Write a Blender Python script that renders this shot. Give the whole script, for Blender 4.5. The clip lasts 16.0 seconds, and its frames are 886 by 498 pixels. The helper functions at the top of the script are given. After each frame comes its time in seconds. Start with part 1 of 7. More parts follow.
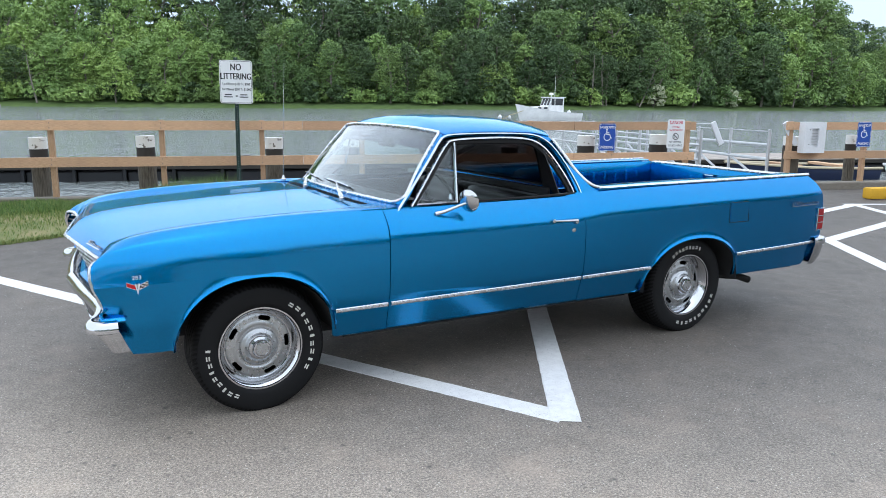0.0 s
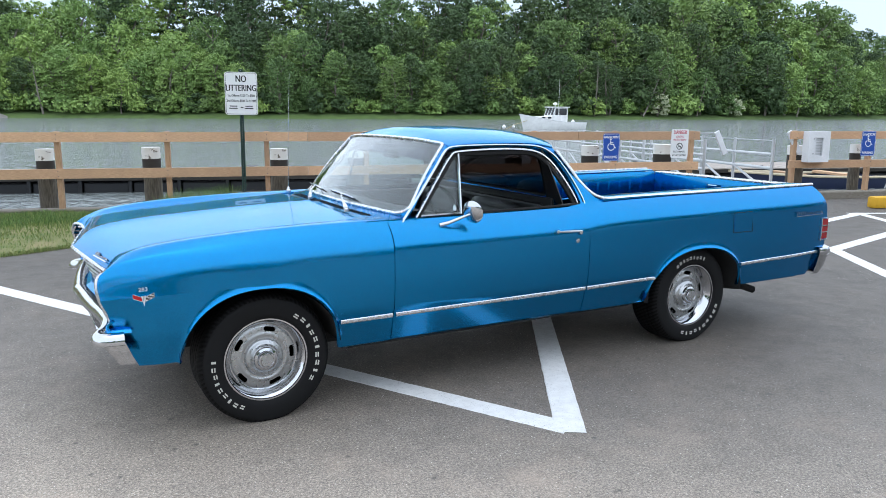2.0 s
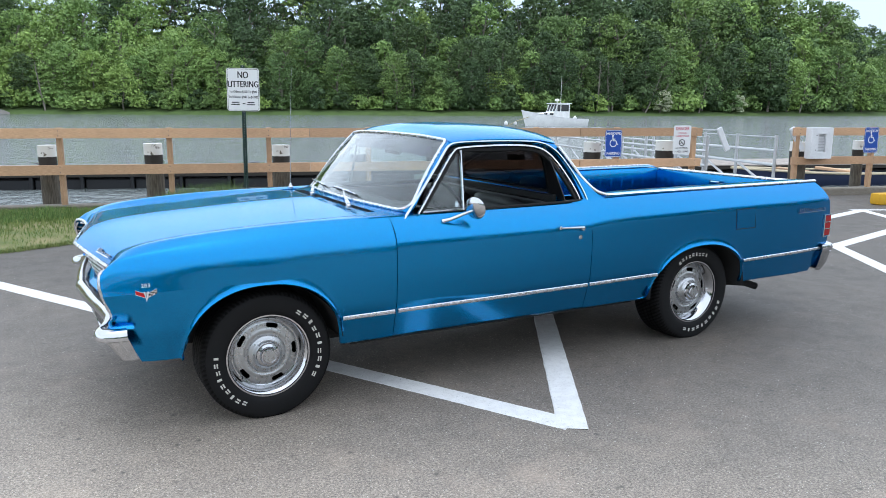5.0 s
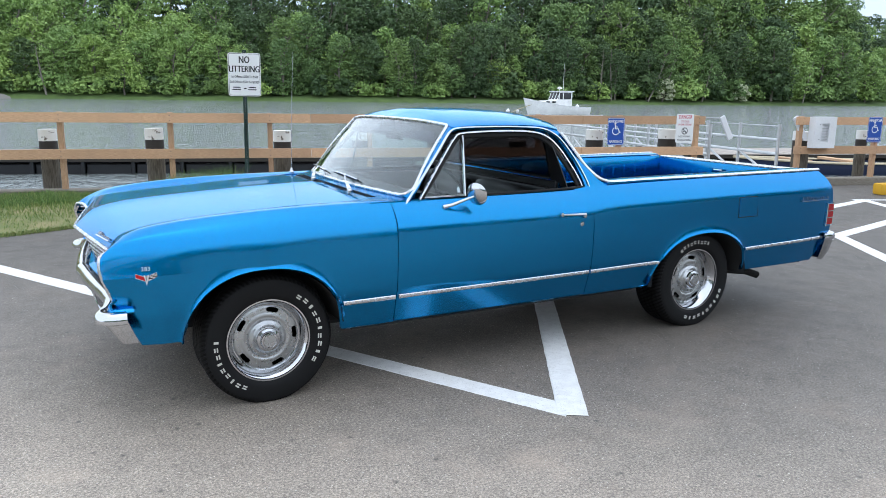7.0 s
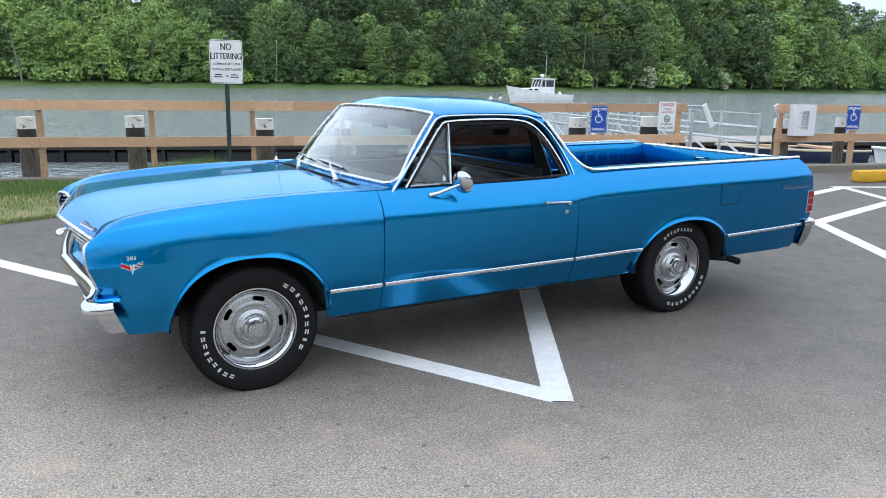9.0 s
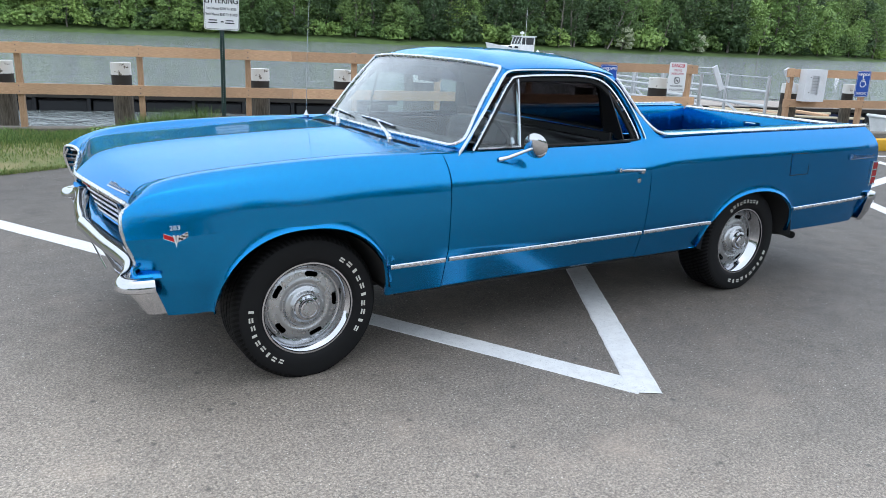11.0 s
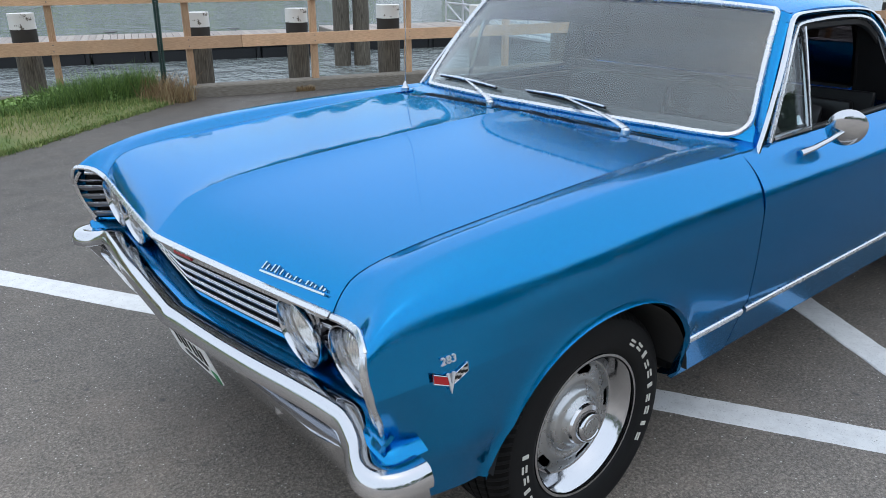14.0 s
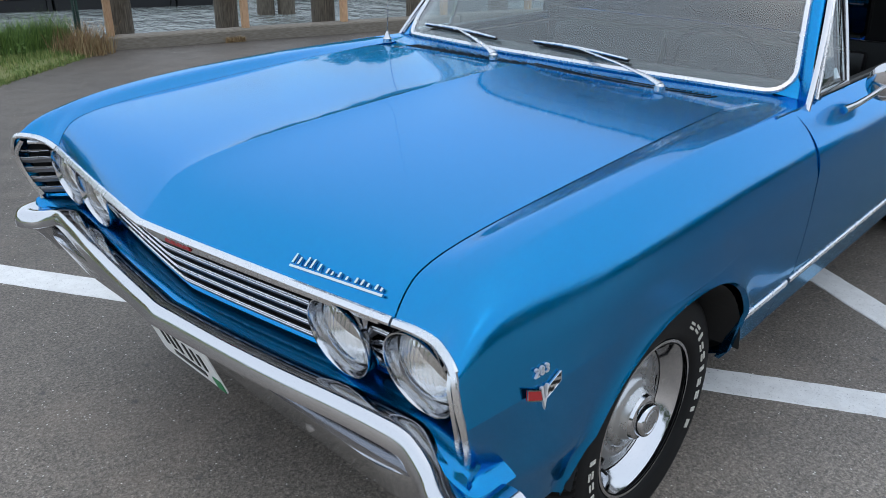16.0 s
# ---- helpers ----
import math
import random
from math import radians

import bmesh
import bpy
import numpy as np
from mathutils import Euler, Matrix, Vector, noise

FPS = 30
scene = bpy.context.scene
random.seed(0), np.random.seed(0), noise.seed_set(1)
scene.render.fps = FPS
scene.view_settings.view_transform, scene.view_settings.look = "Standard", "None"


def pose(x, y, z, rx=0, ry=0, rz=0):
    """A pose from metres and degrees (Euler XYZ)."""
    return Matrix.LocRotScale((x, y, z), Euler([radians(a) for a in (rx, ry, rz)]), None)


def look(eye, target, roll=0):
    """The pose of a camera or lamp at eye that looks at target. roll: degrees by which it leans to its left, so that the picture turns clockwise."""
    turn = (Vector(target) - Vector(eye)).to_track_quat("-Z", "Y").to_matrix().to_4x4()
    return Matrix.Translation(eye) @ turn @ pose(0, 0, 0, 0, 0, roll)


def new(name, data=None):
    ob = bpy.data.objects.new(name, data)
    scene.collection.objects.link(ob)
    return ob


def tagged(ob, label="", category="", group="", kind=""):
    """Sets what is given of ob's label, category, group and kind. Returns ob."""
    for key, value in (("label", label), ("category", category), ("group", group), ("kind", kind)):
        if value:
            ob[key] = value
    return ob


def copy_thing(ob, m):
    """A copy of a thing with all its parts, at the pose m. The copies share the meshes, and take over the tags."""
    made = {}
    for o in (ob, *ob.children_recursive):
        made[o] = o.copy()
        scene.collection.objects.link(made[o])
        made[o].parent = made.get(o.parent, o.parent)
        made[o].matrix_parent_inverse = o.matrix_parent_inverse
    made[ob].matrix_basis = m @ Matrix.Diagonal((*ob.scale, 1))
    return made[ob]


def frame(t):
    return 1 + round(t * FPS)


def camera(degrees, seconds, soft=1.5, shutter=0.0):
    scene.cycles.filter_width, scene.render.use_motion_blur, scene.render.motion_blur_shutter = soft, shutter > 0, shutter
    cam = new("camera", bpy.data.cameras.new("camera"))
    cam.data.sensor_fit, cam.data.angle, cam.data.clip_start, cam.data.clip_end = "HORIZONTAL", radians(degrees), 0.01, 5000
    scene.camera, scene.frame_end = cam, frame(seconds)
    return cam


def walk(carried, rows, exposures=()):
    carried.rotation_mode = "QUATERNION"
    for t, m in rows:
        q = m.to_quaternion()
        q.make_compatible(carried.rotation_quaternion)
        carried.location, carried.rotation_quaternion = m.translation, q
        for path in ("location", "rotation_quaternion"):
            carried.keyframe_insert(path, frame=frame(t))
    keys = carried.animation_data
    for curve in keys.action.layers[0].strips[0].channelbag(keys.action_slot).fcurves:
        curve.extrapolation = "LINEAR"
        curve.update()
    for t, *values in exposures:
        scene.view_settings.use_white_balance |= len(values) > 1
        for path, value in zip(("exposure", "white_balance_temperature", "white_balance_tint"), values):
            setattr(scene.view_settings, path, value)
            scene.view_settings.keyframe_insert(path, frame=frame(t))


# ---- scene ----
cam = camera(60.8, 16.0, 0.8)
PATH = [
    (0, (-0.938, -4.466, 1.537), (0.013, -2.749, 1.153), 0.5),
    (0.5, (-0.943, -4.472, 1.542), (0.005, -2.751, 1.165), 0.6),
    (1, (-0.948, -4.482, 1.544), (-0.009, -2.755, 1.176), 0.5),
    (1.5, (-0.948, -4.483, 1.546), (-0.012, -2.753, 1.187), 0.4),
    (2, (-0.944, -4.477, 1.547), (-0.001, -2.75, 1.188), 0.3),
    (2.5, (-0.941, -4.468, 1.542), (0.007, -2.745, 1.179), 0.2),
    (3, (-0.936, -4.467, 1.542), (0.008, -2.743, 1.174), 0.1),
    (3.5, (-0.939, -4.47, 1.546), (0.001, -2.744, 1.176), 0.2),
    (4, (-0.945, -4.475, 1.549), (-0.008, -2.747, 1.182), 0.1),
    (6.5, (-0.946, -4.469, 1.536), (-0.007, -2.746, 1.149), 0.8),
    (7, (-0.941, -4.464, 1.533), (-0.008, -2.741, 1.133), 0.7),
    (7.5, (-0.942, -4.469, 1.532), (-0.003, -2.751, 1.126), 0.7),
    (8, (-0.942, -4.474, 1.536), (0.007, -2.762, 1.125), 0.7),
    (8.5, (-0.933, -4.467, 1.528), (0.027, -2.762, 1.116), 0.8),
    (8.7, (-0.939, -4.473, 1.538), (0.025, -2.771, 1.12), 0.8),
    (10.8, (-1.168, -3.987, 1.5), (-0.147, -2.352, 0.968), 1.7),
    (11, (-1.156, -3.848, 1.492), (-0.132, -2.216, 0.955), 2.4),
    (11.5, (-1.21, -3.492, 1.48), (-0.18, -1.865, 0.94), 2.8),
    (12, (-1.394, -3.151, 1.481), (-0.285, -1.611, 0.848), 1.5),
    (12.5, (-1.433, -2.844, 1.489), (-0.297, -1.33, 0.845), 1.2),
    (13, (-1.432, -2.468, 1.498), (-0.272, -0.957, 0.886), 1.7),
    (13.5, (-1.506, -2.186, 1.52), (-0.263, -0.761, 0.867), 0.7),
    (13.75, (-1.47, -2.075, 1.516), (-0.242, -0.652, 0.834), 0.3),
    (14, (-1.434, -1.974, 1.51), (-0.221, -0.55, 0.802), -0.0),
    (14.5, (-1.374, -1.766, 1.471), (-0.12, -0.401, 0.718), 1.3),
    (15, (-1.393, -1.635, 1.453), (-0.04, -0.395, 0.659), 3.4),
    (15.5, (-1.417, -1.557, 1.441), (-0.068, -0.326, 0.625), 2.9),
    (16, (-1.454, -1.566, 1.467), (-0.124, -0.318, 0.646), 0.9),
]
walk(cam, [(t, look(eye, target, roll)) for t, eye, target, roll in PATH], [(0, 1.06), (8.7, 1.06), (11, 1.0), (12.5, 0.93), (13.5, 0.8), (16, 0.66)])
# ---------------------------------------------------------------- light
SUN_EL, SUN_AZ = radians(84), radians(200)
world = bpy.data.worlds.new("overcast_sky")
scene.world = world
world.use_nodes = True
wn, wl = world.node_tree.nodes, world.node_tree.links
sky = wn.new("ShaderNodeTexSky")
sky.sky_type = "NISHITA"
sky.sun_disc = False
sky.sun_elevation, sky.sun_rotation = SUN_EL, SUN_AZ
sky.dust_density, sky.air_density = 3.0, 1.0
veil = wn.new("ShaderNodeMix")
veil.data_type = "RGBA"
veil.inputs["Factor"].default_value = 0.72
veil.inputs["B"].default_value = (5.8, 7.3, 9.2, 1)
wl.new(sky.outputs["Color"], veil.inputs["A"])
wl.new(veil.outputs["Result"], wn["Background"].inputs["Color"])
wn["Background"].inputs["Strength"].default_value = 0.083

sun = new("sun", bpy.data.lights.new("sun", "SUN"))
sun.data.energy, sun.data.angle, sun.data.color = 0.95, radians(178), (1.0, 0.98, 0.95)
sun.matrix_world = look((10 * math.sin(SUN_AZ) * math.cos(SUN_EL), 10 * math.cos(SUN_AZ) * math.cos(SUN_EL), 10 * math.sin(SUN_EL)), (0, 0, 0))


# ---------------------------------------------------------------- materials
class Mat:
    """A node material with short ways to add textures."""

    def __init__(self, name, color=(0.5, 0.5, 0.5), rough=0.5, metal=0.0, **more):
        self.m = bpy.data.materials.new(name)
        self.m.use_nodes = True
        self.n, self.l = self.m.node_tree.nodes, self.m.node_tree.links
        self.b = self.n["Principled BSDF"]
        self.b.inputs["Base Color"].default_value = (*color, 1)
        self.b.inputs["Roughness"].default_value = rough
        self.b.inputs["Metallic"].default_value = metal
        for key, value in more.items():
            self.b.inputs[key.replace("_", " ")].default_value = value
        self.pos = self.n.new("ShaderNodeTexCoord").outputs["Object"]

    def node(self, kind, **sets):
        node = self.n.new(kind)
        for key, value in sets.items():
            node.inputs[key.replace("_", " ")].default_value = value
        return node

    def stretched(self, scale):
        m = self.node("ShaderNodeMapping")
        m.inputs["Scale"].default_value = scale
        self.l.new(self.pos, m.inputs["Vector"])
        return m.outputs["Vector"]

    def noise(self, scale, detail=4.0, rough=0.55, stretch=None):
        t = self.node("ShaderNodeTexNoise", Scale=scale, Detail=detail, Roughness=rough)
        self.l.new(self.stretched(stretch) if stretch else self.pos, t.inputs["Vector"])
        return t.outputs["Fac"]

    def ramp(self, fac, stops):
        r = self.n.new("ShaderNodeValToRGB")
        els = r.color_ramp.elements
        while len(els) < len(stops):
            els.new(0.5)
        for el, (p, c) in zip(els, stops):
            el.position, el.color = p, (*((c,) * 3 if isinstance(c, (int, float)) else c), 1)
        self.l.new(fac, r.inputs["Fac"])
        return r.outputs["Color"]

    def mix(self, fac, a, b, blend="MIX"):
        m = self.n.new("ShaderNodeMix")
        m.data_type, m.blend_type = "RGBA", blend
        for sock, v in (("Factor", fac), ("A", a), ("B", b)):
            if isinstance(v, bpy.types.NodeSocket):
                self.l.new(v, m.inputs[sock])
            else:
                m.inputs[sock].default_value = v if sock == "Factor" else (*v, 1)
        return m.outputs["Result"]

    def random(self):
        return self.n.new("ShaderNodeObjectInfo").outputs["Random"]

    def island(self):
        return self.n.new("ShaderNodeNewGeometry").outputs["Random Per Island"]

    def color(self, sock):
        self.l.new(sock, self.b.inputs["Base Color"])
        return self

    def rough(self, sock):
        self.l.new(sock, self.b.inputs["Roughness"])
        return self

    def bump(self, sock, strength=0.3, distance=0.01):
        b = self.node("ShaderNodeBump", Strength=strength, Distance=distance)
        self.l.new(sock, b.inputs["Height"])
        last = self.b.inputs["Normal"].links
        if last:
            self.l.new(last[0].from_socket, b.inputs["Normal"])
        self.l.new(b.outputs["Normal"], self.b.inputs["Normal"])
        return self


def speckled(name, a, b, scale, rough, bump=0.2, dist=0.005, big=1.5, metal=0.0):
    m = Mat(name, a, rough, metal)
    fine, coarse = m.noise(scale), m.noise(big, 5)
    m.color(m.mix(m.ramp(coarse, [(0.3, 0.0), (0.72, 1.0)]), m.mix(fine, a, b), m.mix(fine, b, [v * 0.72 for v in a])))
    m.bump(fine, bump, dist)
    return m.m


def wood(name, dark, light, rough=0.7, along=(1, 1, 1), scale=60.0):
    """Sawn timber: grain stretched along one axis, with blotches and a tone for each piece."""
    m = Mat(name, light, rough)
    grain = m.noise(scale, 6, 0.6, along)
    blot = m.noise(3.0, 4)
    tone = m.mix(m.ramp(grain, [(0.35, 0.0), (0.68, 1.0)]), dark, light)
    tone = m.mix(m.ramp(blot, [(0.35, 0.0), (0.75, 0.55)]), tone, [0.6 * v for v in light])
    hue = m.ramp(m.random(), [(0.0, 0.82), (1.0, 1.12)])
    m.color(m.mix(1.0, tone, hue, "MULTIPLY"))
    m.bump(grain, 0.35, 0.004)
    return m.m


PAINT = Mat("metallic_blue_paint", (0.001, 0.2, 0.5), 0.32, 0.97, Specular_Tint=(0.04, 0.68, 1.0, 1), Coat_Weight=0.62, Coat_Roughness=0.012, Coat_IOR=1.4)
_fl = PAINT.noise(900, 1, 0.5)
PAINT.color(PAINT.mix(PAINT.ramp(_fl, [(0.3, 0.0), (0.7, 1.0)]), (0.0002, 0.17, 0.425), (0.0004, 0.232, 0.53)))
PAINT.rough(PAINT.ramp(PAINT.noise(3, 3), [(0.3, 0.2), (0.8, 0.25)]))
PAINT = PAINT.m

CHROME = Mat("chrome", (0.55, 0.56, 0.585), 0.07, 1.0)
CHROME.rough(CHROME.ramp(CHROME.noise(14, 4), [(0.3, 0.05), (0.8, 0.2)]))
CHROME = CHROME.m
BRIGHT = Mat("anodised_bright_trim", (0.62, 0.63, 0.65), 0.24, 1.0)
BRIGHT.rough(BRIGHT.ramp(BRIGHT.noise(30, 3), [(0.3, 0.2), (0.8, 0.34)]))
BRIGHT = BRIGHT.m
GRILLE_GREY = speckled("dull_grey_bar", (0.16, 0.16, 0.17), (0.2, 0.2, 0.21), 60, 0.35, metal=0.7)
STEEL = Mat("silver_painted_steel", (0.46, 0.47, 0.48), 0.3, 0.88)
STEEL.rough(STEEL.ramp(STEEL.noise(40, 3), [(0.3, 0.24), (0.8, 0.36)]))
STEEL = STEEL.m
RUBBER = Mat("tyre_rubber", (0.007, 0.007, 0.0075), 0.62, Specular_IOR_Level=0.18)
RUBBER.rough(RUBBER.ramp(RUBBER.noise(25, 4), [(0.3, 0.5), (0.75, 0.72)]))
RUBBER.bump(RUBBER.noise(260, 2), 0.15, 0.001)
RUBBER = RUBBER.m
TREAD = Mat("treaded_tyre_rubber", (0.008, 0.008, 0.0085), 0.66, Specular_IOR_Level=0.16)
_x = TREAD.node("ShaderNodeSeparateXYZ")
TREAD.l.new(TREAD.pos, _x.inputs[0])


def _math(op, a, b=0.0):
    k = TREAD.n.new("ShaderNodeMath")
    k.operation = op
    for i, v in enumerate((a, b)):
        if isinstance(v, bpy.types.NodeSocket):
            TREAD.l.new(v, k.inputs[i])
        else:
            k.inputs[i].default_value = v
    return k.outputs[0]


# sipes run across the shoulder, bent a little along it
_ang = _math("ADD", _math("ARCTAN2", _x.outputs[0], _x.outputs[2]), _math("MULTIPLY", _x.outputs[1], 1.6))
_sip = TREAD.ramp(_math("SINE", _math("MULTIPLY", _ang, 84.0)), [(0.0, 0.0), (0.35, 1.0)])
_rad = _math("SQRT", _math("ADD", _math("POWER", _x.outputs[0], 2.0), _math("POWER", _x.outputs[2], 2.0)))
_on = TREAD.ramp(_math("MULTIPLY", _math("SUBTRACT", _rad, 0.3105), 200.0), [(0.0, 0.0), (0.5, 1.0)])
TREAD.color(TREAD.mix(_math("MULTIPLY", _on, _math("SUBTRACT", 1.0, _sip)), (0.009, 0.009, 0.0095), (0.001, 0.001, 0.001)))
TREAD.bump(_math("MULTIPLY", _on, _sip), 1.0, 0.006)
TREAD = TREAD.m
SEAL = Mat("black_rubber_seal", (0.006, 0.006, 0.0065), 0.55, Specular_IOR_Level=0.3).m
DARK = speckled("dark_undercoat", (0.012, 0.012, 0.013), (0.02, 0.019, 0.018), 40, 0.85)
VINYL = Mat("black_vinyl", (0.006, 0.006, 0.007), 0.36, Specular_IOR_Level=0.5)
VINYL.rough(VINYL.ramp(VINYL.noise(60, 3), [(0.3, 0.32), (0.75, 0.44)]))
VINYL = VINYL.m
DASH = speckled("dusty_black_padding", (0.05, 0.052, 0.053), (0.075, 0.077, 0.078), 40, 0.7)
WHITE_RUBBER = speckled("raised_white_rubber", (0.64, 0.63, 0.58), (0.54, 0.52, 0.47), 90, 0.6)


def pane(name, tint, gloss=None, rough=0.0, base=0.04):
    """Thin glass: clear with a tint, and a mirror film that grows towards grazing."""
    m = bpy.data.materials.new(name)
    m.use_nodes = True
    n, l = m.node_tree.nodes, m.node_tree.links
    n.remove(n["Principled BSDF"])
    clear, film, mix = n.new("ShaderNodeBsdfTransparent"), n.new("ShaderNodeBsdfGlossy"), n.new("ShaderNodeMixShader")
    clear.inputs["Color"].default_value = (*tint, 1)
    film.inputs["Color"].default_value = (1, 1, 1, 1)
    film.inputs["Roughness"].default_value = rough
    if gloss is None:
        f, p, k = n.new("ShaderNodeLayerWeight"), n.new("ShaderNodeMath"), n.new("ShaderNodeMath")
        f.inputs["Blend"].default_value = 0.5
        p.operation, p.inputs[1].default_value = "POWER", 5.0
        k.operation, k.inputs[1].default_value, k.inputs[2].default_value = "MULTIPLY_ADD", 1.0 - base, base
        l.new(f.outputs["Facing"], p.inputs[0])
        l.new(p.outputs[0], k.inputs[0])
        l.new(k.outputs[0], mix.inputs[0])
    else:
        mix.inputs[0].default_value = gloss
    l.new(clear.outputs[0], mix.inputs[1])
    l.new(film.outputs[0], mix.inputs[2])
    l.new(mix.outputs[0], n["Material Output"].inputs["Surface"])
    return m


SCREEN = pane("windscreen_glass", (0.84, 0.9, 0.91), base=0.075)
TINT_DARK = pane("dark_tinted_cab_glass", (0.2, 0.185, 0.19))
TINT = pane("lightly_tinted_glass", (0.85, 0.9, 0.9))
SILVER = Mat("bright_badge_metal", (0.62, 0.62, 0.64), 0.32, 0.35).m
RED_LENS = Mat("red_lamp_lens", (0.3, 0.008, 0.012), 0.12, Coat_Weight=0.6).m
RED = Mat("red_enamel", (0.36, 0.008, 0.012), 0.25).m
LAMP_GLASS = pane("fluted_lamp_glass", (0.96, 0.97, 0.97), 0.42, 0.06)
REFLECTOR = Mat("lamp_reflector", (0.9, 0.9, 0.9), 0.2, 1.0).m

ASPHALT = Mat("asphalt", (0.2, 0.19, 0.18), 0.65, Specular_IOR_Level=0.6)
_g, _p, _s = ASPHALT.noise(230, 3, 0.7), ASPHALT.noise(0.55, 8, 0.68), ASPHALT.noise(4.5, 8, 0.72)
_d = ASPHALT.noise(28, 5, 0.7)
_v = ASPHALT.node("ShaderNodeTexVoronoi", Scale=70.0)
_w = ASPHALT.node("ShaderNodeTexVoronoi", Scale=11.0)
for _n in (_v, _w):
    ASPHALT.l.new(ASPHALT.pos, _n.inputs["Vector"])
_t = ASPHALT.mix(ASPHALT.ramp(_p, [(0.34, 0.0), (0.68, 1.0)]), (0.18, 0.154, 0.129), (0.31, 0.268, 0.226))
_t = ASPHALT.mix(ASPHALT.ramp(_s, [(0.46, 0.0), (0.68, 0.4)]), _t, (0.1, 0.089, 0.078))
_t = ASPHALT.mix(ASPHALT.ramp(_d, [(0.55, 0.0), (0.72, 0.55)]), _t, (0.1, 0.094, 0.088))
_m = ASPHALT.noise(85, 4, 0.75)
_t = ASPHALT.mix(ASPHALT.ramp(_m, [(0.38, 0.0), (0.6, 1.0)]), ASPHALT.mix(0.6, _t, (0.05, 0.046, 0.042)), ASPHALT.mix(0.12, _t, (0.7, 0.66, 0.61)))
_c = ASPHALT.node("ShaderNodeTexVoronoi", Scale=160.0)
_e = ASPHALT.node("ShaderNodeTexVoronoi", Scale=330.0)
for _n in (_c, _e):
    ASPHALT.l.new(ASPHALT.pos, _n.inputs["Vector"])
_t = ASPHALT.mix(0.36, _t, ASPHALT.ramp(_c.outputs["Color"], [(0.1, (0.42, 0.4, 0.38)), (0.55, (1.0, 0.98, 0.95)), (0.9, (1.9, 1.86, 1.78))]), "MULTIPLY")
_t = ASPHALT.mix(0.45, _t, ASPHALT.ramp(_e.outputs["Color"], [(0.1, 0.4), (0.9, 1.6)]), "MULTIPLY")
# dry sandy patches and darker damp-looking blotches
_o, _u = ASPHALT.noise(1.3, 6, 0.7), ASPHALT.noise(2.3, 7, 0.72, (0.8, 1.2, 1.0))
_t = ASPHALT.mix(ASPHALT.ramp(_o, [(0.53, 0.0), (0.72, 0.45)]), _t, (0.36, 0.29, 0.235))
_t = ASPHALT.mix(ASPHALT.ramp(_u, [(0.55, 0.0), (0.75, 0.5)]), _t, (0.085, 0.077, 0.07))
# light fall-off painted into the base colour, pale before the car, dark beyond it
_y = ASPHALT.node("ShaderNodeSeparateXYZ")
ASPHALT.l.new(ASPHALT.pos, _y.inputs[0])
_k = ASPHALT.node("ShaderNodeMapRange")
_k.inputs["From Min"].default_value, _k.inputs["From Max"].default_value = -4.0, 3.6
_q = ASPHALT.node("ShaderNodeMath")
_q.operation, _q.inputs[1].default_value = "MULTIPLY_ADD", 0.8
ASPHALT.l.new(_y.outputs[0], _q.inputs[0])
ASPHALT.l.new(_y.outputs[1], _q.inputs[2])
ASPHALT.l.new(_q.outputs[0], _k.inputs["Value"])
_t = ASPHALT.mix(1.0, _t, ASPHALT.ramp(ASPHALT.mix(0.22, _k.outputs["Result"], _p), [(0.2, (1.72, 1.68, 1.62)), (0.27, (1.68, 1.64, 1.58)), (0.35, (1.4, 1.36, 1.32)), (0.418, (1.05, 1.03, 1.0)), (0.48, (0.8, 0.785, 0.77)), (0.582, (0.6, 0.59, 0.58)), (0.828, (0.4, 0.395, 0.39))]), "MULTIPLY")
# pale stones and small dark spots, few of each
_t = ASPHALT.mix(ASPHALT.mix(1.0, ASPHALT.ramp(_v.outputs["Distance"], [(0.1, 1.0), (0.24, 0.0)]), ASPHALT.ramp(_v.outputs["Color"], [(0.74, 0.0), (0.82, 1.0)]), "MULTIPLY"), _t, (0.72, 0.69, 0.64))
_t = ASPHALT.mix(ASPHALT.mix(1.0, ASPHALT.ramp(_w.outputs["Distance"], [(0.06, 0.8), (0.2, 0.0)]), ASPHALT.ramp(_w.outputs["Color"], [(0.55, 0.0), (0.66, 1.0)]), "MULTIPLY"), _t, (0.06, 0.056, 0.054))
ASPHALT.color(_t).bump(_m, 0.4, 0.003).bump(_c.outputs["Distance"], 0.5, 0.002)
ASPHALT.rough(ASPHALT.ramp(_s, [(0.3, 0.58), (0.7, 0.72)]))
ASPHALT = ASPHALT.m

LINE_PAINT = Mat("worn_white_road_paint", (0.72, 0.72, 0.7), 0.7)
_g, _p = LINE_PAINT.noise(140, 4, 0.7), LINE_PAINT.noise(16, 6, 0.7)
_t = LINE_PAINT.mix(LINE_PAINT.ramp(_p, [(0.42, 0.0), (0.72, 0.5)]), (0.74, 0.74, 0.73), (0.5, 0.49, 0.48))
_t = LINE_PAINT.mix(LINE_PAINT.ramp(_g, [(0.28, 1.0), (0.4, 0.0)]), _t, (0.2, 0.2, 0.2))
LINE_PAINT.color(_t).bump(_g, 0.45, 0.003)
LINE_PAINT = LINE_PAINT.m

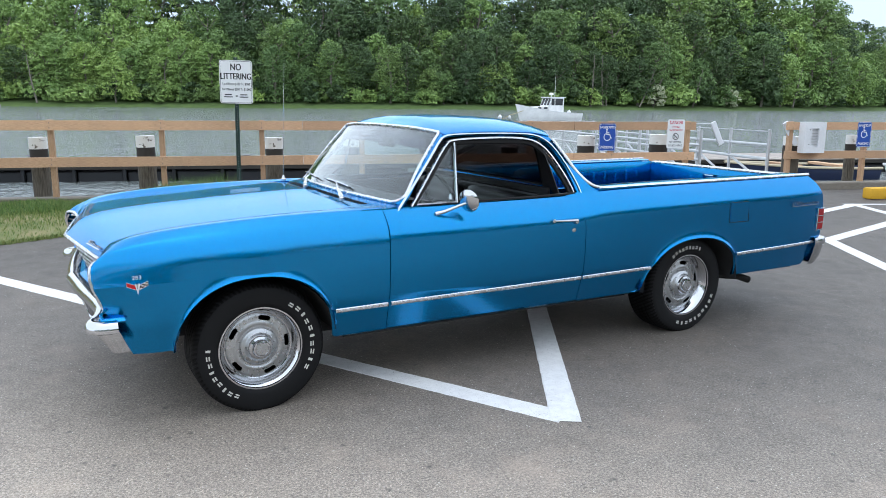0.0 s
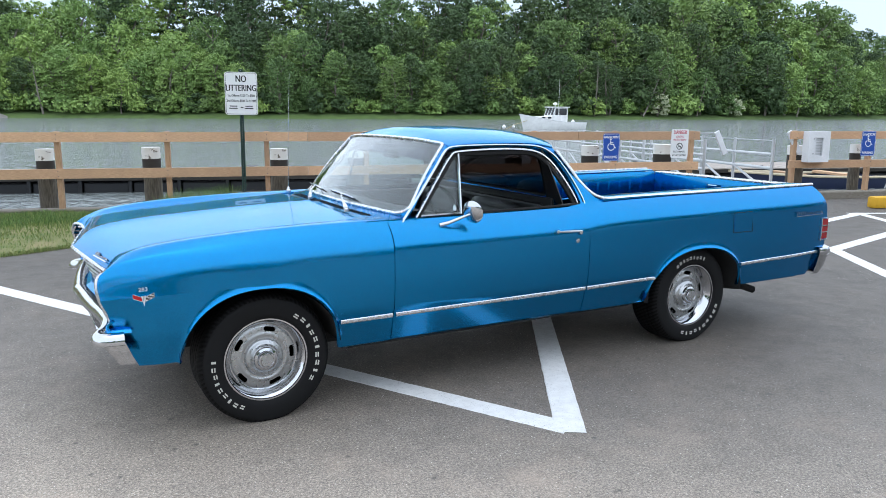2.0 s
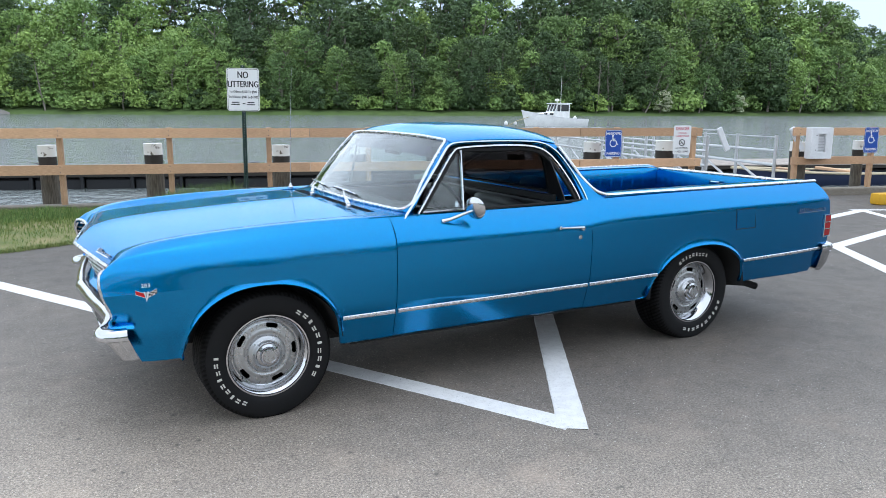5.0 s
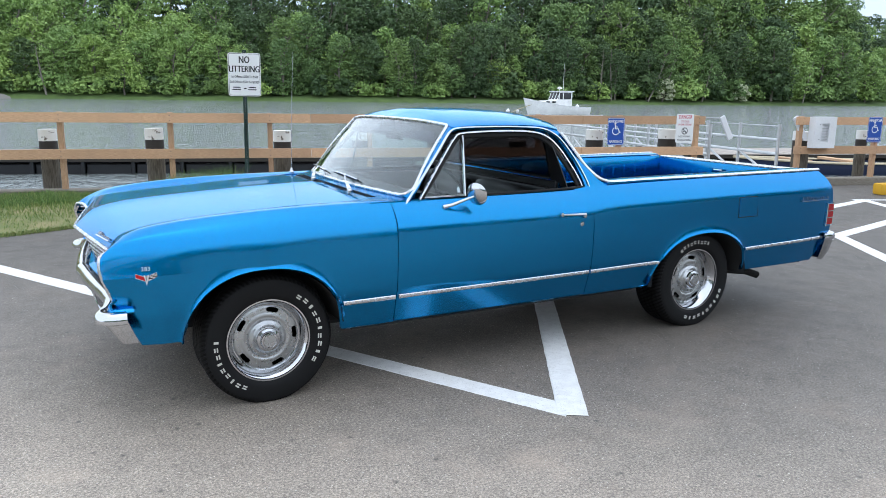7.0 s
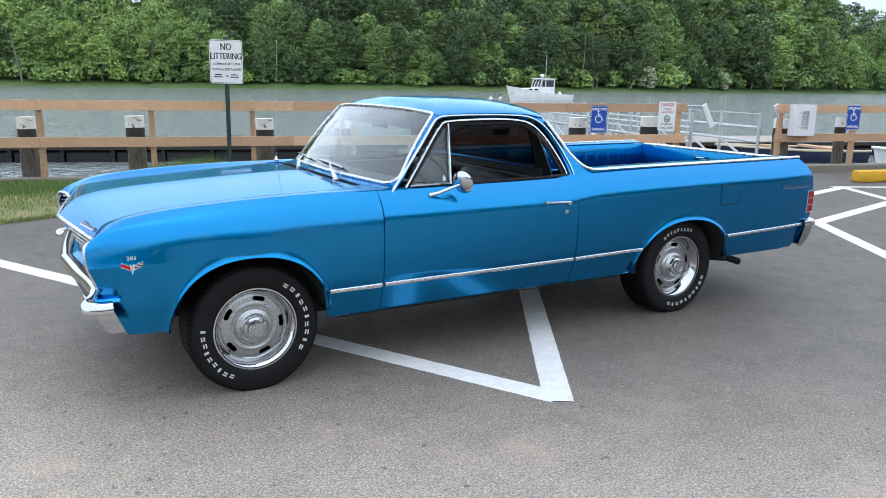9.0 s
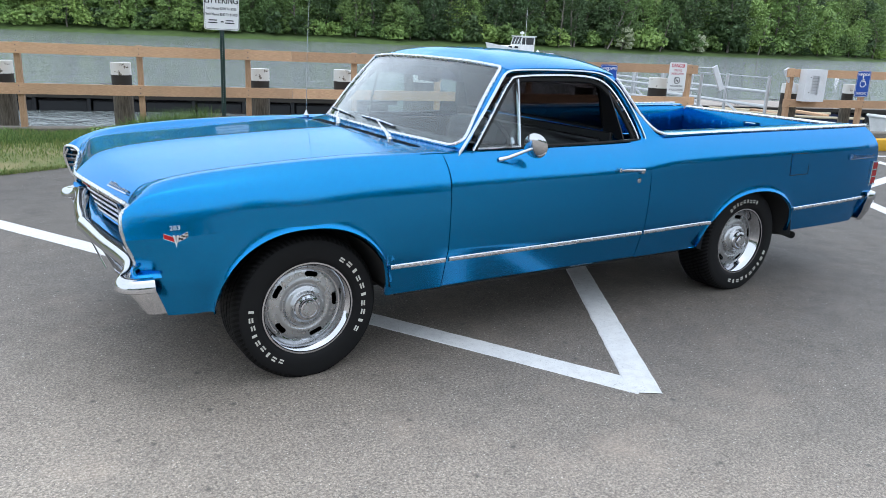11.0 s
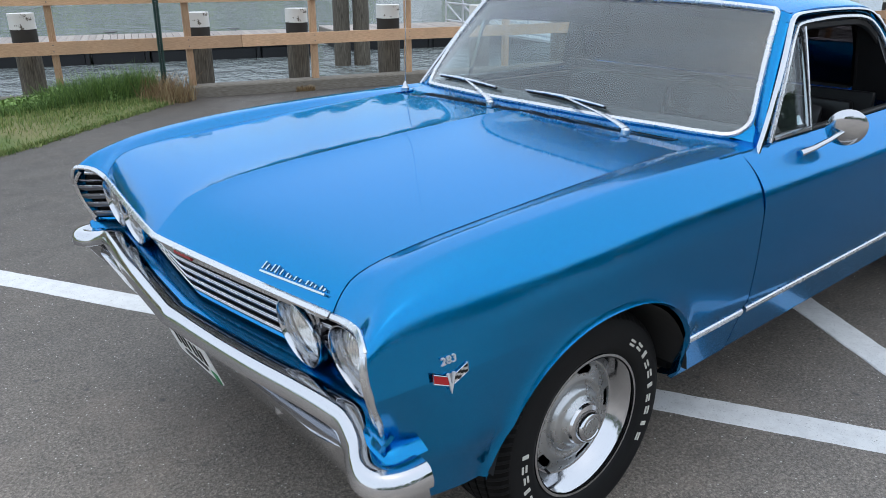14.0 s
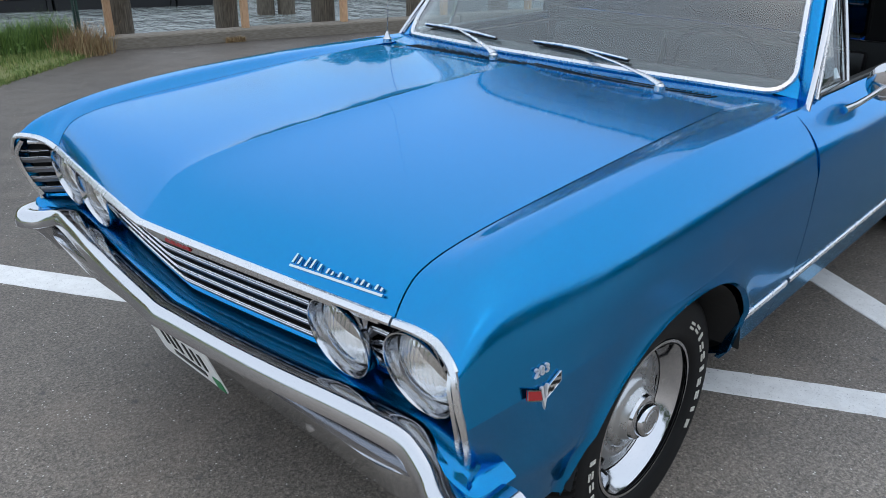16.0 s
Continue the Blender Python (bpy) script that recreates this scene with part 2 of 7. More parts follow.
FRESH_WOOD = wood("fresh_sawn_timber", (0.46, 0.26, 0.14), (0.72, 0.46, 0.28), 0.75, (2, 30, 30), 8.0)
FRESH_POST = wood("fresh_sawn_post", (0.38, 0.21, 0.11), (0.62, 0.4, 0.24), 0.75, (30, 30, 2), 8.0)
OLD_WOOD = wood("weathered_grey_timber", (0.1, 0.085, 0.065), (0.27, 0.24, 0.2), 0.88, (2, 30, 30), 6.0)
DECK_WOOD = wood("bleached_deck_board", (0.3, 0.26, 0.23), (0.52, 0.46, 0.41), 0.85, (30, 2, 30), 5.0)
PILE_WOOD = wood("weathered_pile", (0.04, 0.033, 0.026), (0.18, 0.155, 0.12), 0.9, (18, 18, 1.2), 5.0)
PILE_TAR = speckled("tarred_wood", (0.02, 0.017, 0.014), (0.05, 0.042, 0.034), 30, 0.8)
PILE_WHITE = Mat("chipped_white_paint", (0.75, 0.74, 0.7), 0.7)
_c = PILE_WHITE.ramp(PILE_WHITE.noise(13, 5, 0.65), [(0.6, 0.0), (0.66, 1.0)])
PILE_WHITE.color(PILE_WHITE.mix(_c, (0.74, 0.73, 0.69), (0.14, 0.12, 0.09)))
PILE_WHITE = PILE_WHITE.m
FLOAT_BLACK = speckled("black_float_plastic", (0.006, 0.007, 0.009), (0.016, 0.017, 0.02), 8, 0.6)
GALV = speckled("galvanised_aluminium", (0.5, 0.51, 0.52), (0.62, 0.63, 0.64), 18, 0.45, 0.1, 0.002, 2.0, 0.55)
WHITE_PAINT = speckled("white_gelcoat", (0.88, 0.88, 0.87), (0.82, 0.82, 0.81), 6, 0.35, 0.05)
BOX_WHITE = speckled("white_powder_coat", (0.78, 0.79, 0.8), (0.72, 0.73, 0.75), 25, 0.5, 0.1, 0.001)
YELLOW = speckled("yellow_concrete_paint", (0.75, 0.42, 0.02), (0.62, 0.33, 0.02), 25, 0.7)
SIGN_WHITE = Mat("white_sign_sheet", (0.78, 0.78, 0.77), 0.4).m
SIGN_BLUE = Mat("blue_sign_sheet", (0.01, 0.07, 0.36), 0.4).m
INK = Mat("black_sign_ink", (0.015, 0.015, 0.016), 0.5).m
INK_RED = Mat("red_sign_ink", (0.5, 0.03, 0.06), 0.5).m
POST_GREEN = speckled("green_enamelled_steel", (0.012, 0.04, 0.03), (0.02, 0.06, 0.045), 30, 0.5)
CLEAT = speckled("galvanised_cleat", (0.1, 0.1, 0.1), (0.18, 0.18, 0.18), 30, 0.5, metal=0.6)
ROPE = speckled("yellow_rope", (0.5, 0.42, 0.2), (0.4, 0.33, 0.15), 60, 0.9)
BOAT_BLUE = speckled("dark_blue_hull", (0.01, 0.02, 0.06), (0.02, 0.03, 0.08), 5, 0.3)
CREAM = speckled("cream_rail_paint", (0.7, 0.6, 0.42), (0.6, 0.5, 0.34), 12, 0.5)
DARK_GLASS = Mat("dark_window_glass", (0.02, 0.025, 0.03), 0.06).m
ROCK = speckled("shore_rock", (0.16, 0.15, 0.14), (0.26, 0.24, 0.22), 3, 0.9, 0.6, 0.05)


def leafy(name, dark, light, spread=1.0):
    m = Mat(name, dark, 0.62)
    n = m.ramp(m.noise(0.35, 3), [(0.3, 0.0), (0.7, 1.0)])
    c = m.mix(m.mix(0.5, n, m.island()), dark, light)
    c = m.mix(1.0, c, m.ramp(m.random(), [(0.0, (0.8, 0.86, 0.8)), (0.5, (1.0, 1.0, 0.9)), (1.0, (1.2, 1.12, 0.9))]), "MULTIPLY")
    m.color(c)
    m.b.inputs["Subsurface Weight"].default_value = 0.0
    return m.m


LEAF = leafy("green_foliage", (0.042, 0.085, 0.025), (0.2, 0.32, 0.1))
LEAF_DARK = leafy("deep_green_foliage", (0.018, 0.042, 0.018), (0.1, 0.175, 0.062))
LEAF_BRIGHT = leafy("bright_green_foliage", (0.09, 0.17, 0.042), (0.33, 0.48, 0.15))
BLOSSOM = leafy("white_blossom", (0.25, 0.3, 0.16), (0.6, 0.62, 0.5))
BARK = speckled("grey_bark", (0.12, 0.105, 0.085), (0.26, 0.235, 0.2), 14, 0.95, 0.6, 0.03)
GRASS = Mat("grass_blade", (0.1, 0.16, 0.03), 0.7)
GRASS.color(GRASS.mix(GRASS.island(), (0.07, 0.15, 0.024), (0.28, 0.3, 0.1)))
GRASS = GRASS.m
LUSH = Mat("lush_grass_blade", (0.07, 0.15, 0.03), 0.6)
LUSH.color(LUSH.mix(LUSH.island(), (0.04, 0.1, 0.016), (0.17, 0.27, 0.06)))
LUSH = LUSH.m
STRAW = Mat("dead_grass", (0.3, 0.2, 0.1), 0.8)
STRAW.color(STRAW.mix(STRAW.island(), (0.2, 0.11, 0.05), (0.42, 0.32, 0.17)))
STRAW = STRAW.m
LAWN = Mat("thin_lawn_soil", (0.1, 0.12, 0.04), 0.95)
_a = LAWN.noise(1.6, 5)
LAWN.color(LAWN.mix(LAWN.ramp(_a, [(0.35, 0.0), (0.65, 1.0)]), LAWN.mix(LAWN.noise(60), (0.07, 0.12, 0.03), (0.16, 0.2, 0.06)), LAWN.mix(LAWN.noise(90), (0.2, 0.17, 0.08), (0.3, 0.27, 0.13))))
LAWN.bump(LAWN.noise(80), 0.6, 0.02)
LAWN = LAWN.m
BANK = Mat("grassy_bank", (0.08, 0.14, 0.03), 0.95)
BANK.color(BANK.mix(BANK.noise(0.5, 6), (0.03, 0.06, 0.015), (0.12, 0.19, 0.045)))
BANK = BANK.m

# base colour raised to stand in for sky brightness the ripples do not reflect
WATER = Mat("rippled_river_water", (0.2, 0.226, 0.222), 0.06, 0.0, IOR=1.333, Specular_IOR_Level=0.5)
_r1 = WATER.noise(2.4, 4, 0.6, (1.0, 0.38, 1.0))
_r2 = WATER.noise(0.55, 2, 0.5, (1.0, 1.6, 1.0))
_r3 = WATER.noise(8.0, 3, 0.6, (1.0, 1.2, 1.0))
WATER.bump(_r2, 1.0, 0.15).bump(_r1, 1.0, 0.26).bump(_r3, 1.0, 0.035)
WATER = WATER.m


# ---------------------------------------------------------------- mesh tools
def finish(bm, name, mat, angle=32.0, smooth=True):
    """The mesh of a bmesh: smooth, with edges sharper than the angle kept hard."""
    bmesh.ops.recalc_face_normals(bm, faces=bm.faces)
    return finish_raw(bm, name, mat, angle, smooth)


def finish_raw(bm, name, mat, angle=32.0, smooth=True):
    for f in bm.faces:
        f.smooth = smooth
    lim = radians(angle)
    for e in bm.edges:
        if len(e.link_faces) == 2 and e.calc_face_angle(0.0) > lim:
            e.smooth = False
    me = bpy.data.meshes.new(name)
    bm.to_mesh(me)
    bm.free()
    for m in mat if isinstance(mat, (list, tuple)) else [mat]:
        me.materials.append(m)
    return me


def thing(name, label, category, at=None, group="", kind=""):
    ob = new(name)
    ob.empty_display_size = 0.2
    if at is not None:
        ob.matrix_world = at if isinstance(at, Matrix) else Matrix.Translation(at)
    return tagged(ob, label, category, group, kind)


def part(name, bm, mat, parent, label="", angle=32.0, smooth=True, at=None):
    """Links a bmesh (or a mesh) as one mesh object under a thing or a part."""
    me = finish(bm, name, mat, angle, smooth) if isinstance(bm, bmesh.types.BMesh) else bm
    ob = new(name, me)
    ob.parent = parent
    if at is not None:
        ob.matrix_basis = at
    if label:
        ob["label"] = label
    return ob


def single(name, bm, mat, label, category, at=None, group="", kind="", angle=32.0, smooth=True):
    me = finish(bm, name, mat, angle, smooth) if isinstance(bm, bmesh.types.BMesh) else bm
    ob = new(name, me)
    if at is not None:
        ob.matrix_world = at if isinstance(at, Matrix) else Matrix.Translation(at)
    return tagged(ob, label, category, group, kind)


def box(x0, x1, y0, y1, z0, z1, bevel=0.0, bm=None, seg=1):
    own = bmesh.new()
    bmesh.ops.create_cube(own, size=1.0)
    for v in own.verts:
        v.co = ((x0 + x1) / 2 + v.co.x * (x1 - x0), (y0 + y1) / 2 + v.co.y * (y1 - y0), (z0 + z1) / 2 + v.co.z * (z1 - z0))
    if bevel:
        bmesh.ops.bevel(own, geom=own.edges[:], offset=bevel, segments=seg, affect="EDGES", profile=0.6)
    return join(bm, own)


def join(bm, own, m=None):
    if m is not None:
        own.transform(m)
    if bm is None:
        return own
    me = bpy.data.meshes.new("tmp")
    own.to_mesh(me)
    own.free()
    bm.from_mesh(me)
    bpy.data.meshes.remove(me)
    return bm


def grid(fn, us, vs, bm=None, flip=False):
    """A sheet of quads over fn(u, v)."""
    bm = bm or bmesh.new()
    rows = [[bm.verts.new(fn(u, v)) for v in vs] for u in us]
    for a, b in zip(rows, rows[1:]):
        for i in range(len(vs) - 1):
            q = (a[i], b[i], b[i + 1], a[i + 1])
            bm.faces.new(q[::-1] if flip else q)
    return bm


def thicken(bm, depth, toward):
    """Gives a sheet a thickness behind it; toward is the side that its face looks to."""
    bmesh.ops.recalc_face_normals(bm, faces=bm.faces)
    total = sum((f.normal * f.calc_area() for f in bm.faces), Vector())
    if total.dot(Vector(toward)) < 0:
        bmesh.ops.reverse_faces(bm, faces=bm.faces[:])
    bm.normal_update()
    rim = [e for e in bm.edges if len(e.link_faces) == 1]
    loops = [(e.link_loops[0].vert, e.link_loops[0].link_loop_next.vert) for e in rim]
    back = {v: bm.verts.new(v.co - v.normal * depth) for v in bm.verts[:]}
    for f in bm.faces[:]:
        bm.faces.new([back[v] for v in reversed(f.verts[:])])
    for a, b in loops:
        bm.faces.new((b, a, back[a], back[b]))
    return bm


def lathe(profile, n=48, bm=None, cap=True, m=None):
    """Turns (r, h) points about the z axis."""
    own = bmesh.new()
    rings = []
    for r, h in profile:
        rings.append([own.verts.new((r * math.cos(2 * math.pi * k / n), r * math.sin(2 * math.pi * k / n), h)) for k in range(n)] if r > 1e-6 else [own.verts.new((0, 0, h))])
    for a, b in zip(rings, rings[1:]):
        for k in range(n):
            ring = [a[k % len(a)], a[(k + 1) % len(a)], b[(k + 1) % len(b)], b[k % len(b)]]
            ring = list(dict.fromkeys(ring))
            if len(ring) > 2:
                own.faces.new(ring)
    if cap:
        for ring in (rings[0], rings[-1]):
            if len(ring) > 2:
                own.faces.new(ring)
    return join(bm, own, m)


def tube(points, radius, n=8, bm=None, squash=None):
    """A round bar along points; the radius may be a list."""
    own = bmesh.new()
    pts = [Vector(p) for p in points]
    radii = radius if isinstance(radius, (list, tuple)) else [radius] * len(pts)
    rings, side = [], None
    for i, p in enumerate(pts):
        way = (pts[min(i + 1, len(pts) - 1)] - pts[max(i - 1, 0)]).normalized()
        if side is None:
            side = way.cross(Vector((0, 0, 1)))
            if side.length < 1e-3:
                side = Vector((1, 0, 0))
        side = (side - way * side.dot(way)).normalized()
        up = way.cross(side)
        sx, sy = squash or (1, 1)
        rings.append([own.verts.new(p + radii[i] * (sx * math.cos(a) * side + sy * math.sin(a) * up)) for a in (2 * math.pi * k / n for k in range(n))])
    for a, b in zip(rings, rings[1:]):
        for k in range(n):
            own.faces.new((a[k], a[(k + 1) % n], b[(k + 1) % n], b[k]))
    own.faces.new(rings[0][::-1])
    own.faces.new(rings[-1])
    return join(bm, own)


def strip(points, outs, width, depth, bm=None):
    """A bright moulding along points: a low rounded bar, proud by depth along outs, its width across the way."""
    own = bmesh.new()
    rings = []
    pts, outs = [Vector(p) for p in points], [Vector(o).normalized() for o in outs]
    for i, p in enumerate(pts):
        way = (pts[min(i + 1, len(pts) - 1)] - pts[max(i - 1, 0)]).normalized()
        o = outs[min(i, len(outs) - 1)]
        o = (o - way * o.dot(way)).normalized()
        s = way.cross(o)
        w, d = width / 2, depth
        rings.append([own.verts.new(p + a * s + b * o) for a, b in ((-w, -0.002), (-w, d * 0.5), (-w * 0.6, d), (w * 0.6, d), (w, d * 0.5), (w, -0.002))])
    n = len(rings[0])
    for a, b in zip(rings, rings[1:]):
        for k in range(n):
            own.faces.new((a[k], a[(k + 1) % n], b[(k + 1) % n], b[k]))
    own.faces.new(rings[0][::-1])
    own.faces.new(rings[-1])
    return join(bm, own)


def curve(points):
    """A smooth function through (x, y) points that does not overshoot."""
    xs, ys = np.array([p[0] for p in points], float), np.array([p[1] for p in points], float)
    h, d = np.diff(xs), np.diff(ys) / np.diff(xs)
    m = np.zeros(len(xs))
    m[0], m[-1] = d[0], d[-1]
    for i in range(1, len(xs) - 1):
        if d[i - 1] * d[i] > 0:
            w1, w2 = 2 * h[i] + h[i - 1], h[i] + 2 * h[i - 1]
            m[i] = (w1 + w2) / (w1 / d[i - 1] + w2 / d[i])

    def at(x):
        x = min(max(x, xs[0]), xs[-1])
        i = min(max(int(np.searchsorted(xs, x)) - 1, 0), len(h) - 1)
        t = (x - xs[i]) / h[i]
        return float((1 + 2 * t) * (1 - t) ** 2 * ys[i] + t * (1 - t) ** 2 * h[i] * m[i] + t * t * (3 - 2 * t) * ys[i + 1] + t * t * (t - 1) * h[i] * m[i + 1])

    return at


def step(x, a, b):
    t = min(max((x - a) / (b - a), 0.0), 1.0)
    return t * t * (3 - 2 * t)


def lin(a, b, n):
    return [a + (b - a) * k / (n - 1) for k in range(n)]


def lettering(text, size, depth=0.002, squeeze=1.0):
    """Raised letters as a mesh in the x-y plane, centred, in the built-in face."""
    cu = bpy.data.curves.new("letters", "FONT")
    cu.body, cu.size, cu.extrude, cu.align_x, cu.align_y = text, size, depth / 2, "CENTER", "CENTER"
    cu.resolution_u = 3
    ob = bpy.data.objects.new("letters", cu)
    scene.collection.objects.link(ob)
    bpy.context.view_layer.update()
    me = bpy.data.meshes.new_from_object(ob.evaluated_get(bpy.context.evaluated_depsgraph_get()))
    bpy.data.objects.remove(ob)
    bpy.data.curves.remove(cu)
    if squeeze != 1.0:
        me.transform(Matrix.Diagonal((squeeze, 1, 1, 1)))
    return me


def upright(me):
    """Turns a mesh from the x-y plane to face towards -y."""
    me.transform(pose(0, 0, 0, 90))
    return me


# ---------------------------------------------------------------- ground, kerb, water
# The shore runs at an angle to the car: u along the fence, v towards the water.
SHORE = math.radians(-15.0)
U, V, F0 = Vector((math.cos(SHORE), math.sin(SHORE), 0)), Vector((-math.sin(SHORE), math.cos(SHORE), 0)), Vector((0, 7.45, 0))
SHORE_M = Matrix.Translation(F0) @ Matrix.Rotation(SHORE, 4, "Z")
WATER_Z = -0.62


def shore(u, v, z=0.0):
    return F0 + u * U + v * V + Vector((0, 0, z))


# the lot: one sheet, that ends at the sea wall and reaches the horizon behind
bm = bmesh.new()
us = [-1500, -300, -80, -30, -10, 0, 10, 30, 80, 300, 1500]
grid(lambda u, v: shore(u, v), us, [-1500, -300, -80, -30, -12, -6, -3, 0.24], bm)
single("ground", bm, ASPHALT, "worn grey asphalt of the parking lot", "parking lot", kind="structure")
bm = grid(lambda u, z: shore(u, 0.24, z), us, [0.0, -0.4, -3.0])
single("wall_sea", bm, OLD_WOOD, "dark timber sea wall under the kerb", "sea wall", kind="structure")
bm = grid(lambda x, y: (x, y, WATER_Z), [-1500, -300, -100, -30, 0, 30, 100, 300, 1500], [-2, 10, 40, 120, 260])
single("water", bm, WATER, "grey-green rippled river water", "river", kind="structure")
bm = grid(lambda x, y: (x, y, -3.0), [-1500, 0, 1500], [-2, 100, 400])
single("river_bed", bm, ROCK, "dark river bed under the water", "river bed", kind="structure")

# kerb of long squared timbers on the edge of the lot
u = -30.0
k = 0
while u < 40:
    length = 4.6
    ob = single("kerb", box(u + 0.006, u + length - 0.006, 0.0, 0.23, -0.02, 0.13 + 0.006 * (k % 3), 0.018), OLD_WOOD, "weathered grey timber kerb on the edge of the lot", "kerb", SHORE_M, "kerb timbers", "structure")
    u += length
    k += 1


# painted lines: thin slabs of paint with ragged edges
def painted_line(points, width, lift=0.0, name="painted_line"):
    a, b = [Vector((*p, 0)) for p in points]
    way = (b - a).normalized()
    side = way.cross(Vector((0, 0, 1)))
    n = max(4, int((b - a).length / 0.05))
    bm = bmesh.new()
    rng = random.Random(int(a.x * 1000 + b.y * 77))
    rows = []
    for i in range(n + 1):
        p = a + (b - a) * i / n
        l, r = (width / 2 + rng.uniform(-0.0018, 0.0018) for _ in "ab")
        rows.append([bm.verts.new((p + s * side + Vector((0, 0, z)))) for s, z in ((-l - 0.004, 0.0), (-l, 0.0025 + lift), (r, 0.0025 + lift), (r + 0.004, 0.0))])
    for p, q in zip(rows, rows[1:]):
        for i in range(3):
            bm.faces.new((p[i], q[i], q[i + 1], p[i + 1]))
    single(name, bm, LINE_PAINT, "worn white paint line on the asphalt", "road marking", group="lot markings", kind="structure")


painted_line(((1.305, -1.682), (-2.6, 5.41)), 0.14)
painted_line(((1.278, -1.729), (4.85, 4.03)), 0.145, 0.0015)
painted_line(((5.6, -1.24), (7.2, 1.0)), 0.15)
painted_line(((7.05, 0.88), (10.4, 1.64)), 0.15, 0.003)
painted_line(((9.7, 1.47), (10.43, 2.74)), 0.14)
painted_line(((10.48, 2.72), (8.3, 2.24)), 0.14, 0.003)
painted_line(((10.28, 2.82), (13.4, 1.33)), 0.09)

# lawn strip between the asphalt and the kerb, up to the sign post
LAWN_EDGE = curve([(-30, 3.4), (-6, 3.9), (-1.4, 4.66), (-0.6, 4.95), (0.1, 5.35), (0.7, 5.82), (1.3, 6.28), (1.75, 6.62), (2.05, 6.86)])


def lawn_point(x, t):
    y0, y1 = LAWN_EDGE(x), 7.45 - 0.268 * x - 0.01
    y0 = min(y0, y1 - 0.004)
    y = y0 + (y1 - y0) * t
    lump = 0.03 * noise.noise((x * 2, y * 2, 0)) * t
    return (x, y, 0.004 + 0.05 * step(t, 0, 0.25) * step(2.05 - x, 0, 0.4) + lump * step(2.05 - x, 0, 0.5))


LX = [-30, -20, -12, -8] + lin(-6, 2.05, 60)
single("lawn", grid(lawn_point, LX, lin(0, 1, 14)), LAWN, "thin patchy lawn strip beside the kerb", "lawn", kind="structure")


def blades(name, count, place, mat, label, size=(0.06, 0.14), seed=1, lean=0.5, cat="grass", wide=0.004):
    rng = random.Random(seed)
    verts, faces = [], []
    for _ in range(count):
        p, h = place(rng)
        h *= rng.uniform(0.6, 1.25)
        a, w = rng.uniform(0, 6.283), wide * rng.uniform(0.7, 1.4)
        d = rng.uniform(0.1, lean) * h
        sx, sy = math.cos(a), math.sin(a)
        b = rng.uniform(0, 6.283)
        dx, dy = d * math.cos(b), d * math.sin(b)
        i = len(verts)
        verts += [(p[0] - w * sx, p[1] - w * sy, p[2]), (p[0] + w * sx, p[1] + w * sy, p[2]), (p[0] + 0.4 * dx + 0.7 * w * sx, p[1] + 0.4 * dy + 0.7 * w * sy, p[2] + 0.6 * h),
                  (p[0] + 0.4 * dx - 0.7 * w * sx, p[1] + 0.4 * dy - 0.7 * w * sy, p[2] + 0.6 * h), (p[0] + dx, p[1] + dy, p[2] + h)]
        faces += [(i, i + 1, i + 2, i + 3), (i + 3, i + 2, i + 4)]
    me = bpy.data.meshes.new(name)
    me.from_pydata(verts, [], faces)
    me.materials.append(mat)
    tagged(new(name, me), label, cat, kind="stuff")


def on_lawn(rng):
    x = rng.uniform(-2.6, 2.0)
    t = rng.random() ** 0.75
    p = lawn_point(x, t)
    return (p[0], p[1], p[2] - 0.01), 0.03 + 0.06 * t


def by_kerb(rng):
    x = rng.uniform(-2.6, 1.75)
    p = lawn_point(x, rng.uniform(0.62, 1.0))
    tall = 0.08 + 0.24 * step(x, 0.1, 1.2) * rng.uniform(0.5, 1.2) + 0.05 * max(0, noise.noise((x * 3, 0, 5)))
    return (p[0], p[1], p[2] - 0.01), tall


def by_post(rng):
    a, r = rng.uniform(0, 6.283), 0.26 * rng.random()
    return (1.82 + 1.3 * r * math.cos(a), 6.76 + 0.7 * r * math.sin(a), 0.0), 0.2 + 0.16 * rng.random()


blades("lawn_grass", 16000, on_lawn, GRASS, "short patchy green and straw-coloured grass", seed=3)
blades("kerb_grass", 13000, by_kerb, LUSH, "long green grass against the timber kerb", seed=4, lean=0.7)
def on_edge(rng):
    x = rng.uniform(-2.8, 1.95)
    return (x, LAWN_EDGE(x) + rng.gauss(0.02, 0.035), 0.0), rng.uniform(0.015, 0.06)


blades("edge_grass", 5200, on_edge, GRASS, "ragged short grass along the edge of the asphalt", seed=6, lean=1.2)
blades("dry_tuft", 700, by_post, STRAW, "dry brown grass tuft round the sign post", seed=5, lean=0.8)
blades("kerb_weed", 160, lambda rng: (tuple(shore(3.62 + rng.uniform(-0.12, 0.12), -0.04, 0.0)), 0.07), STRAW, "dry weeds in the joint of the kerb", seed=8, lean=1.2)


# ---------------------------------------------------------------- fence, piles, signs
POSTS_LEFT = [-5.09, -3.6, -2.12, -0.63, 0.86, 2.29, 3.81, 5.1, 6.6, 8.05, 9.5]
POSTS_RIGHT = [11.58, 13.2, 14.7, 16.2, 17.7, 19.2]


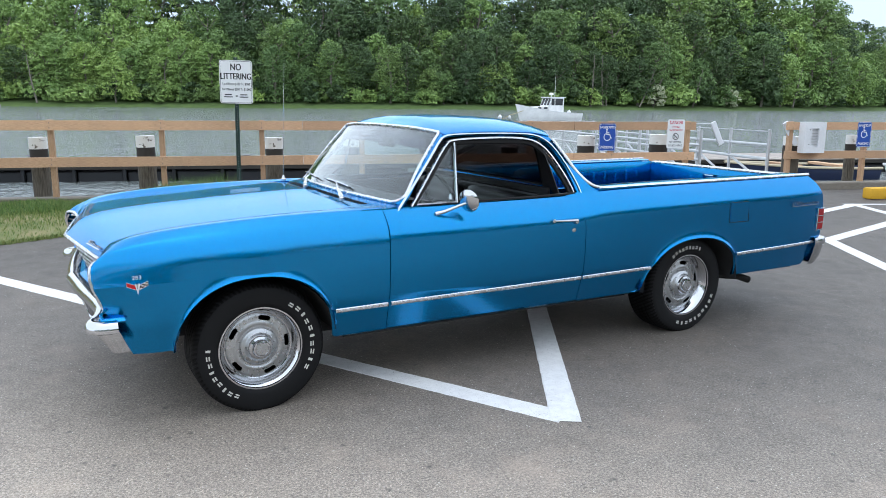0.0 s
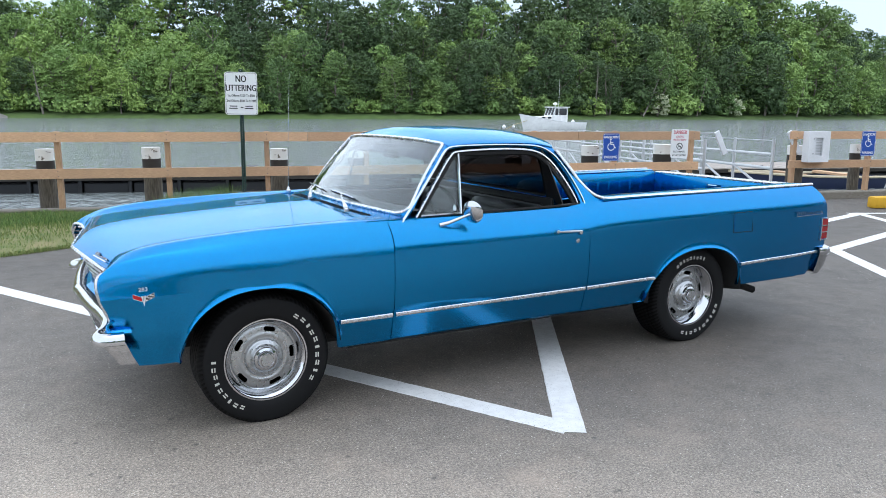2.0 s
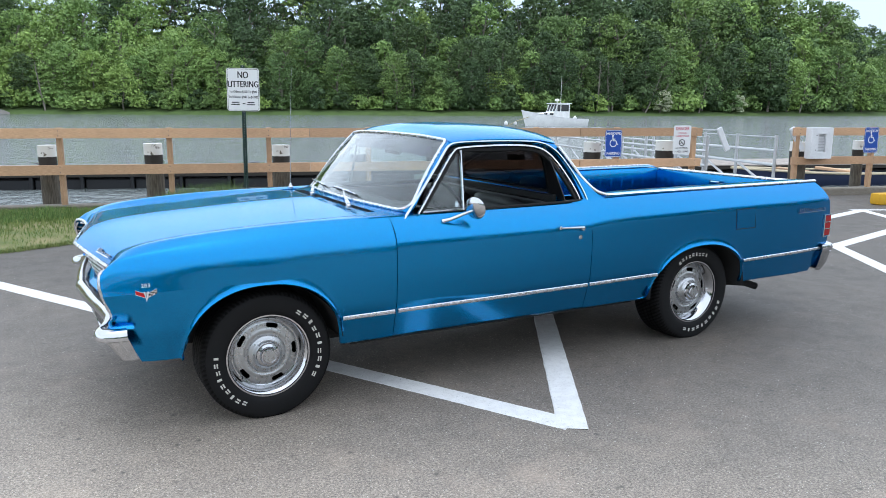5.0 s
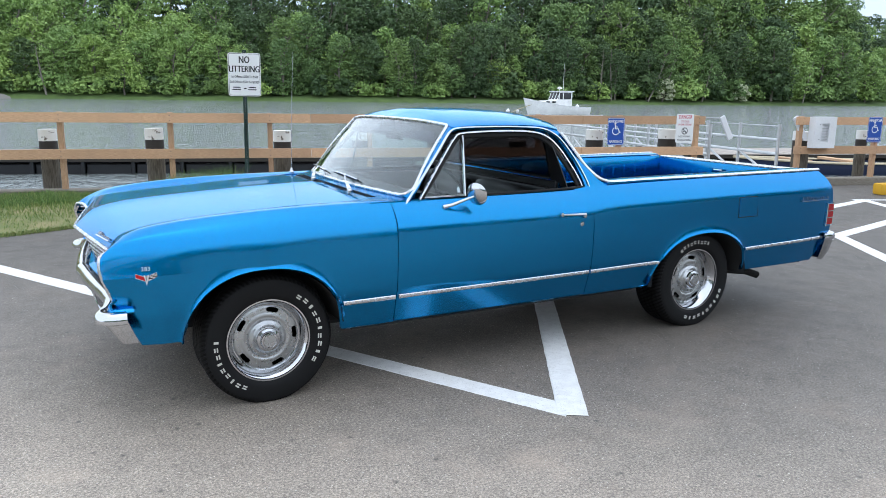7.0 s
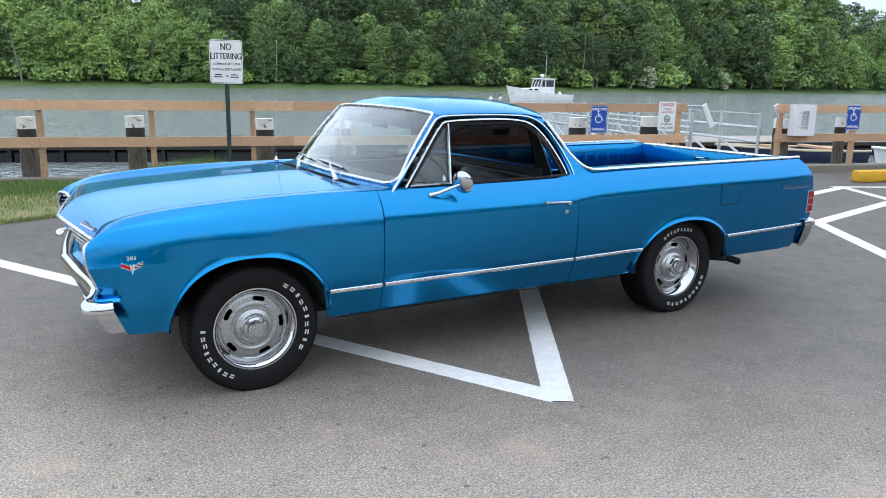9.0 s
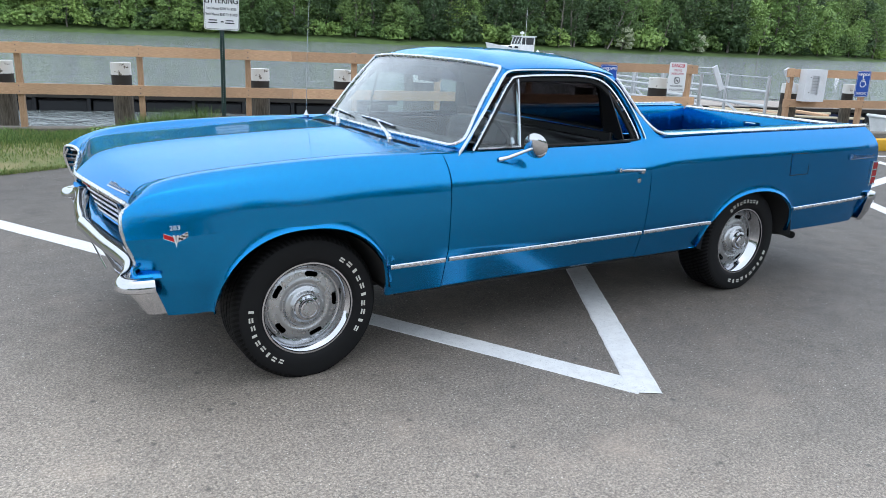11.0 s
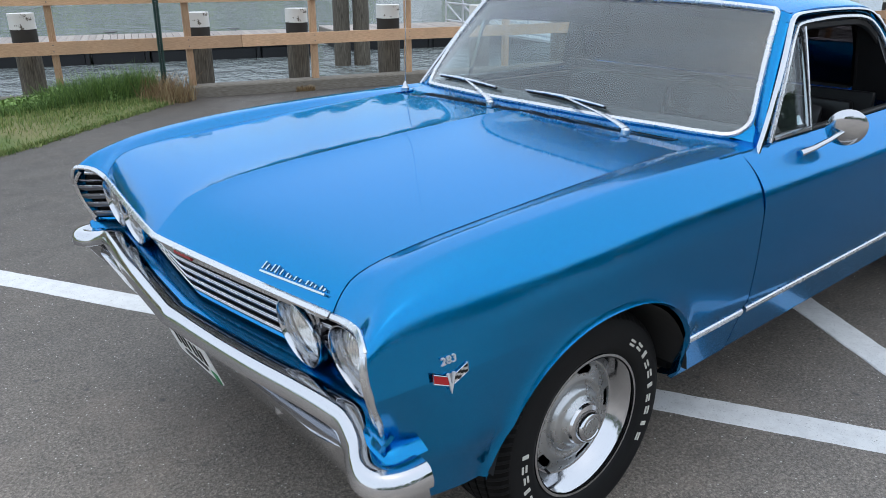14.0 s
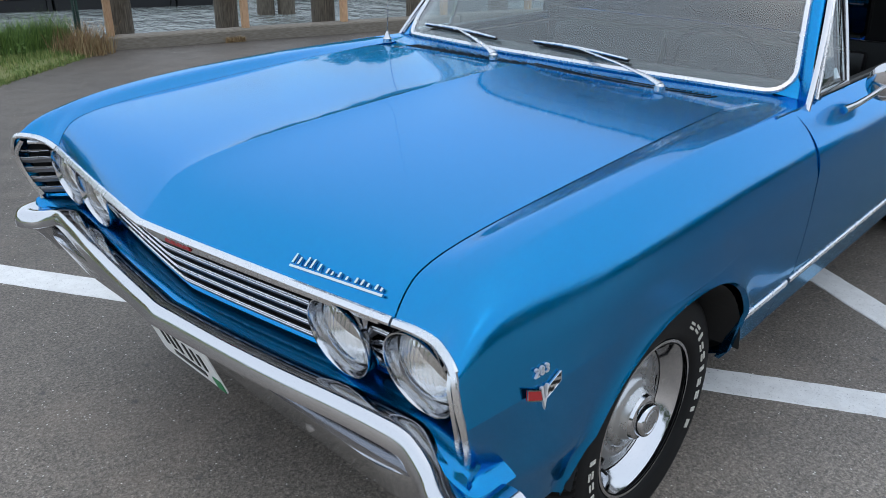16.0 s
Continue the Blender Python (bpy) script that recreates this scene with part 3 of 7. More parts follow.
def fence(name, posts, u0, u1, seed):
    """Two sawn rails on slim posts that stand on the kerb."""
    f = thing(name, "new unpainted sawn timber guard rail along the water", "fence", SHORE_M)
    rng = random.Random(seed)
    for u in posts:
        part("post", box(u - 0.037, u + 0.037, 0.09, 0.18, 0.125, 1.235, 0.004), FRESH_POST, f)
    for z0, z1 in ((1.085, 1.225), (0.565, 0.705)):
        a = u0
        while a < u1 - 0.05:
            b = min(u1, a + 4.45)
            bm = bmesh.new()
            rows = []
            for i in range(13):
                u = a + 0.003 + (b - a - 0.006) * i / 12
                dz = 0.004 * noise.noise((u * 0.7, z0, seed))
                rows.append([bm.verts.new((u, y, z + dz)) for y, z in ((0.05, z0), (0.05, z1), (0.09, z1), (0.09, z0))])
            for p, q in zip(rows, rows[1:]):
                for i in range(4):
                    bm.faces.new((p[i], q[i], q[(i + 1) % 4], p[(i + 1) % 4]))
            bm.faces.new(rows[0][::-1])
            bm.faces.new(rows[-1])
            part("rail", bm, FRESH_WOOD, f, smooth=False)
            a = b
    head = finish(lathe([(0.007, 0), (0.007, 0.003), (0, 0.004)], 8, None, False, pose(0, 0, 0, 90)), "bolt_head", CLEAT)
    for u in posts:
        for z in (1.12, 1.19, 0.6, 0.67):
            part("bolt_head", head, CLEAT, f, at=Matrix.Translation((u + 0.012 * (z - 1), 0.051, z)))
    return f


fence("guard_rail", POSTS_LEFT, -6.0, 9.62, 1)
fence("guard_rail", POSTS_RIGHT, 11.45, 20.0, 2)


def pile(u, v, r, top, white, seed, tall=True):
    """A mooring pile: tapered, uneven, with a tarred and a painted head."""
    rng = random.Random(seed)
    p = thing("mooring_pile", "weathered round timber pile with a chipped white-painted head", "pile", SHORE_M @ Matrix.Translation((u, v, -2.9)) @ Matrix.Rotation(rng.uniform(-0.018, 0.018), 4, "Y"), "mooring piles")

    def skin(z0, z1, rows, grow):
        def fn(a, z):
            q = r * (1.04 + grow - 0.015 * z) * (1 + 0.035 * noise.noise((2 * math.cos(a), 2 * math.sin(a), 0.5 * z + seed)))
            return (q * math.cos(a), q * math.sin(a), z)
        bm = grid(fn, lin(0, 2 * math.pi, 25), lin(z0, z1, rows))
        bmesh.ops.remove_doubles(bm, verts=bm.verts, dist=1e-4)
        return bm

    h = top + 2.9
    part("shaft", skin(0, h - white - 0.19, 12, 0), PILE_WOOD, p)
    part("tarred_band", skin(h - white - 0.2, h - white + 0.01, 4, 0.01), PILE_TAR, p, "dark tarred band")
    bm = skin(h - white, h, 4, 0.03)
    rim = [e for e in bm.edges if e.is_boundary and e.verts[0].co.z > h - 0.01]
    bmesh.ops.contextual_create(bm, geom=rim)
    part("painted_head", bm, PILE_WHITE, p, "chipped white paint")


for i, (u, d) in enumerate([(-6.3, 0.26), (-4.6, 0.25), (-2.5, 0.26), (-0.87, 0.25), (0.61, 0.27), (2.46, 0.27), (3.67, 0.28), (5.0, 0.31), (6.42, 0.29), (7.79, 0.3), (9.17, 0.32), (11.95, 0.3), (13.27, 0.2), (15.3, 0.28), (17.4, 0.28)]):
    pile(u, 0.52, d / 2, 0.97 + 0.02 * math.sin(i * 2.1), 0.17, i)


def plate_mesh(w, h, r, t):
    """A thin sign sheet with rounded corners in x-z, facing -y, from y = 0 to t."""
    bm = bmesh.new()
    pts = []
    for cx, cz, a0 in ((w / 2 - r, h / 2 - r, 0), (-w / 2 + r, h / 2 - r, 90), (-w / 2 + r, -h / 2 + r, 180), (w / 2 - r, -h / 2 + r, 270)):
        for k in range(6):
            a = radians(a0 + 18 * k)
            pts.append((cx + r * math.cos(a), cz + r * math.sin(a)))
    front = [bm.verts.new((x, 0, z)) for x, z in pts]
    back = [bm.verts.new((x, t, z)) for x, z in pts]
    bm.faces.new(front)
    bm.faces.new(back[::-1])
    for i in range(len(pts)):
        bm.faces.new((front[i], front[i - 1], back[i - 1], back[i]))
    return bm


def ring_border(w, h, r, line):
    bm = bmesh.new()
    loops = []
    for inset in (0, line):
        pts = []
        for cx, cz, a0 in ((w / 2 - r, h / 2 - r, 0), (-w / 2 + r, h / 2 - r, 90), (-w / 2 + r, -h / 2 + r, 180), (w / 2 - r, -h / 2 + r, 270)):
            for k in range(6):
                a = radians(a0 + 18 * k)
                q = r - inset
                pts.append((cx + q * math.cos(a), cz + q * math.sin(a)))
        loops.append([bm.verts.new((x, -0.0012, z)) for x, z in pts])
    for i in range(len(loops[0])):
        bm.faces.new((loops[0][i], loops[0][i - 1], loops[1][i - 1], loops[1][i]))
    return bm


def words(parent, text, x, z, size, mat, squeeze=0.8, bold=0.0, name="lettering"):
    me = upright(lettering(text, size, 0.0016, squeeze))
    me.materials.append(mat)
    ob = part(name, me, mat, parent, at=Matrix.Translation((x, -0.001, z)))
    if bold:
        for dx in (-bold, bold):
            part(name, me, mat, parent, at=Matrix.Translation((x + dx, -0.0006, z)))
    return ob


def bars(parent, spans, mat, name="small_print"):
    bm = bmesh.new()
    for x0, x1, z, h in spans:
        box(x0, x1, -0.0018, 0.0005, z - h / 2, z + h / 2, 0, bm)
    return part(name, bm, mat, parent)


# "no littering" sign on a perforated green post
sign = thing("parking_sign", "white sign with black lettering on a green perforated post", "sign", Matrix.Translation((1.83, 6.80, 0)) @ Matrix.Rotation(radians(-16.5), 4, "Z") @ pose(0, 0, 0, 1.2, 0.6, 0))
bm = bmesh.new()
for x0, x1, y0, y1 in ((-0.03, -0.014, 0.0, 0.004), (0.014, 0.03, 0.0, 0.004), (-0.016, -0.012, 0.0, 0.03), (0.012, 0.016, 0.0, 0.03), (-0.014, 0.014, 0.026, 0.03)):
    box(x0, x1, y0, y1, -0.3, 2.13, 0, bm)
part("post", bm, POST_GREEN, sign, "dark green perforated steel post", smooth=False)
bm = bmesh.new()
for k in range(84):
    lathe([(0.0048, 0), (0.0048, 0.0015)], 8, bm, True, pose(0, 0.026, 0.06 + 0.025 * k, 90))
part("post_holes", bm, GALV, sign, "pale punched holes")
plate = part("sign_plate", plate_mesh(0.457, 0.61, 0.035, 0.003), SIGN_WHITE, sign, at=Matrix.Translation((0, -0.005, 1.785)))
part("border", ring_border(0.437, 0.59, 0.028, 0.005), INK, plate)
words(plate, "NO", 0, 0.205, 0.135, INK, 0.72, 0.003)
words(plate, "LITTERING", 0, 0.075, 0.125, INK, 0.72, 0.003)
words(plate, "1st Offense $100 To $500", 0, -0.03, 0.05, INK, 0.72, 0.001)
words(plate, "2nd Offense $500 To $1,000", 0, -0.105, 0.05, INK, 0.7, 0.001)
bars(plate, [(-0.165, -0.06, -0.18, 0.014), (-0.175, -0.055, -0.212, 0.014), (-0.012, 0.025, -0.198, 0.016), (0.055, 0.155, -0.18, 0.014), (0.045, 0.165, -0.212, 0.014)], INK)


def wheelchair(parent, s, mat):
    """The white access symbol: head, body, wheel."""
    bm = bmesh.new()
    lathe([(0, 0), (0.12 * s, 0), (0.12 * s, 0.002), (0, 0.002)], 14, bm, False, pose(-0.1 * s, 0.0005, 0.86 * s, 90))
    tube([(-0.1 * s, 0, 0.7 * s), (-0.07 * s, 0, 0.3 * s), (0.28 * s, 0, 0.3 * s), (0.42 * s, 0, -0.1 * s), (0.56 * s, 0, -0.06 * s)], 0.075 * s, 6, bm)
    tube([(-0.09 * s, 0, 0.5 * s), (0.22 * s, 0, 0.5 * s)], 0.06 * s, 6, bm)
    arc = [(-0.02 * s + 0.4 * s * math.cos(radians(a)), 0, 0.05 * s + 0.4 * s * math.sin(radians(a))) for a in range(120, 345, 15)]
    tube(arc, 0.055 * s, 6, bm)
    for v in bm.verts:
        v.co.y = max(-0.002, min(0.0, v.co.y))
    part("access_symbol", bm, mat, parent)


def access_sign(u, z, first):
    s = thing("access_parking_sign", "blue accessible parking sign with white lettering, screwed to the rail", "sign", SHORE_M @ Matrix.Translation((u, 0.045, z)), "access signs")
    plate = part("sign_plate", plate_mesh(0.305, 0.457, 0.03, 0.003), SIGN_BLUE, s)
    part("border", ring_border(0.289, 0.441, 0.024, 0.005), SIGN_WHITE, plate)
    words(plate, first, 0, 0.165, 0.06 if len(first) > 8 else 0.066, SIGN_WHITE, 0.66 if len(first) > 8 else 0.78, 0.0012)
    words(plate, "PARKING", 0, -0.168, 0.066, SIGN_WHITE, 0.86, 0.0012)
    wheelchair(plate, 0.15, SIGN_WHITE)


access_sign(7.95, 0.965, "HANDICAPPED")
access_sign(13.1, 1.0, "HANDICAP")

s = thing("danger_sign", "white warning sign with red and black lettering on the rail", "sign", SHORE_M @ Matrix.Translation((9.23, 0.045, 1.02)))
plate = part("sign_plate", plate_mesh(0.33, 0.49, 0.03, 0.003), SIGN_WHITE, s)
words(plate, "DANGER", 0, 0.19, 0.085, INK_RED, 0.74, 0.0015)
words(plate, "STRONG", 0, 0.115, 0.048, INK_RED, 0.8)
words(plate, "UNDERCURRENT", 0, 0.062, 0.046, INK_RED, 0.7)
bm = bmesh.new()
tube([(0.052 * math.cos(radians(a)), 0, -0.045 + 0.052 * math.sin(radians(a))) for a in range(0, 361, 15)], 0.008, 6, bm)
tube([(-0.036, 0, -0.009), (0.036, 0, -0.081)], 0.007, 6, bm)
tube([(-0.03, 0, -0.06), (0.0, 0, -0.045), (0.03, 0, -0.058)], 0.008, 6, bm)
for v in bm.verts:
    v.co.y = max(-0.002, min(0.0, v.co.y))
part("no_swimming_symbol", bm, INK, plate)
words(plate, "NO SWIMMING", 0, -0.14, 0.046, INK, 0.72)
words(plate, "AT PUBLIC LANDING", 0, -0.2, 0.046, INK, 0.6)

# white cabinet on the rail by the gangway
c = thing("meter_cabinet", "white steel cabinet with a louvred opening, fixed to the rail", "cabinet", SHORE_M @ Matrix.Translation((11.92, 0.05, 0.955)))
bm = bmesh.new()
w, h, d, fw, fh = 0.22, 0.275, 0.16, 0.075, 0.16
box(-w, -fw, -d, 0, -h, h, 0, bm), box(fw, w, -d, 0, -h, h, 0, bm), box(-fw, fw, -d, 0, fh, h, 0, bm), box(-fw, fw, -d, 0, -h, -fh, 0, bm), box(-fw, fw, -d + 0.045, -0.002, -fh, fh, 0, bm)
bmesh.ops.remove_doubles(bm, verts=bm.verts, dist=1e-4)
part("body", bm, BOX_WHITE, c, smooth=False)
for k in range(6):
    part("slat", box(-fw + 0.004, fw - 0.004, -d + 0.02, -d + 0.05, -fh + 0.03 + 0.05 * k, -fh + 0.042 + 0.05 * k, 0.002), GALV, c)
for z in (-0.12, 0.14):
    part("rivet", lathe([(0.009, 0), (0.009, 0.004), (0, 0.006)], 10, None, False, pose(-0.12, -d, z, 90)), CLEAT, c)

# yellow wheel stop
w = single("wheel_stop", box(-0.9, 0.9, -0.1, 0.1, 0.0, 0.19, 0.04, seg=2), YELLOW, "yellow-painted concrete wheel stop on the asphalt", "wheel stop", Matrix.Translation((12.15, 2.84, 0)) @ Matrix.Rotation(SHORE, 4, "Z"))


# ---------------------------------------------------------------- gangway, floating dock
def railing(name, a, b, n, h, label):
    """An aluminium gangway rail: posts, top and middle rails, braces."""
    g = thing(name, label, "railing")
    a, b = Vector(a), Vector(b)
    up = Vector((0, 0, h))
    part("top_wire", tube([a + up * 0.97, b + up * 0.97], 0.008), GALV, g)
    part("hand_rail", tube([a + up * 0.74, b + up * 0.74], 0.026), GALV, g)
    part("middle_rail", tube([a + up * 0.5, b + up * 0.5], 0.03), GALV, g)
    part("bottom_rail", tube([a + up * 0.06, b + up * 0.06], 0.03), GALV, g)
    for k in range(n):
        p = a + (b - a) * k / (n - 1)
        part("post", tube([p, p + up], 0.03), GALV, g)
        if k < n - 1:
            q = a + (b - a) * (k + 1) / (n - 1)
            part("brace", tube([q + up * 0.5, p + up * 0.06], 0.024), GALV, g)
    return g


# gangway down to the float: two rails, a stair-like frame at its head
OUT = Vector((3.9, 10.3, -0.1))
for u in (9.95, 11.36):
    a = shore(u, 0.4, 0.0)
    railing("gangway_rail", a, a + OUT, 9, 1.08, "grey aluminium gangway rail down to the float")
single("gangway_deck", box(-0.62, 0.62, 0.0, 10.9, -0.06, 0.0, 0.01), GALV, "ribbed grey aluminium gangway deck", "gangway", Matrix.Translation(shore(10.62, 0.26, 0.02)) @ Matrix.Rotation(math.atan2(-OUT.x, OUT.y), 4, "Z") @ Matrix.Rotation(radians(-1.1), 4, "X"))
for u0, z0, u1, z1 in ((9.98, 1.22, 10.18, 0.83), (11.45, 1.22, 11.7, 0.82)):
    g = thing("gate_stop", "white-painted slanted timber beside the gangway opening", "timber", SHORE_M @ Matrix.Translation((u0, 0.12, z0)), "gate stops")
    a = math.atan2(z1 - z0, u1 - u0)
    part("board", box(0, math.hypot(u1 - u0, z1 - z0), -0.02, 0.02, -0.05, 0.05, 0.004), BOX_WHITE, g, at=Matrix.Rotation(-a, 4, "Y"))
    part("bracket", tube([(0, 0.02, -0.03), (-0.45 if u0 < 11 else 0.2, 0.02, -0.03)], 0.012), GALV, g)


# floating docks: planked decks on black floats
def dock(name, origin, yaw, length, width, deck=0.46, seed=1, planks=True):
    d = thing(name, "floating dock with bleached planks on black floats", "dock", Matrix.Translation((origin[0], origin[1], WATER_Z)) @ Matrix.Rotation(radians(yaw), 4, "Z"))
    part("frame", box(0, length, 0, 0.06, deck - 0.14, deck - 0.03, 0.005), PILE_TAR, d)
    part("frame", box(0, length, width - 0.06, width, deck - 0.2, deck - 0.03, 0.005), OLD_WOOD, d)
    part("frame", box(0.0, 0.06, 0.06, width - 0.06, deck - 0.2, deck - 0.03, 0.005), OLD_WOOD, d)
    n = int(length / 0.16)
    mesh = finish(box(0, 0.15, -0.02, width + 0.02, -0.032, 0.0, 0.003), "plank", DECK_WOOD, smooth=False)
    rng = random.Random(seed)
    for k in range(n):
        part("plank", mesh, DECK_WOOD, d, at=Matrix.Translation((0.16 * k, 0, deck + rng.uniform(-0.003, 0.003))))
    m = int(length / 1.25)
    for k in range(m):
        part("float", box(1.25 * k + 0.04, 1.25 * k + 1.18, 0.1, width - 0.1, -0.3, deck - 0.2, 0.03), FLOAT_BLACK, d)
        part("rib", box(1.25 * k + 1.17, 1.25 * k + 1.26, 0.04, 0.14, -0.3, deck - 0.12, 0.01), FLOAT_BLACK, d)
    for k in range(int(length / 3.0)):
        for y in (0.12, width - 0.12):
            c = bmesh.new()
            tube([(-0.16, 0, 0.075), (-0.07, 0, 0.06), (0.07, 0, 0.06), (0.16, 0, 0.075)], [0.012, 0.018, 0.018, 0.012], 6, c)
            tube([(-0.05, 0, 0.0), (-0.045, 0, 0.06)], 0.014, 6, c)
            tube([(0.05, 0, 0.0), (0.045, 0, 0.06)], 0.014, 6, c)
            part("cleat", c, CLEAT, d, "dark steel mooring cleat", at=Matrix.Translation((1.2 + 3.0 * k, y, deck)))
    return d


dock("floating_dock", (-14.0, 22.3), -19.0, 24.0, 2.5, seed=1)
dock("floating_dock", (9.6, 15.0), -19.0, 18.0, 2.6, seed=2)


def dock_pile(x, y, seed):
    p = thing("dock_pile", "tall weathered pile with a white cap beside the float", "pile", (x, y, -3.0), "dock piles")
    part("shaft", lathe([(0.19, 0), (0.185, 2.0), (0.175, 4.05)], 20), PILE_WOOD, p)
    part("cap", lathe([(0.2, 4.05), (0.2, 4.09), (0.17, 4.12)], 20), BOX_WHITE, p, "white plastic cap")


dock_pile(8.05, 12.6, 1)
dock_pile(8.45, 12.42, 2)


# ---------------------------------------------------------------- boats
def hull(length, beam, height, bow_rise, mat, trim, b, rows=20):
    """A lofted hull: bow at -x."""
    def section(t, v):
        w = beam / 2 * (min(1.0, (t / 0.42)) ** 0.62 if t < 0.42 else 1 - 0.1 * ((t - 0.42) / 0.58) ** 2)
        top = height + bow_rise * (1 - t) ** 2.2
        rake = -0.09 * length * (1 - t) ** 4 * (v if v > 0 else 0)
        y = w * (0.55 + 0.45 * min(1, v * 1.2) ** 0.5) if v > 0 else 0
        return Vector((-length / 2 + length * t + rake, y, -0.35 + (top + 0.35) * v))
    bm = bmesh.new()
    ts, vs = lin(0.0, 1, rows), [0, 0.15, 0.3, 0.5, 0.7, 0.85, 1.0]
    for s in (1, -1):
        grid(lambda t, v: Vector((section(t, v).x, s * section(t, v).y, section(t, v).z)), ts, vs, bm)
    rowsl = [section(1, v) for v in vs]
    for a, c in zip(rowsl, rowsl[1:]):
        bm.faces.new([bm.verts.new((p.x, s * p.y, p.z)) for p, s in ((a, 1), (c, 1), (c, -1), (a, -1))])
    grid(lambda t, s: Vector((section(t, 1).x, s * section(t, 1).y * 0.97, section(t, 1).z - 0.06)), ts, [-1, 0, 1], bm)
    bmesh.ops.remove_doubles(bm, verts=bm.verts, dist=0.004)
    part("hull", bm, mat, b, angle=40)
    rail = [section(t, 1.0) for t in ts]
    part("rub_rail", tube([(p.x, p.y + 0.02, p.z) for p in rail][::-1] + [(p.x, -p.y - 0.02, p.z) for p in rail], 0.04, 6), trim, b)


boat = thing("lobster_boat", "white lobster boat with a small wheelhouse, moored in the river", "boat", Matrix.Translation((57.0, 73.0, WATER_Z)) @ Matrix.Rotation(radians(-3), 4, "Z") @ Matrix.Diagonal((0.88, 0.86, 1.1, 1.0)))
hull(9.6, 3.0, 0.75, 0.95, WHITE_PAINT, BOX_WHITE, boat)
bm = bmesh.new()
grid(lambda t, s: (-3.3 + 2.6 * t, s * (0.45 + 0.75 * t), 1.45 + 0.1 * t - 0.12 * s * s), lin(0, 1, 5), lin(-1, 1, 5), bm)
thicken(bm, 0.5, (0, 0, 1))
part("trunk_cabin", bm, WHITE_PAINT, boat)
for s in (-1, 1):
    for name, a, b2, z0, z1 in (("side_panel", -0.85, 1.6, 0.7, 1.62), ("window_header", -0.3, 1.6, 2.35, 2.44), ("window_post", -0.62, -0.5, 1.62, 2.35), ("window_post", 0.05, 0.15, 1.62, 2.35), ("window_post", 1.45, 1.6, 1.62, 2.35)):
        part(name, box(a, b2, s * 1.15 - 0.03, s * 1.15 + 0.03, z0, z1), WHITE_PAINT, boat, smooth=False)
for y in (-1.12, -0.39, 0.38, 1.11):
    part("screen_post", tube([(-0.85, y, 1.6), (-0.4, y, 2.42)], 0.045, 6), WHITE_PAINT, boat)
part("front_panel", box(-0.88, -0.8, -1.12, 1.12, 0.7, 1.62), WHITE_PAINT, boat, smooth=False)
part("roof", box(-0.75, 1.85, -1.3, 1.3, 2.44, 2.54, 0.03), WHITE_PAINT, boat)
for s in (-1, 1):
    part("side_window", box(0.16, 1.44, s * 1.13 - 0.01, s * 1.13 + 0.01, 1.62, 2.36), DARK_GLASS, boat)
    part("side_window", box(-0.48, 0.04, s * 1.13 - 0.01, s * 1.13 + 0.01, 1.62, 2.36), DARK_GLASS, boat)
    for x in (-2.3, -1.4):
        part("port_light", box(x - 0.28, x + 0.28, s * 0.98 - 0.03 + (x + 2.3) * 0.17 * s, s * 1.0 + 0.02 + (x + 2.3) * 0.17 * s, 1.22, 1.42, 0.03), DARK_GLASS, boat, "dark oblong cabin light")
part("windscreen", box(-0.02, 0.02, -1.05, 1.05, 0.0, 0.85), DARK_GLASS, boat, at=pose(-0.8, 0, 1.62, 0, 28, 0))
part("radar", lathe([(0.28, 0), (0.32, 0.08), (0.3, 0.2), (0.1, 0.26), (0, 0.27)], 20), WHITE_PAINT, boat, at=Matrix.Translation((0.2, 0, 2.75)))
part("radar_mast", tube([(0.2, 0, 2.5), (0.2, 0, 2.76)], 0.06), WHITE_PAINT, boat)
part("whip_antenna", tube([(1.4, 0.9, 2.5), (1.45, 0.9, 5.6)], [0.03, 0.012]), WHITE_PAINT, boat)
part("stern_deck", box(1.6, 4.6, -1.2, 1.2, 0.62, 0.7), BOX_WHITE, boat)
single("mooring_line", tube([(53.2, 72.9, 0.55), (50.8, 72.4, 0.0), (49.2, 72.0, -0.55)], 0.03, 6), ROPE, "yellow mooring line from the bow to its buoy", "rope")
for x, y, r in ((50.6, 72.4, 0.22), (49.0, 72.0, 0.25), (101.0, 125.0, 0.4), (64.0, 36.0, 0.16), (20.5, 12.0, 0.12)):
    single("buoy", lathe([(0, -r), (0.7 * r, -0.7 * r), (r, 0), (0.75 * r, 0.65 * r), (0.25 * r, 0.95 * r), (0.2 * r, 1.3 * r), (0, 1.35 * r)], 16), WHITE_PAINT, "small white float on the water", "buoy", (x, y, WATER_Z + 0.25 * r if y < 70 or y > 80 else WATER_Z + 0.35), "buoys")

skiff = thing("skiff", "dark blue skiff with a cream rail, tied behind the fence", "boat", Matrix.Translation((19.4, 10.15, WATER_Z)) @ Matrix.Rotation(radians(-20), 4, "Z"))
hull(4.2, 1.55, 0.34, 0.15, BOAT_BLUE, CREAM, skiff)
for x in (-0.6, 0.8):
    part("thwart", box(x - 0.12, x + 0.12, -0.75, 0.75, 0.36, 0.44, 0.01), FRESH_WOOD, skiff)


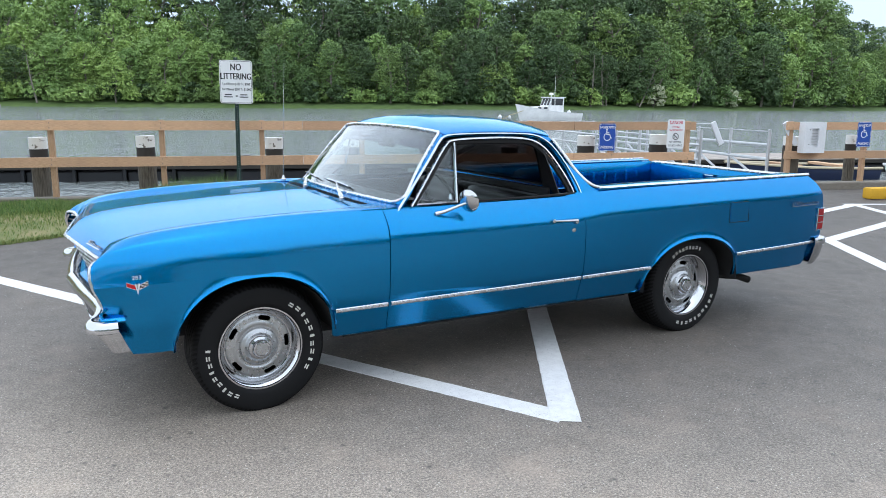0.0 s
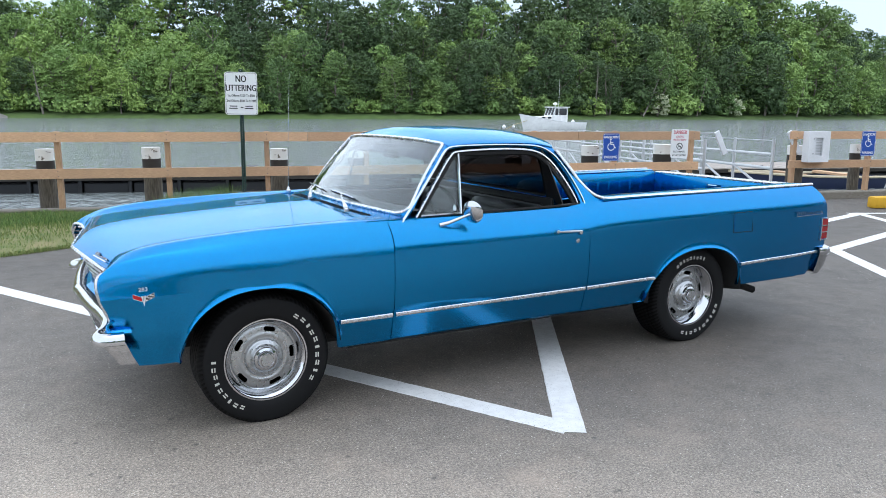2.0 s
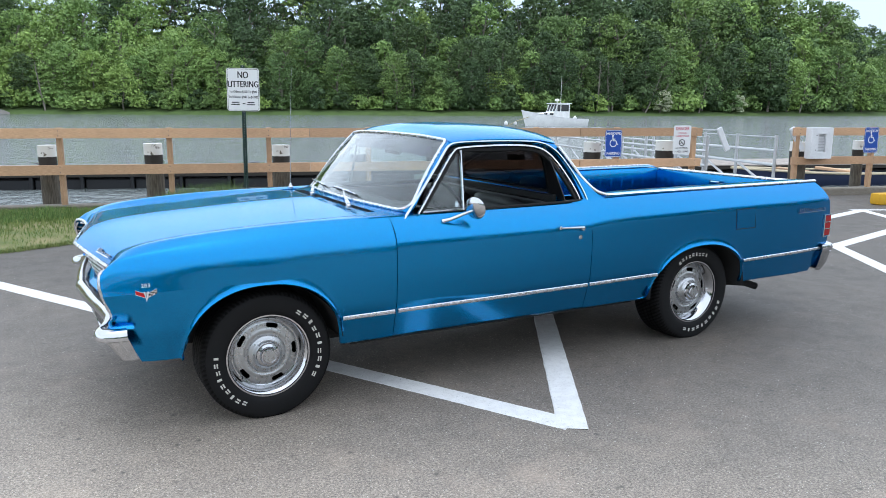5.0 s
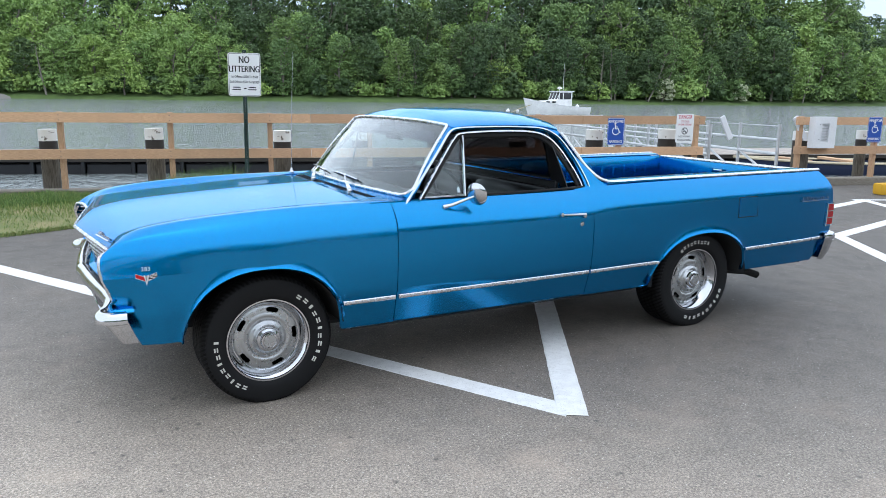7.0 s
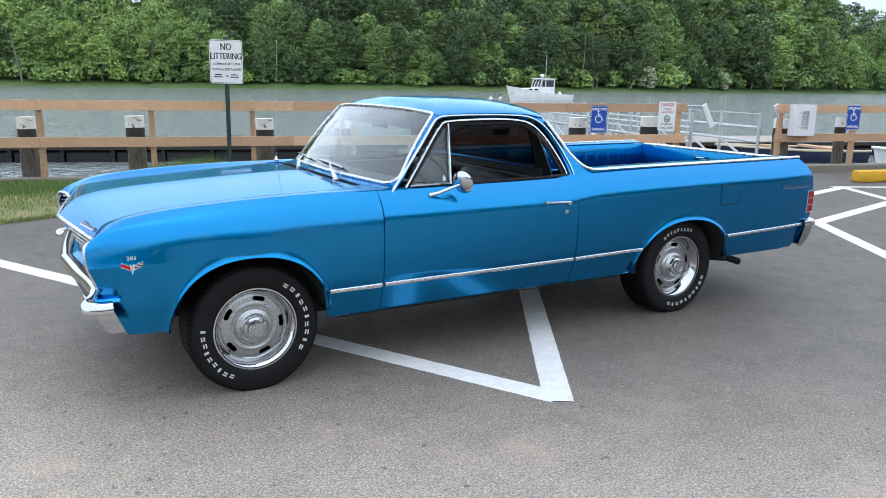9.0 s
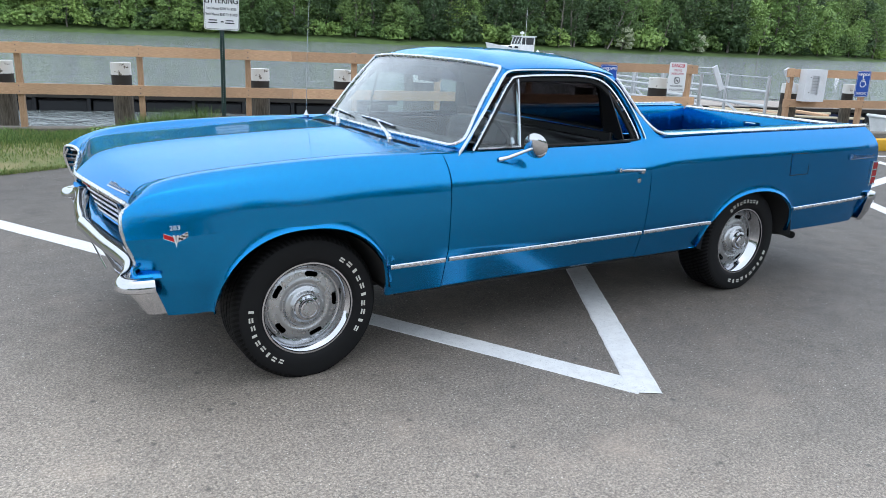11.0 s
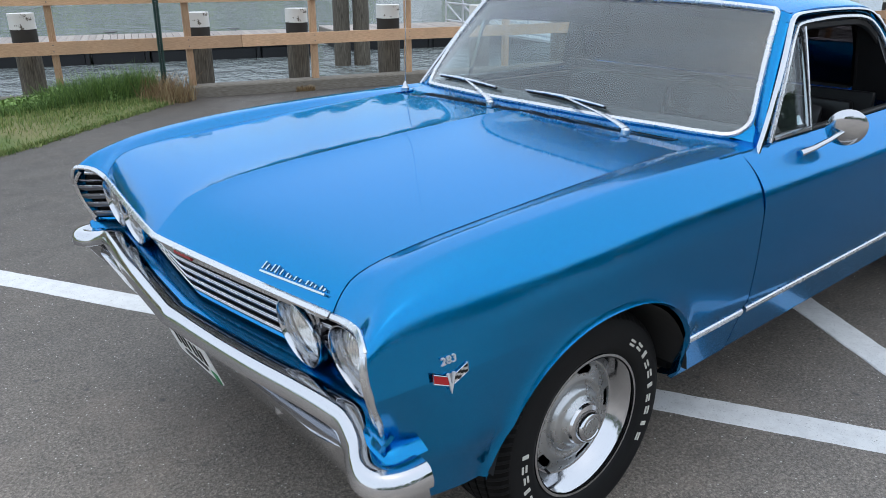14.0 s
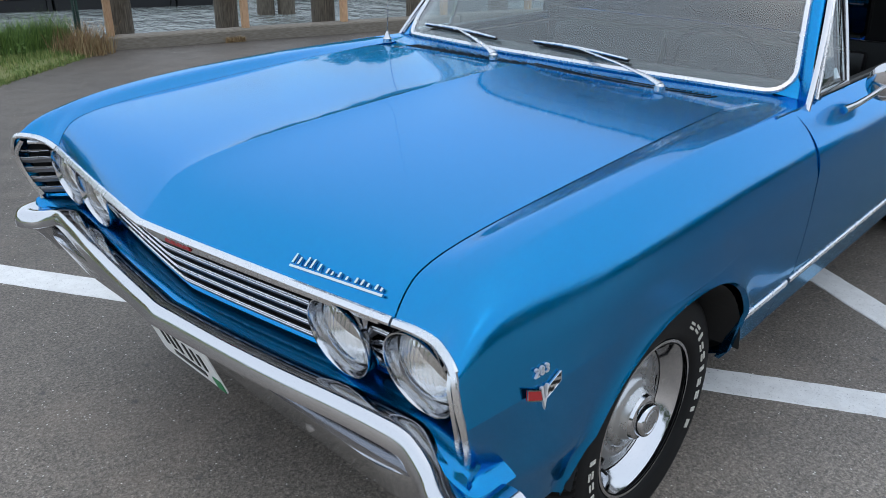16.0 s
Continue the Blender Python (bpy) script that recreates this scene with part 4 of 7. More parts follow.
dinghy = thing("dinghy", "small white dinghy tied behind the fence", "boat", Matrix.Translation(shore(20.3, 4.4, WATER_Z)) @ Matrix.Rotation(radians(-30), 4, "Z"))
hull(3.4, 1.5, 0.42, 0.2, WHITE_PAINT, WHITE_PAINT, dinghy)
part("thwart", box(-0.2, 0.1, -0.65, 0.65, 0.3, 0.36, 0.01), FRESH_WOOD, dinghy)


# ---------------------------------------------------------------- far bank and woods
SHORELINE = curve([(-420, 300), (-160, 250), (-60, 226), (0, 212), (60, 190), (130, 172), (220, 166), (330, 178), (470, 205), (760, 290)])


def bank_point(x, t):
    d = (0, 3.0, 7, 12, 22, 45, 110, 260)[t]
    rise = (-1.6, WATER_Z + 0.25, WATER_Z + 1.0, WATER_Z + 1.9, 3.2, 10, 24, 34)[t]
    y = SHORELINE(x) - 2 + d
    return (x, y + 1.5 * noise.noise((x * 0.06, t, 0)), rise + (0.5 * noise.noise((x * 0.1, t * 2, 3)) if t > 2 else 0))


single("far_bank", grid(bank_point, lin(-420, 760, 150), range(8)), BANK, "grassy far river bank rising into the woods", "river bank", kind="structure")


def spray(bm_lists, rng, centre, radius, count, size, flat=0.75):
    """Adds small bent leaf sprays over a lumpy clump."""
    verts, faces = bm_lists
    for _ in range(count):
        while True:
            d = Vector((rng.gauss(0, 1), rng.gauss(0, 1), rng.gauss(0, 1)))
            if d.length > 0.1:
                break
        d.normalize()
        if d.z < -0.35:
            d.z *= 0.3
        r = radius * (0.72 + 0.4 * rng.random() ** 0.6) * (1 + 0.25 * noise.noise(d * 2.1 + Vector(centre)))
        p = Vector(centre) + Vector((d.x * r, d.y * r, d.z * r * flat))
        n = (d * 0.6 + Vector((rng.gauss(0, 0.6), rng.gauss(0, 0.6), rng.gauss(0.35, 0.5)))).normalized()
        a = n.orthogonal().normalized()
        a.rotate(Matrix.Rotation(rng.uniform(0, 6.283), 3, n))
        b = n.cross(a)
        s = size * rng.uniform(0.6, 1.3)
        i = len(verts)
        droop = n * (-0.25 * s)
        verts += [tuple(p - a * s), tuple(p + b * s * 0.55 + n * 0.1 * s), tuple(p + a * s + droop), tuple(p - b * s * 0.6 + droop * 0.4)]
        faces += [(i, i + 1, i + 2), (i, i + 2, i + 3)]


def make_tree(seed, height, spread, mat, clumps=28, per=140, trunk=True, low=0.16, size=0.37, group="woods on the far bank", label="broad-leaved tree in full green leaf on the far bank", name="tree"):
    rng = random.Random(seed)
    t = thing(name, label, "tree", group=group)
    top = height * 0.82
    if trunk:
        bm = bmesh.new()
        bend = [Vector((rng.uniform(-0.3, 0.3) * k, rng.uniform(-0.3, 0.3) * k, height * 0.8 * k / 5)) for k in range(6)]
        bend[0] = Vector((0, 0, -0.6))
        tube(bend, [0.02 * height * (1 - 0.15 * k) + 0.02 for k in range(6)], 7, bm)
        for k in range(7):
            z = height * rng.uniform(0.25, 0.7)
            a = rng.uniform(0, 6.283)
            r = spread * rng.uniform(0.5, 0.9)
            p = bend[min(4, int(z / (height * 0.16)))]
            q = Vector((r * math.cos(a), r * math.sin(a), z + height * 0.16))
            tube([Vector((p.x, p.y, z)), (Vector((p.x, p.y, z)) + q) / 2 + Vector((0, 0, -0.3)), q], [0.008 * height, 0.005 * height, 0.002 * height], 5, bm)
        part("trunk", bm, BARK, t)
    lists = ([], [])
    for k in range(clumps):
        f = (k + 0.5) / clumps
        z = height * (low + (0.93 - low) * f)
        prof = (1 - (2 * abs(f - 0.42) / 1.16) ** 2.4) ** 0.6
        a = k * 2.399 + rng.uniform(-0.5, 0.5)
        r = spread * prof * rng.uniform(0.45, 0.95)
        cr = spread * (0.44 - 0.1 * f) * rng.uniform(0.75, 1.25)
        spray(lists, rng, (r * math.cos(a), r * math.sin(a), z), cr, per, size)
    me = bpy.data.meshes.new("crown")
    me.from_pydata(lists[0], [], lists[1])
    me.materials.append(mat)
    part("crown", me, mat, t)
    return t


KINDS = [make_tree(11, 17, 5.2, LEAF), make_tree(12, 20, 5.6, LEAF_DARK), make_tree(13, 15, 5.8, LEAF_BRIGHT, 26), make_tree(14, 22, 5.0, LEAF_DARK, 28),
         make_tree(15, 13, 4.6, LEAF), make_tree(16, 18, 4.8, LEAF_BRIGHT, 24, 110), make_tree(17, 24, 6.0, LEAF, 30)]
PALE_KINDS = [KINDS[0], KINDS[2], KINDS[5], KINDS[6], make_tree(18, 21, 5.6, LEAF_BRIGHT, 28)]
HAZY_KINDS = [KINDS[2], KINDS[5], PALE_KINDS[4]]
DEEP_KINDS = KINDS + [KINDS[1], KINDS[3]] * 4
BUSHES = [make_tree(21, 5.0, 3.0, LEAF, 12, 70, False, 0.12, 0.4, "shore bushes", "low green bush on the river bank", "bush"),
          make_tree(22, 4.0, 3.4, LEAF_BRIGHT, 12, 70, False, 0.12, 0.4, "shore bushes", "low bright green bush on the river bank", "bush"),
          make_tree(23, 6.0, 3.0, LEAF_DARK, 13, 70, False, 0.12, 0.42, "shore bushes", "dark green bush on the river bank", "bush")]
rng = random.Random(5)


def plant(kind, x, back, grow=1.0, sink=0.0):
    y = SHORELINE(x) + back
    z = np.interp(back, (4, 10, 20, 43, 108), (WATER_Z + 0.8, WATER_Z + 1.8, 3.0, 9.8, 23.8)) - sink
    s = grow * rng.uniform(0.86, 1.16) * (1 + 0.55 * step(x, 110, 250) - 0.5 * step(x, 262, 340))
    c = copy_thing(kind, Matrix.Translation((x, y, z)) @ Matrix.Rotation(rng.uniform(0, 6.283), 4, "Z"))
    c.scale = (s, s, s * rng.uniform(0.92, 1.08))
    return c


ROWS_OF_TREES = ((9, 5.0, 0.72), (17, 5.4, 0.92), (28, 6.0, 1.02), (42, 7.0, 1.15), (62, 7.5, 1.4))
for back, gap, grow in ROWS_OF_TREES:
    x = -110.0 if back < 40 else -130.0
    while x < 640:
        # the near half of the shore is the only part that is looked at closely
        # haze put into the leaf colour: brighter crowns at both ends of the shore
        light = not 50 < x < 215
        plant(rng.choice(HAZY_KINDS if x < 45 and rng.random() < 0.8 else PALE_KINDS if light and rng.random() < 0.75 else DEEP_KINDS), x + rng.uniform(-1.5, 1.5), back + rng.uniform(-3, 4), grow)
        x += gap * rng.uniform(0.8, 1.3) * (1.0 if -70 < x < 190 else 1.7 if x < 330 else 2.6)
x = -110.0
while x < 600:
    plant(rng.choice(BUSHES), x, rng.uniform(5, 9), rng.uniform(0.7, 1.2))
    x += rng.uniform(2.2, 5.0) * (1.0 if -70 < x < 190 else 2.0 if x < 330 else 3.0)
for ob in KINDS + BUSHES + PALE_KINDS[4:]:
    plant_at = SHORELINE(-120) + 20
    ob.location = (-120 - 6 * (KINDS + BUSHES + PALE_KINDS[4:]).index(ob), plant_at, 2.0)

single("shore_rock", lathe([(0, 1.3), (1.6, 1.1), (3.2, 0.4), (4.0, -0.5)], 14, cap=False), ROCK, "low grey rock on the far bank", "rock", (-8.0, SHORELINE(-8) + 1.0, WATER_Z))
for seed, x, back, h in ((31, 171, 5, 7), (32, 203, 6, 6)):
    b = make_tree(seed, h, 2.6, BLOSSOM, 12, 60, False, 0.1, 0.36, "blossoming shrubs", "shrub with white blossom on the river bank", "flowering_shrub")
    b.location = (x * 1.0, SHORELINE(x) + back - 2, WATER_Z + 0.8)
# dense tree belt beyond the lot, behind the driving lane
belt = ([], [])
for k in range(60):
    cx, cy, h = -100 + 3.6 * k + rng.uniform(-1.5, 1.5), -46 + rng.uniform(-3, 3), rng.uniform(9, 14.5)
    for j in range(7):
        spray(belt, rng, (cx + rng.uniform(-2, 2), cy + rng.uniform(-1.5, 1.5), 1.0 + (h - 2.5) * j / 6), rng.uniform(1.8, 2.8), 70, 0.6)
me = bpy.data.meshes.new("tree_belt")
me.from_pydata(belt[0], [], belt[1])
me.materials.append(LEAF_DARK)
tagged(new("tree_belt", me), "dense green tree belt beyond the parking lot", "trees", kind="stuff")
# broad-leaved weeds in the corner between the kerb and the sign post
weeds = ([], [])
for _ in range(46):
    wx = rng.uniform(0.15, 1.72)
    wp = lawn_point(wx, rng.uniform(0.72, 0.97))
    h = rng.uniform(0.08, 0.2) * (0.55 + 0.6 * step(wx, 0.3, 1.3))
    for j in range(3):
        spray(weeds, rng, (wp[0] + rng.uniform(-0.05, 0.05), wp[1] + rng.uniform(-0.04, 0.04), wp[2] + h * (0.35 + 0.3 * j)), 0.075, 34, 0.02)
me = bpy.data.meshes.new("weeds")
me.from_pydata(weeds[0], [], weeds[1])
me.materials.append(LEAF_BRIGHT)
tagged(new("weeds", me), "broad-leaved green weeds against the timber kerb", "weeds", kind="stuff")
# bare leaning trunks at the wood's edge
for i, (x, lean, h, back) in enumerate([(3, -0.12, 12, 6), (165, 0.5, 13, 6), (171, 0.35, 14, 7), (186, 0.3, 12, 6), (232, 0.25, 14, 5), (148, 0.05, 15, 7), (153, -0.06, 15, 8)]):
    r = random.Random(i)
    bm = bmesh.new()
    pts = [Vector((lean * h * (k / 6) + r.uniform(-0.2, 0.2), 0, h * k / 6)) for k in range(7)]
    tube(pts, [0.26 - 0.03 * k for k in range(7)], 7, bm)
    for k in range(6):
        p = pts[2 + k % 4]
        tube([p, p + Vector((r.uniform(-2.5, 2.5), -0.6, r.uniform(0.3, 1.8)))], [0.09, 0.02], 5, bm)
    single("bare_trunk", bm, BARK, "bare pale leaning trunk at the edge of the woods", "tree trunk", (x, SHORELINE(x) + back - 2.5, WATER_Z + 0.9), "bare trunks")


# ---------------------------------------------------------------- the car: x towards its tail, its middle at y = 0
car = thing("pickup_truck", "bright metallic blue vintage coupe pickup with chrome trim", "pickup truck", (0, 0, 0))
GAP = 0.0019
HOOD_W = 0.72
edge_z = curve([(-0.673, 0.814), (-0.655, 0.846), (-0.62, 0.881), (-0.56, 0.901), (-0.5, 0.911), (-0.42, 0.92), (-0.35, 0.926), (-0.2, 0.9365), (0.0, 0.9495), (0.2, 0.9615), (0.4, 0.97), (0.55, 0.9755), (0.7, 0.977)])
crest_z = curve([(-0.673, 0.814), (-0.635, 0.862), (-0.589, 0.893), (-0.497, 0.918), (-0.331, 0.940), (-0.145, 0.955), (0.065, 0.966), (0.307, 0.973), (0.7, 0.977)])
ridge_z = curve([(-0.777, 0.823), (-0.742, 0.857), (-0.679, 0.905), (-0.56, 0.935), (-0.379, 0.955), (-0.179, 0.968), (0.042, 0.982), (0.289, 0.995), (0.5, 1.002), (0.7, 1.004)])
top_z = curve([(0.3, 0.977), (0.69, 0.978), (1.5, 0.981), (1.95, 0.988), (2.12, 1.006), (2.3, 1.012), (4.3, 1.02)])
top_w = curve([(0.3, 0.855), (0.69, 0.855), (1.9, 0.852), (2.15, 0.862), (4.3, 0.872)])
max_w = curve([(-0.8, 0.938), (-0.62, 0.949), (-0.4, 0.96), (0.5, 0.962), (2.6, 0.966), (3.8, 0.962), (4.1, 0.95), (4.3, 0.925)])


def arch(x, cx, a, b, n, base=0.33):
    t = abs(x - cx) / a
    return base + b * (1 - t ** n) ** (1 / n) if t < 1 else None


def front_arch(x):
    return arch(x, -0.008, 0.4, 0.376, 2.25)


def rear_arch(x):
    return arch(x, 2.93, 0.435, 0.332, 2.2)


def side_w(x, z):
    """Half width of the body at a height: shoulder, belly, and the tuck under the lower crease."""
    h = max(top_z(x) - z, 0)
    wm, wt = max_w(x), top_w(x)
    w = wm - (wm - wt) * (max(0.0, 1 - h / 0.165)) ** 2.3
    if z < 0.72:
        w -= 0.012 * ((0.72 - z) / 0.22) ** 2 if z > 0.5 else 0.012
    if z < 0.512:
        w -= 0.006 * step(0.512 - z, 0, 0.008) + 0.046 * (max(0.504 - z, 0) / 0.17)
    if x < -0.45 and z < 0.74:
        w -= 0.038 * step(-x, 0.45, 0.72) * step(0.78 - z, 0, 0.26)
    for low in (front_arch(x), rear_arch(x)):
        if low is not None:
            w += 0.015 * math.exp(-max(z - low, 0) / 0.026)
    return w


def both(fn):
    """Calls fn for the left (-1) and the right (1) side."""
    for s in (-1, 1):
        fn(s)


# ---- hood
def hood_front_x(y):
    return -0.777 + 0.104 * (abs(y) / HOOD_W) ** 1.12


def hood_rear_x(y):
    return 0.552 + 0.02 * (abs(y) / HOOD_W) ** 2


def hood_z(x, y):
    d = x - hood_front_x(y)
    t = min(abs(y) / HOOD_W, 1)
    c, e = ridge_z(-0.777 + d), edge_z(-0.673 + d)
    g = 0.5 * (1 - math.exp(-t / 0.12)) * 0.35 + 0.18 * t + 0.645 * t * t
    spear = 0.0055 * math.exp(-abs(y) / 0.055) * step(d, 0.01, 0.09) * (1 - 0.35 * step(d, 0.5, 1.2))
    return c + (e - c) * g + spear - 0.004 * step(d, 0.01, 0.09) * (1 - t)


HS = [0, 0.004, 0.01, 0.02, 0.035, 0.05, 0.07, 0.1, 0.14, 0.19, 0.25, 0.33, 0.42, 0.52, 0.62, 0.72, 0.82, 0.91, 1]
HY = [-v for v in (lin(1, 0.1, 20) + [0.075, 0.055, 0.04, 0.028, 0.018, 0.01, 0.004])] + [0] + [0.004, 0.01, 0.018, 0.028, 0.04, 0.055, 0.075] + lin(0.1, 1, 20)


def hood_point(s, t):
    y = (HOOD_W - GAP) * t
    x = hood_front_x(y) + (hood_rear_x(y) - hood_front_x(y)) * s
    return Vector((x, y, hood_z(x, y)))


part("hood", thicken(grid(hood_point, HS, HY), 0.012, (0, 0, 1)), PAINT, car, "long blue hood with a centre ridge")

# ---- front fenders
FRONT_LINE = [(0.72, -0.673, 0.814), (0.775, -0.676, 0.8215), (0.826, -0.683, 0.826), (0.841, -0.687, 0.8265), (0.868, -0.70, 0.8275), (0.899, -0.7155, 0.8255), (0.915, -0.725, 0.811), (0.926, -0.731, 0.766), (0.935, -0.722, 0.72)]
BACK_LINE = [(0.72, 0.977), (0.785, 0.984), (0.847, 0.9815), (0.861, 0.9755), (0.886, 0.955), (0.917, 0.923), (0.949, 0.868), (0.9615, 0.80), (0.962, 0.72)]
_k = [0, 1, 2, 2.35, 3, 4, 5, 6, 7]
fw_c, fx_c, fz_c = (curve(list(zip(_k, [p[i] for p in FRONT_LINE]))) for i in range(3))
bw_c, bz_c = (curve(list(zip(_k, [p[i] for p in BACK_LINE]))) for i in range(2))
F_END = 0.688


def crown(c, r):
    """Upper fender: c from the nose (0) to the door (1), r from the hood gap (0) to mid side (7)."""
    x0 = fx_c(r)
    x = x0 + (F_END - x0) * c
    d = x - x0
    low = (edge_z(-0.673 + d) - 0.814) / (edge_z(F_END) - 0.814)
    rise = low + ((crest_z(-0.673 + d) - 0.814) / (crest_z(F_END) - 0.814) - low) * step(r, 0, 1.2)
    k = step(d, 0.0, 0.55)
    w = fw_c(r) + (bw_c(r) - fw_c(r)) * k
    w = max(w, HOOD_W + GAP)
    if r > 4:
        w7 = fw_c(7) + (bw_c(7) - fw_c(7)) * k
        w += (side_w(x, 0.72) - w7) * ((r - 4) / 3) ** 2
    z = fz_c(r) + (bz_c(r) - fz_c(r)) * rise
    return x, w, z


FC = [0, 0.005, 0.012, 0.022, 0.035, 0.05, 0.07, 0.095, 0.13] + lin(0.17, 1.0, 34)
FR = lin(0, 1.8, 10) + lin(1.95, 2.5, 6) + lin(2.65, 7, 27)


def fender_low(x):
    a = front_arch(x)
    if a is not None:
        return a
    return 0.384 if x < 0 else 0.332


ARCH_X = [-0.008 - 0.4 * math.cos(math.pi * k / 40) for k in range(41)]
FX_LOW = lin(-0.724, -0.425, 12) + ARCH_X + lin(0.425, F_END, 9)


def fender_side(x, t):
    low = fender_low(x)
    z = 0.72 + (low - 0.72) * t
    xs = x
    if x < -0.38:
        front = np.interp(z, (0.384, 0.6, 0.72), (-0.575, -0.678, -0.724))
        xs = x + (front + 0.724) * step(-x, 0.38, 0.724)
    return xs, side_w(xs, z), z


def front_fender(s):
    bm = grid(lambda c, r: (lambda p: Vector((p[0], s * p[1], p[2])))(crown(c, r)), FC, FR)
    grid(lambda x, t: (lambda p: Vector((p[0], s * p[1], p[2])))(fender_side(x, t)), FX_LOW, lin(0, 1, 15), bm)
    bmesh.ops.remove_doubles(bm, verts=bm.verts, dist=0.0015)
    thicken(bm, 0.014, (0, s, 0.4))
    return part("front_fender", bm, PAINT, car, angle=40)


both(front_fender)


# ---- doors
door_rear = curve([(0.30, 1.976), (0.338, 1.979), (0.494, 1.982), (0.773, 1.984), (0.878, 1.962), (0.985, 1.90)])
D0 = F_END + 2 * GAP


def door_point(u, z, s):
    x = D0 + (door_rear(z) - GAP - D0) * u
    zz = 0.338 + (top_z(x) - 0.338) * ((z - 0.338) / (0.978 - 0.338))
    return Vector((x, s * side_w(x, zz), zz))


DZ = lin(0.338, 0.978, 40)
DOORS = {}


def door(s):
    bm = grid(lambda u, z: door_point(u, z, s), lin(0, 1, 30), DZ)
    thicken(bm, 0.02, (0, s, 0.2))
    d = part("door", bm, PAINT, car, "blue door with its window rolled down")
    DOORS[s] = d
    # inner trim, sill and seal
    part("door_trim", box(D0 + 0.03, 1.88, min(s * 0.80, s * 0.845), max(s * 0.80, s * 0.845), 0.42, 0.955, 0.01), VINYL, d, "black vinyl inner panel")
    sill = [(x, s * 0.842, top_z(x) + 0.004) for x in lin(0.93, 1.985, 14)]
    part("window_seal", strip(sill, [(0, 0, 1)], 0.03, 0.008), SEAL, d)
    # handle, lock, mirror
    h = part("door_handle", tube([(1.735, s * 0.985, 0.858), (1.76, s * 0.992, 0.858), (1.86, s * 0.996, 0.855), (1.9, s * 0.99, 0.852)], [0.004, 0.006, 0.0065, 0.007], 8, None, (0.7, 1.0)), CHROME, d, "chrome pull handle")
    bm = lathe([(0.015, 0), (0.014, 0.022), (0.01, 0.03), (0, 0.031)], 16, None, False, pose(1.9, s * 0.955, 0.842, 90 if s < 0 else -90))
    part("push_button", bm, CHROME, h)
    part("handle_base", lathe([(0.012, 0), (0.011, 0.02), (0, 0.021)], 12, None, False, pose(1.735, s * 0.96, 0.858, 90 if s < 0 else -90)), CHROME, h)
    part("door_lock", lathe([(0.016, 0), (0.015, 0.008), (0.006, 0.01), (0, 0.009)], 16, None, False, pose(1.893, s * 0.957, 0.792, 90 if s < 0 else -90)), CHROME, d, "round chrome lock")
    part("lock_knob", tube([(1.87, s * 0.83, 0.98), (1.87, s * 0.83, 1.005)], [0.004, 0.006], 8), CHROME, d)


both(door)

# ---- rear quarters with the bed sides
tail_x = curve([(0.33, 4.12), (0.37, 4.14), (0.5, 4.24), (0.6, 4.275), (0.75, 4.275), (0.86, 4.262), (0.94, 4.21), (1.0, 4.155), (1.03, 4.13)])


def quarter_low(x):
    a = rear_arch(x)
    if a is not None:
        return a
    return 0.332 if x < 2.93 else 0.352


RX = lin(2.0, 2.48, 12) + [2.93 - 0.435 * math.cos(math.pi * k / 40) for k in range(41)] + lin(3.385, 4.275, 26)


def quarter_point(x, t, s):
    low, top = quarter_low(x), top_z(x)
    z = top + (low - top) * (1 - (1 - t) ** 1.0)
    xs = x
    if x > 3.4:
        xs = x + (tail_x(z) - 4.275) * step(x, 3.4, 4.275)
    if x < 2.3:
        xs = x + (door_rear(z) + GAP - 2.0) * (1 - step(x, 2.0, 2.3))
    return Vector((xs, s * side_w(xs, z), z))


def quarter(s):
    bm = grid(lambda x, t: quarter_point(x, t, s), RX, lin(0, 1, 44))
    thicken(bm, 0.014, (0, s, 0.2))
    return part("quarter_panel", bm, PAINT, car, "blue bed side with a hip over the rear wheel", angle=40)


both(quarter)

# rocker return and underbody
for s in (-1, 1):
    bm = grid(lambda x, t: Vector((x, s * (side_w(x, 0.336) - 0.004 - 0.07 * t), 0.336 - 0.03 * math.sin(t * 1.5))), lin(0.43, 2.5, 20), lin(0, 1, 4))
    part("rocker", thicken(bm, 0.01, (0, s, -0.5)), PAINT, car)
part("underbody", box(-0.15, 4.0, -0.5, 0.5, 0.23, 0.36, 0.03), DARK, car, "dark underbody")
bm = box(0.45, 2.45, -0.86, 0.86, 0.3, 0.36, 0.02)
box(3.4, 4.1, -0.86, 0.86, 0.33, 0.4, 0.02, bm)
box(-0.54, -0.42, -0.6, 0.6, 0.43, 0.6, 0.02, bm)
part("floor_pan", bm, DARK, car, "dark floor pan")
for cx, r0 in ((-0.008, 0.408), (2.93, 0.44)):
    for s in (-1, 1):
        bm = grid(lambda a, y: Vector((cx - r0 * 0.985 * math.cos(a), s * y, 0.33 + 0.36 * math.sin(a) + 0.01)), lin(0.16 if cx < 1 else -0.03, math.pi - 0.12 if cx < 1 else math.pi + 0.03, 24), [0.945, 0.9, 0.6, 0.5])
        grid(lambda a, q: Vector((cx - r0 * q * math.cos(a), s * 0.5, 0.33 + 0.37 * q * math.sin(a))), lin(-0.02, math.pi + 0.02, 24), [0.02, 0.5, 1.0], bm)
        part("wheel_well", bm, DARK, car, "dark wheel well")
bm = tube([(0.0, -0.7, 0.33), (0.0, 0.7, 0.33)], 0.05, 10)
tube([(2.921, -0.7, 0.33), (2.921, 0.7, 0.33)], 0.05, 10, bm)
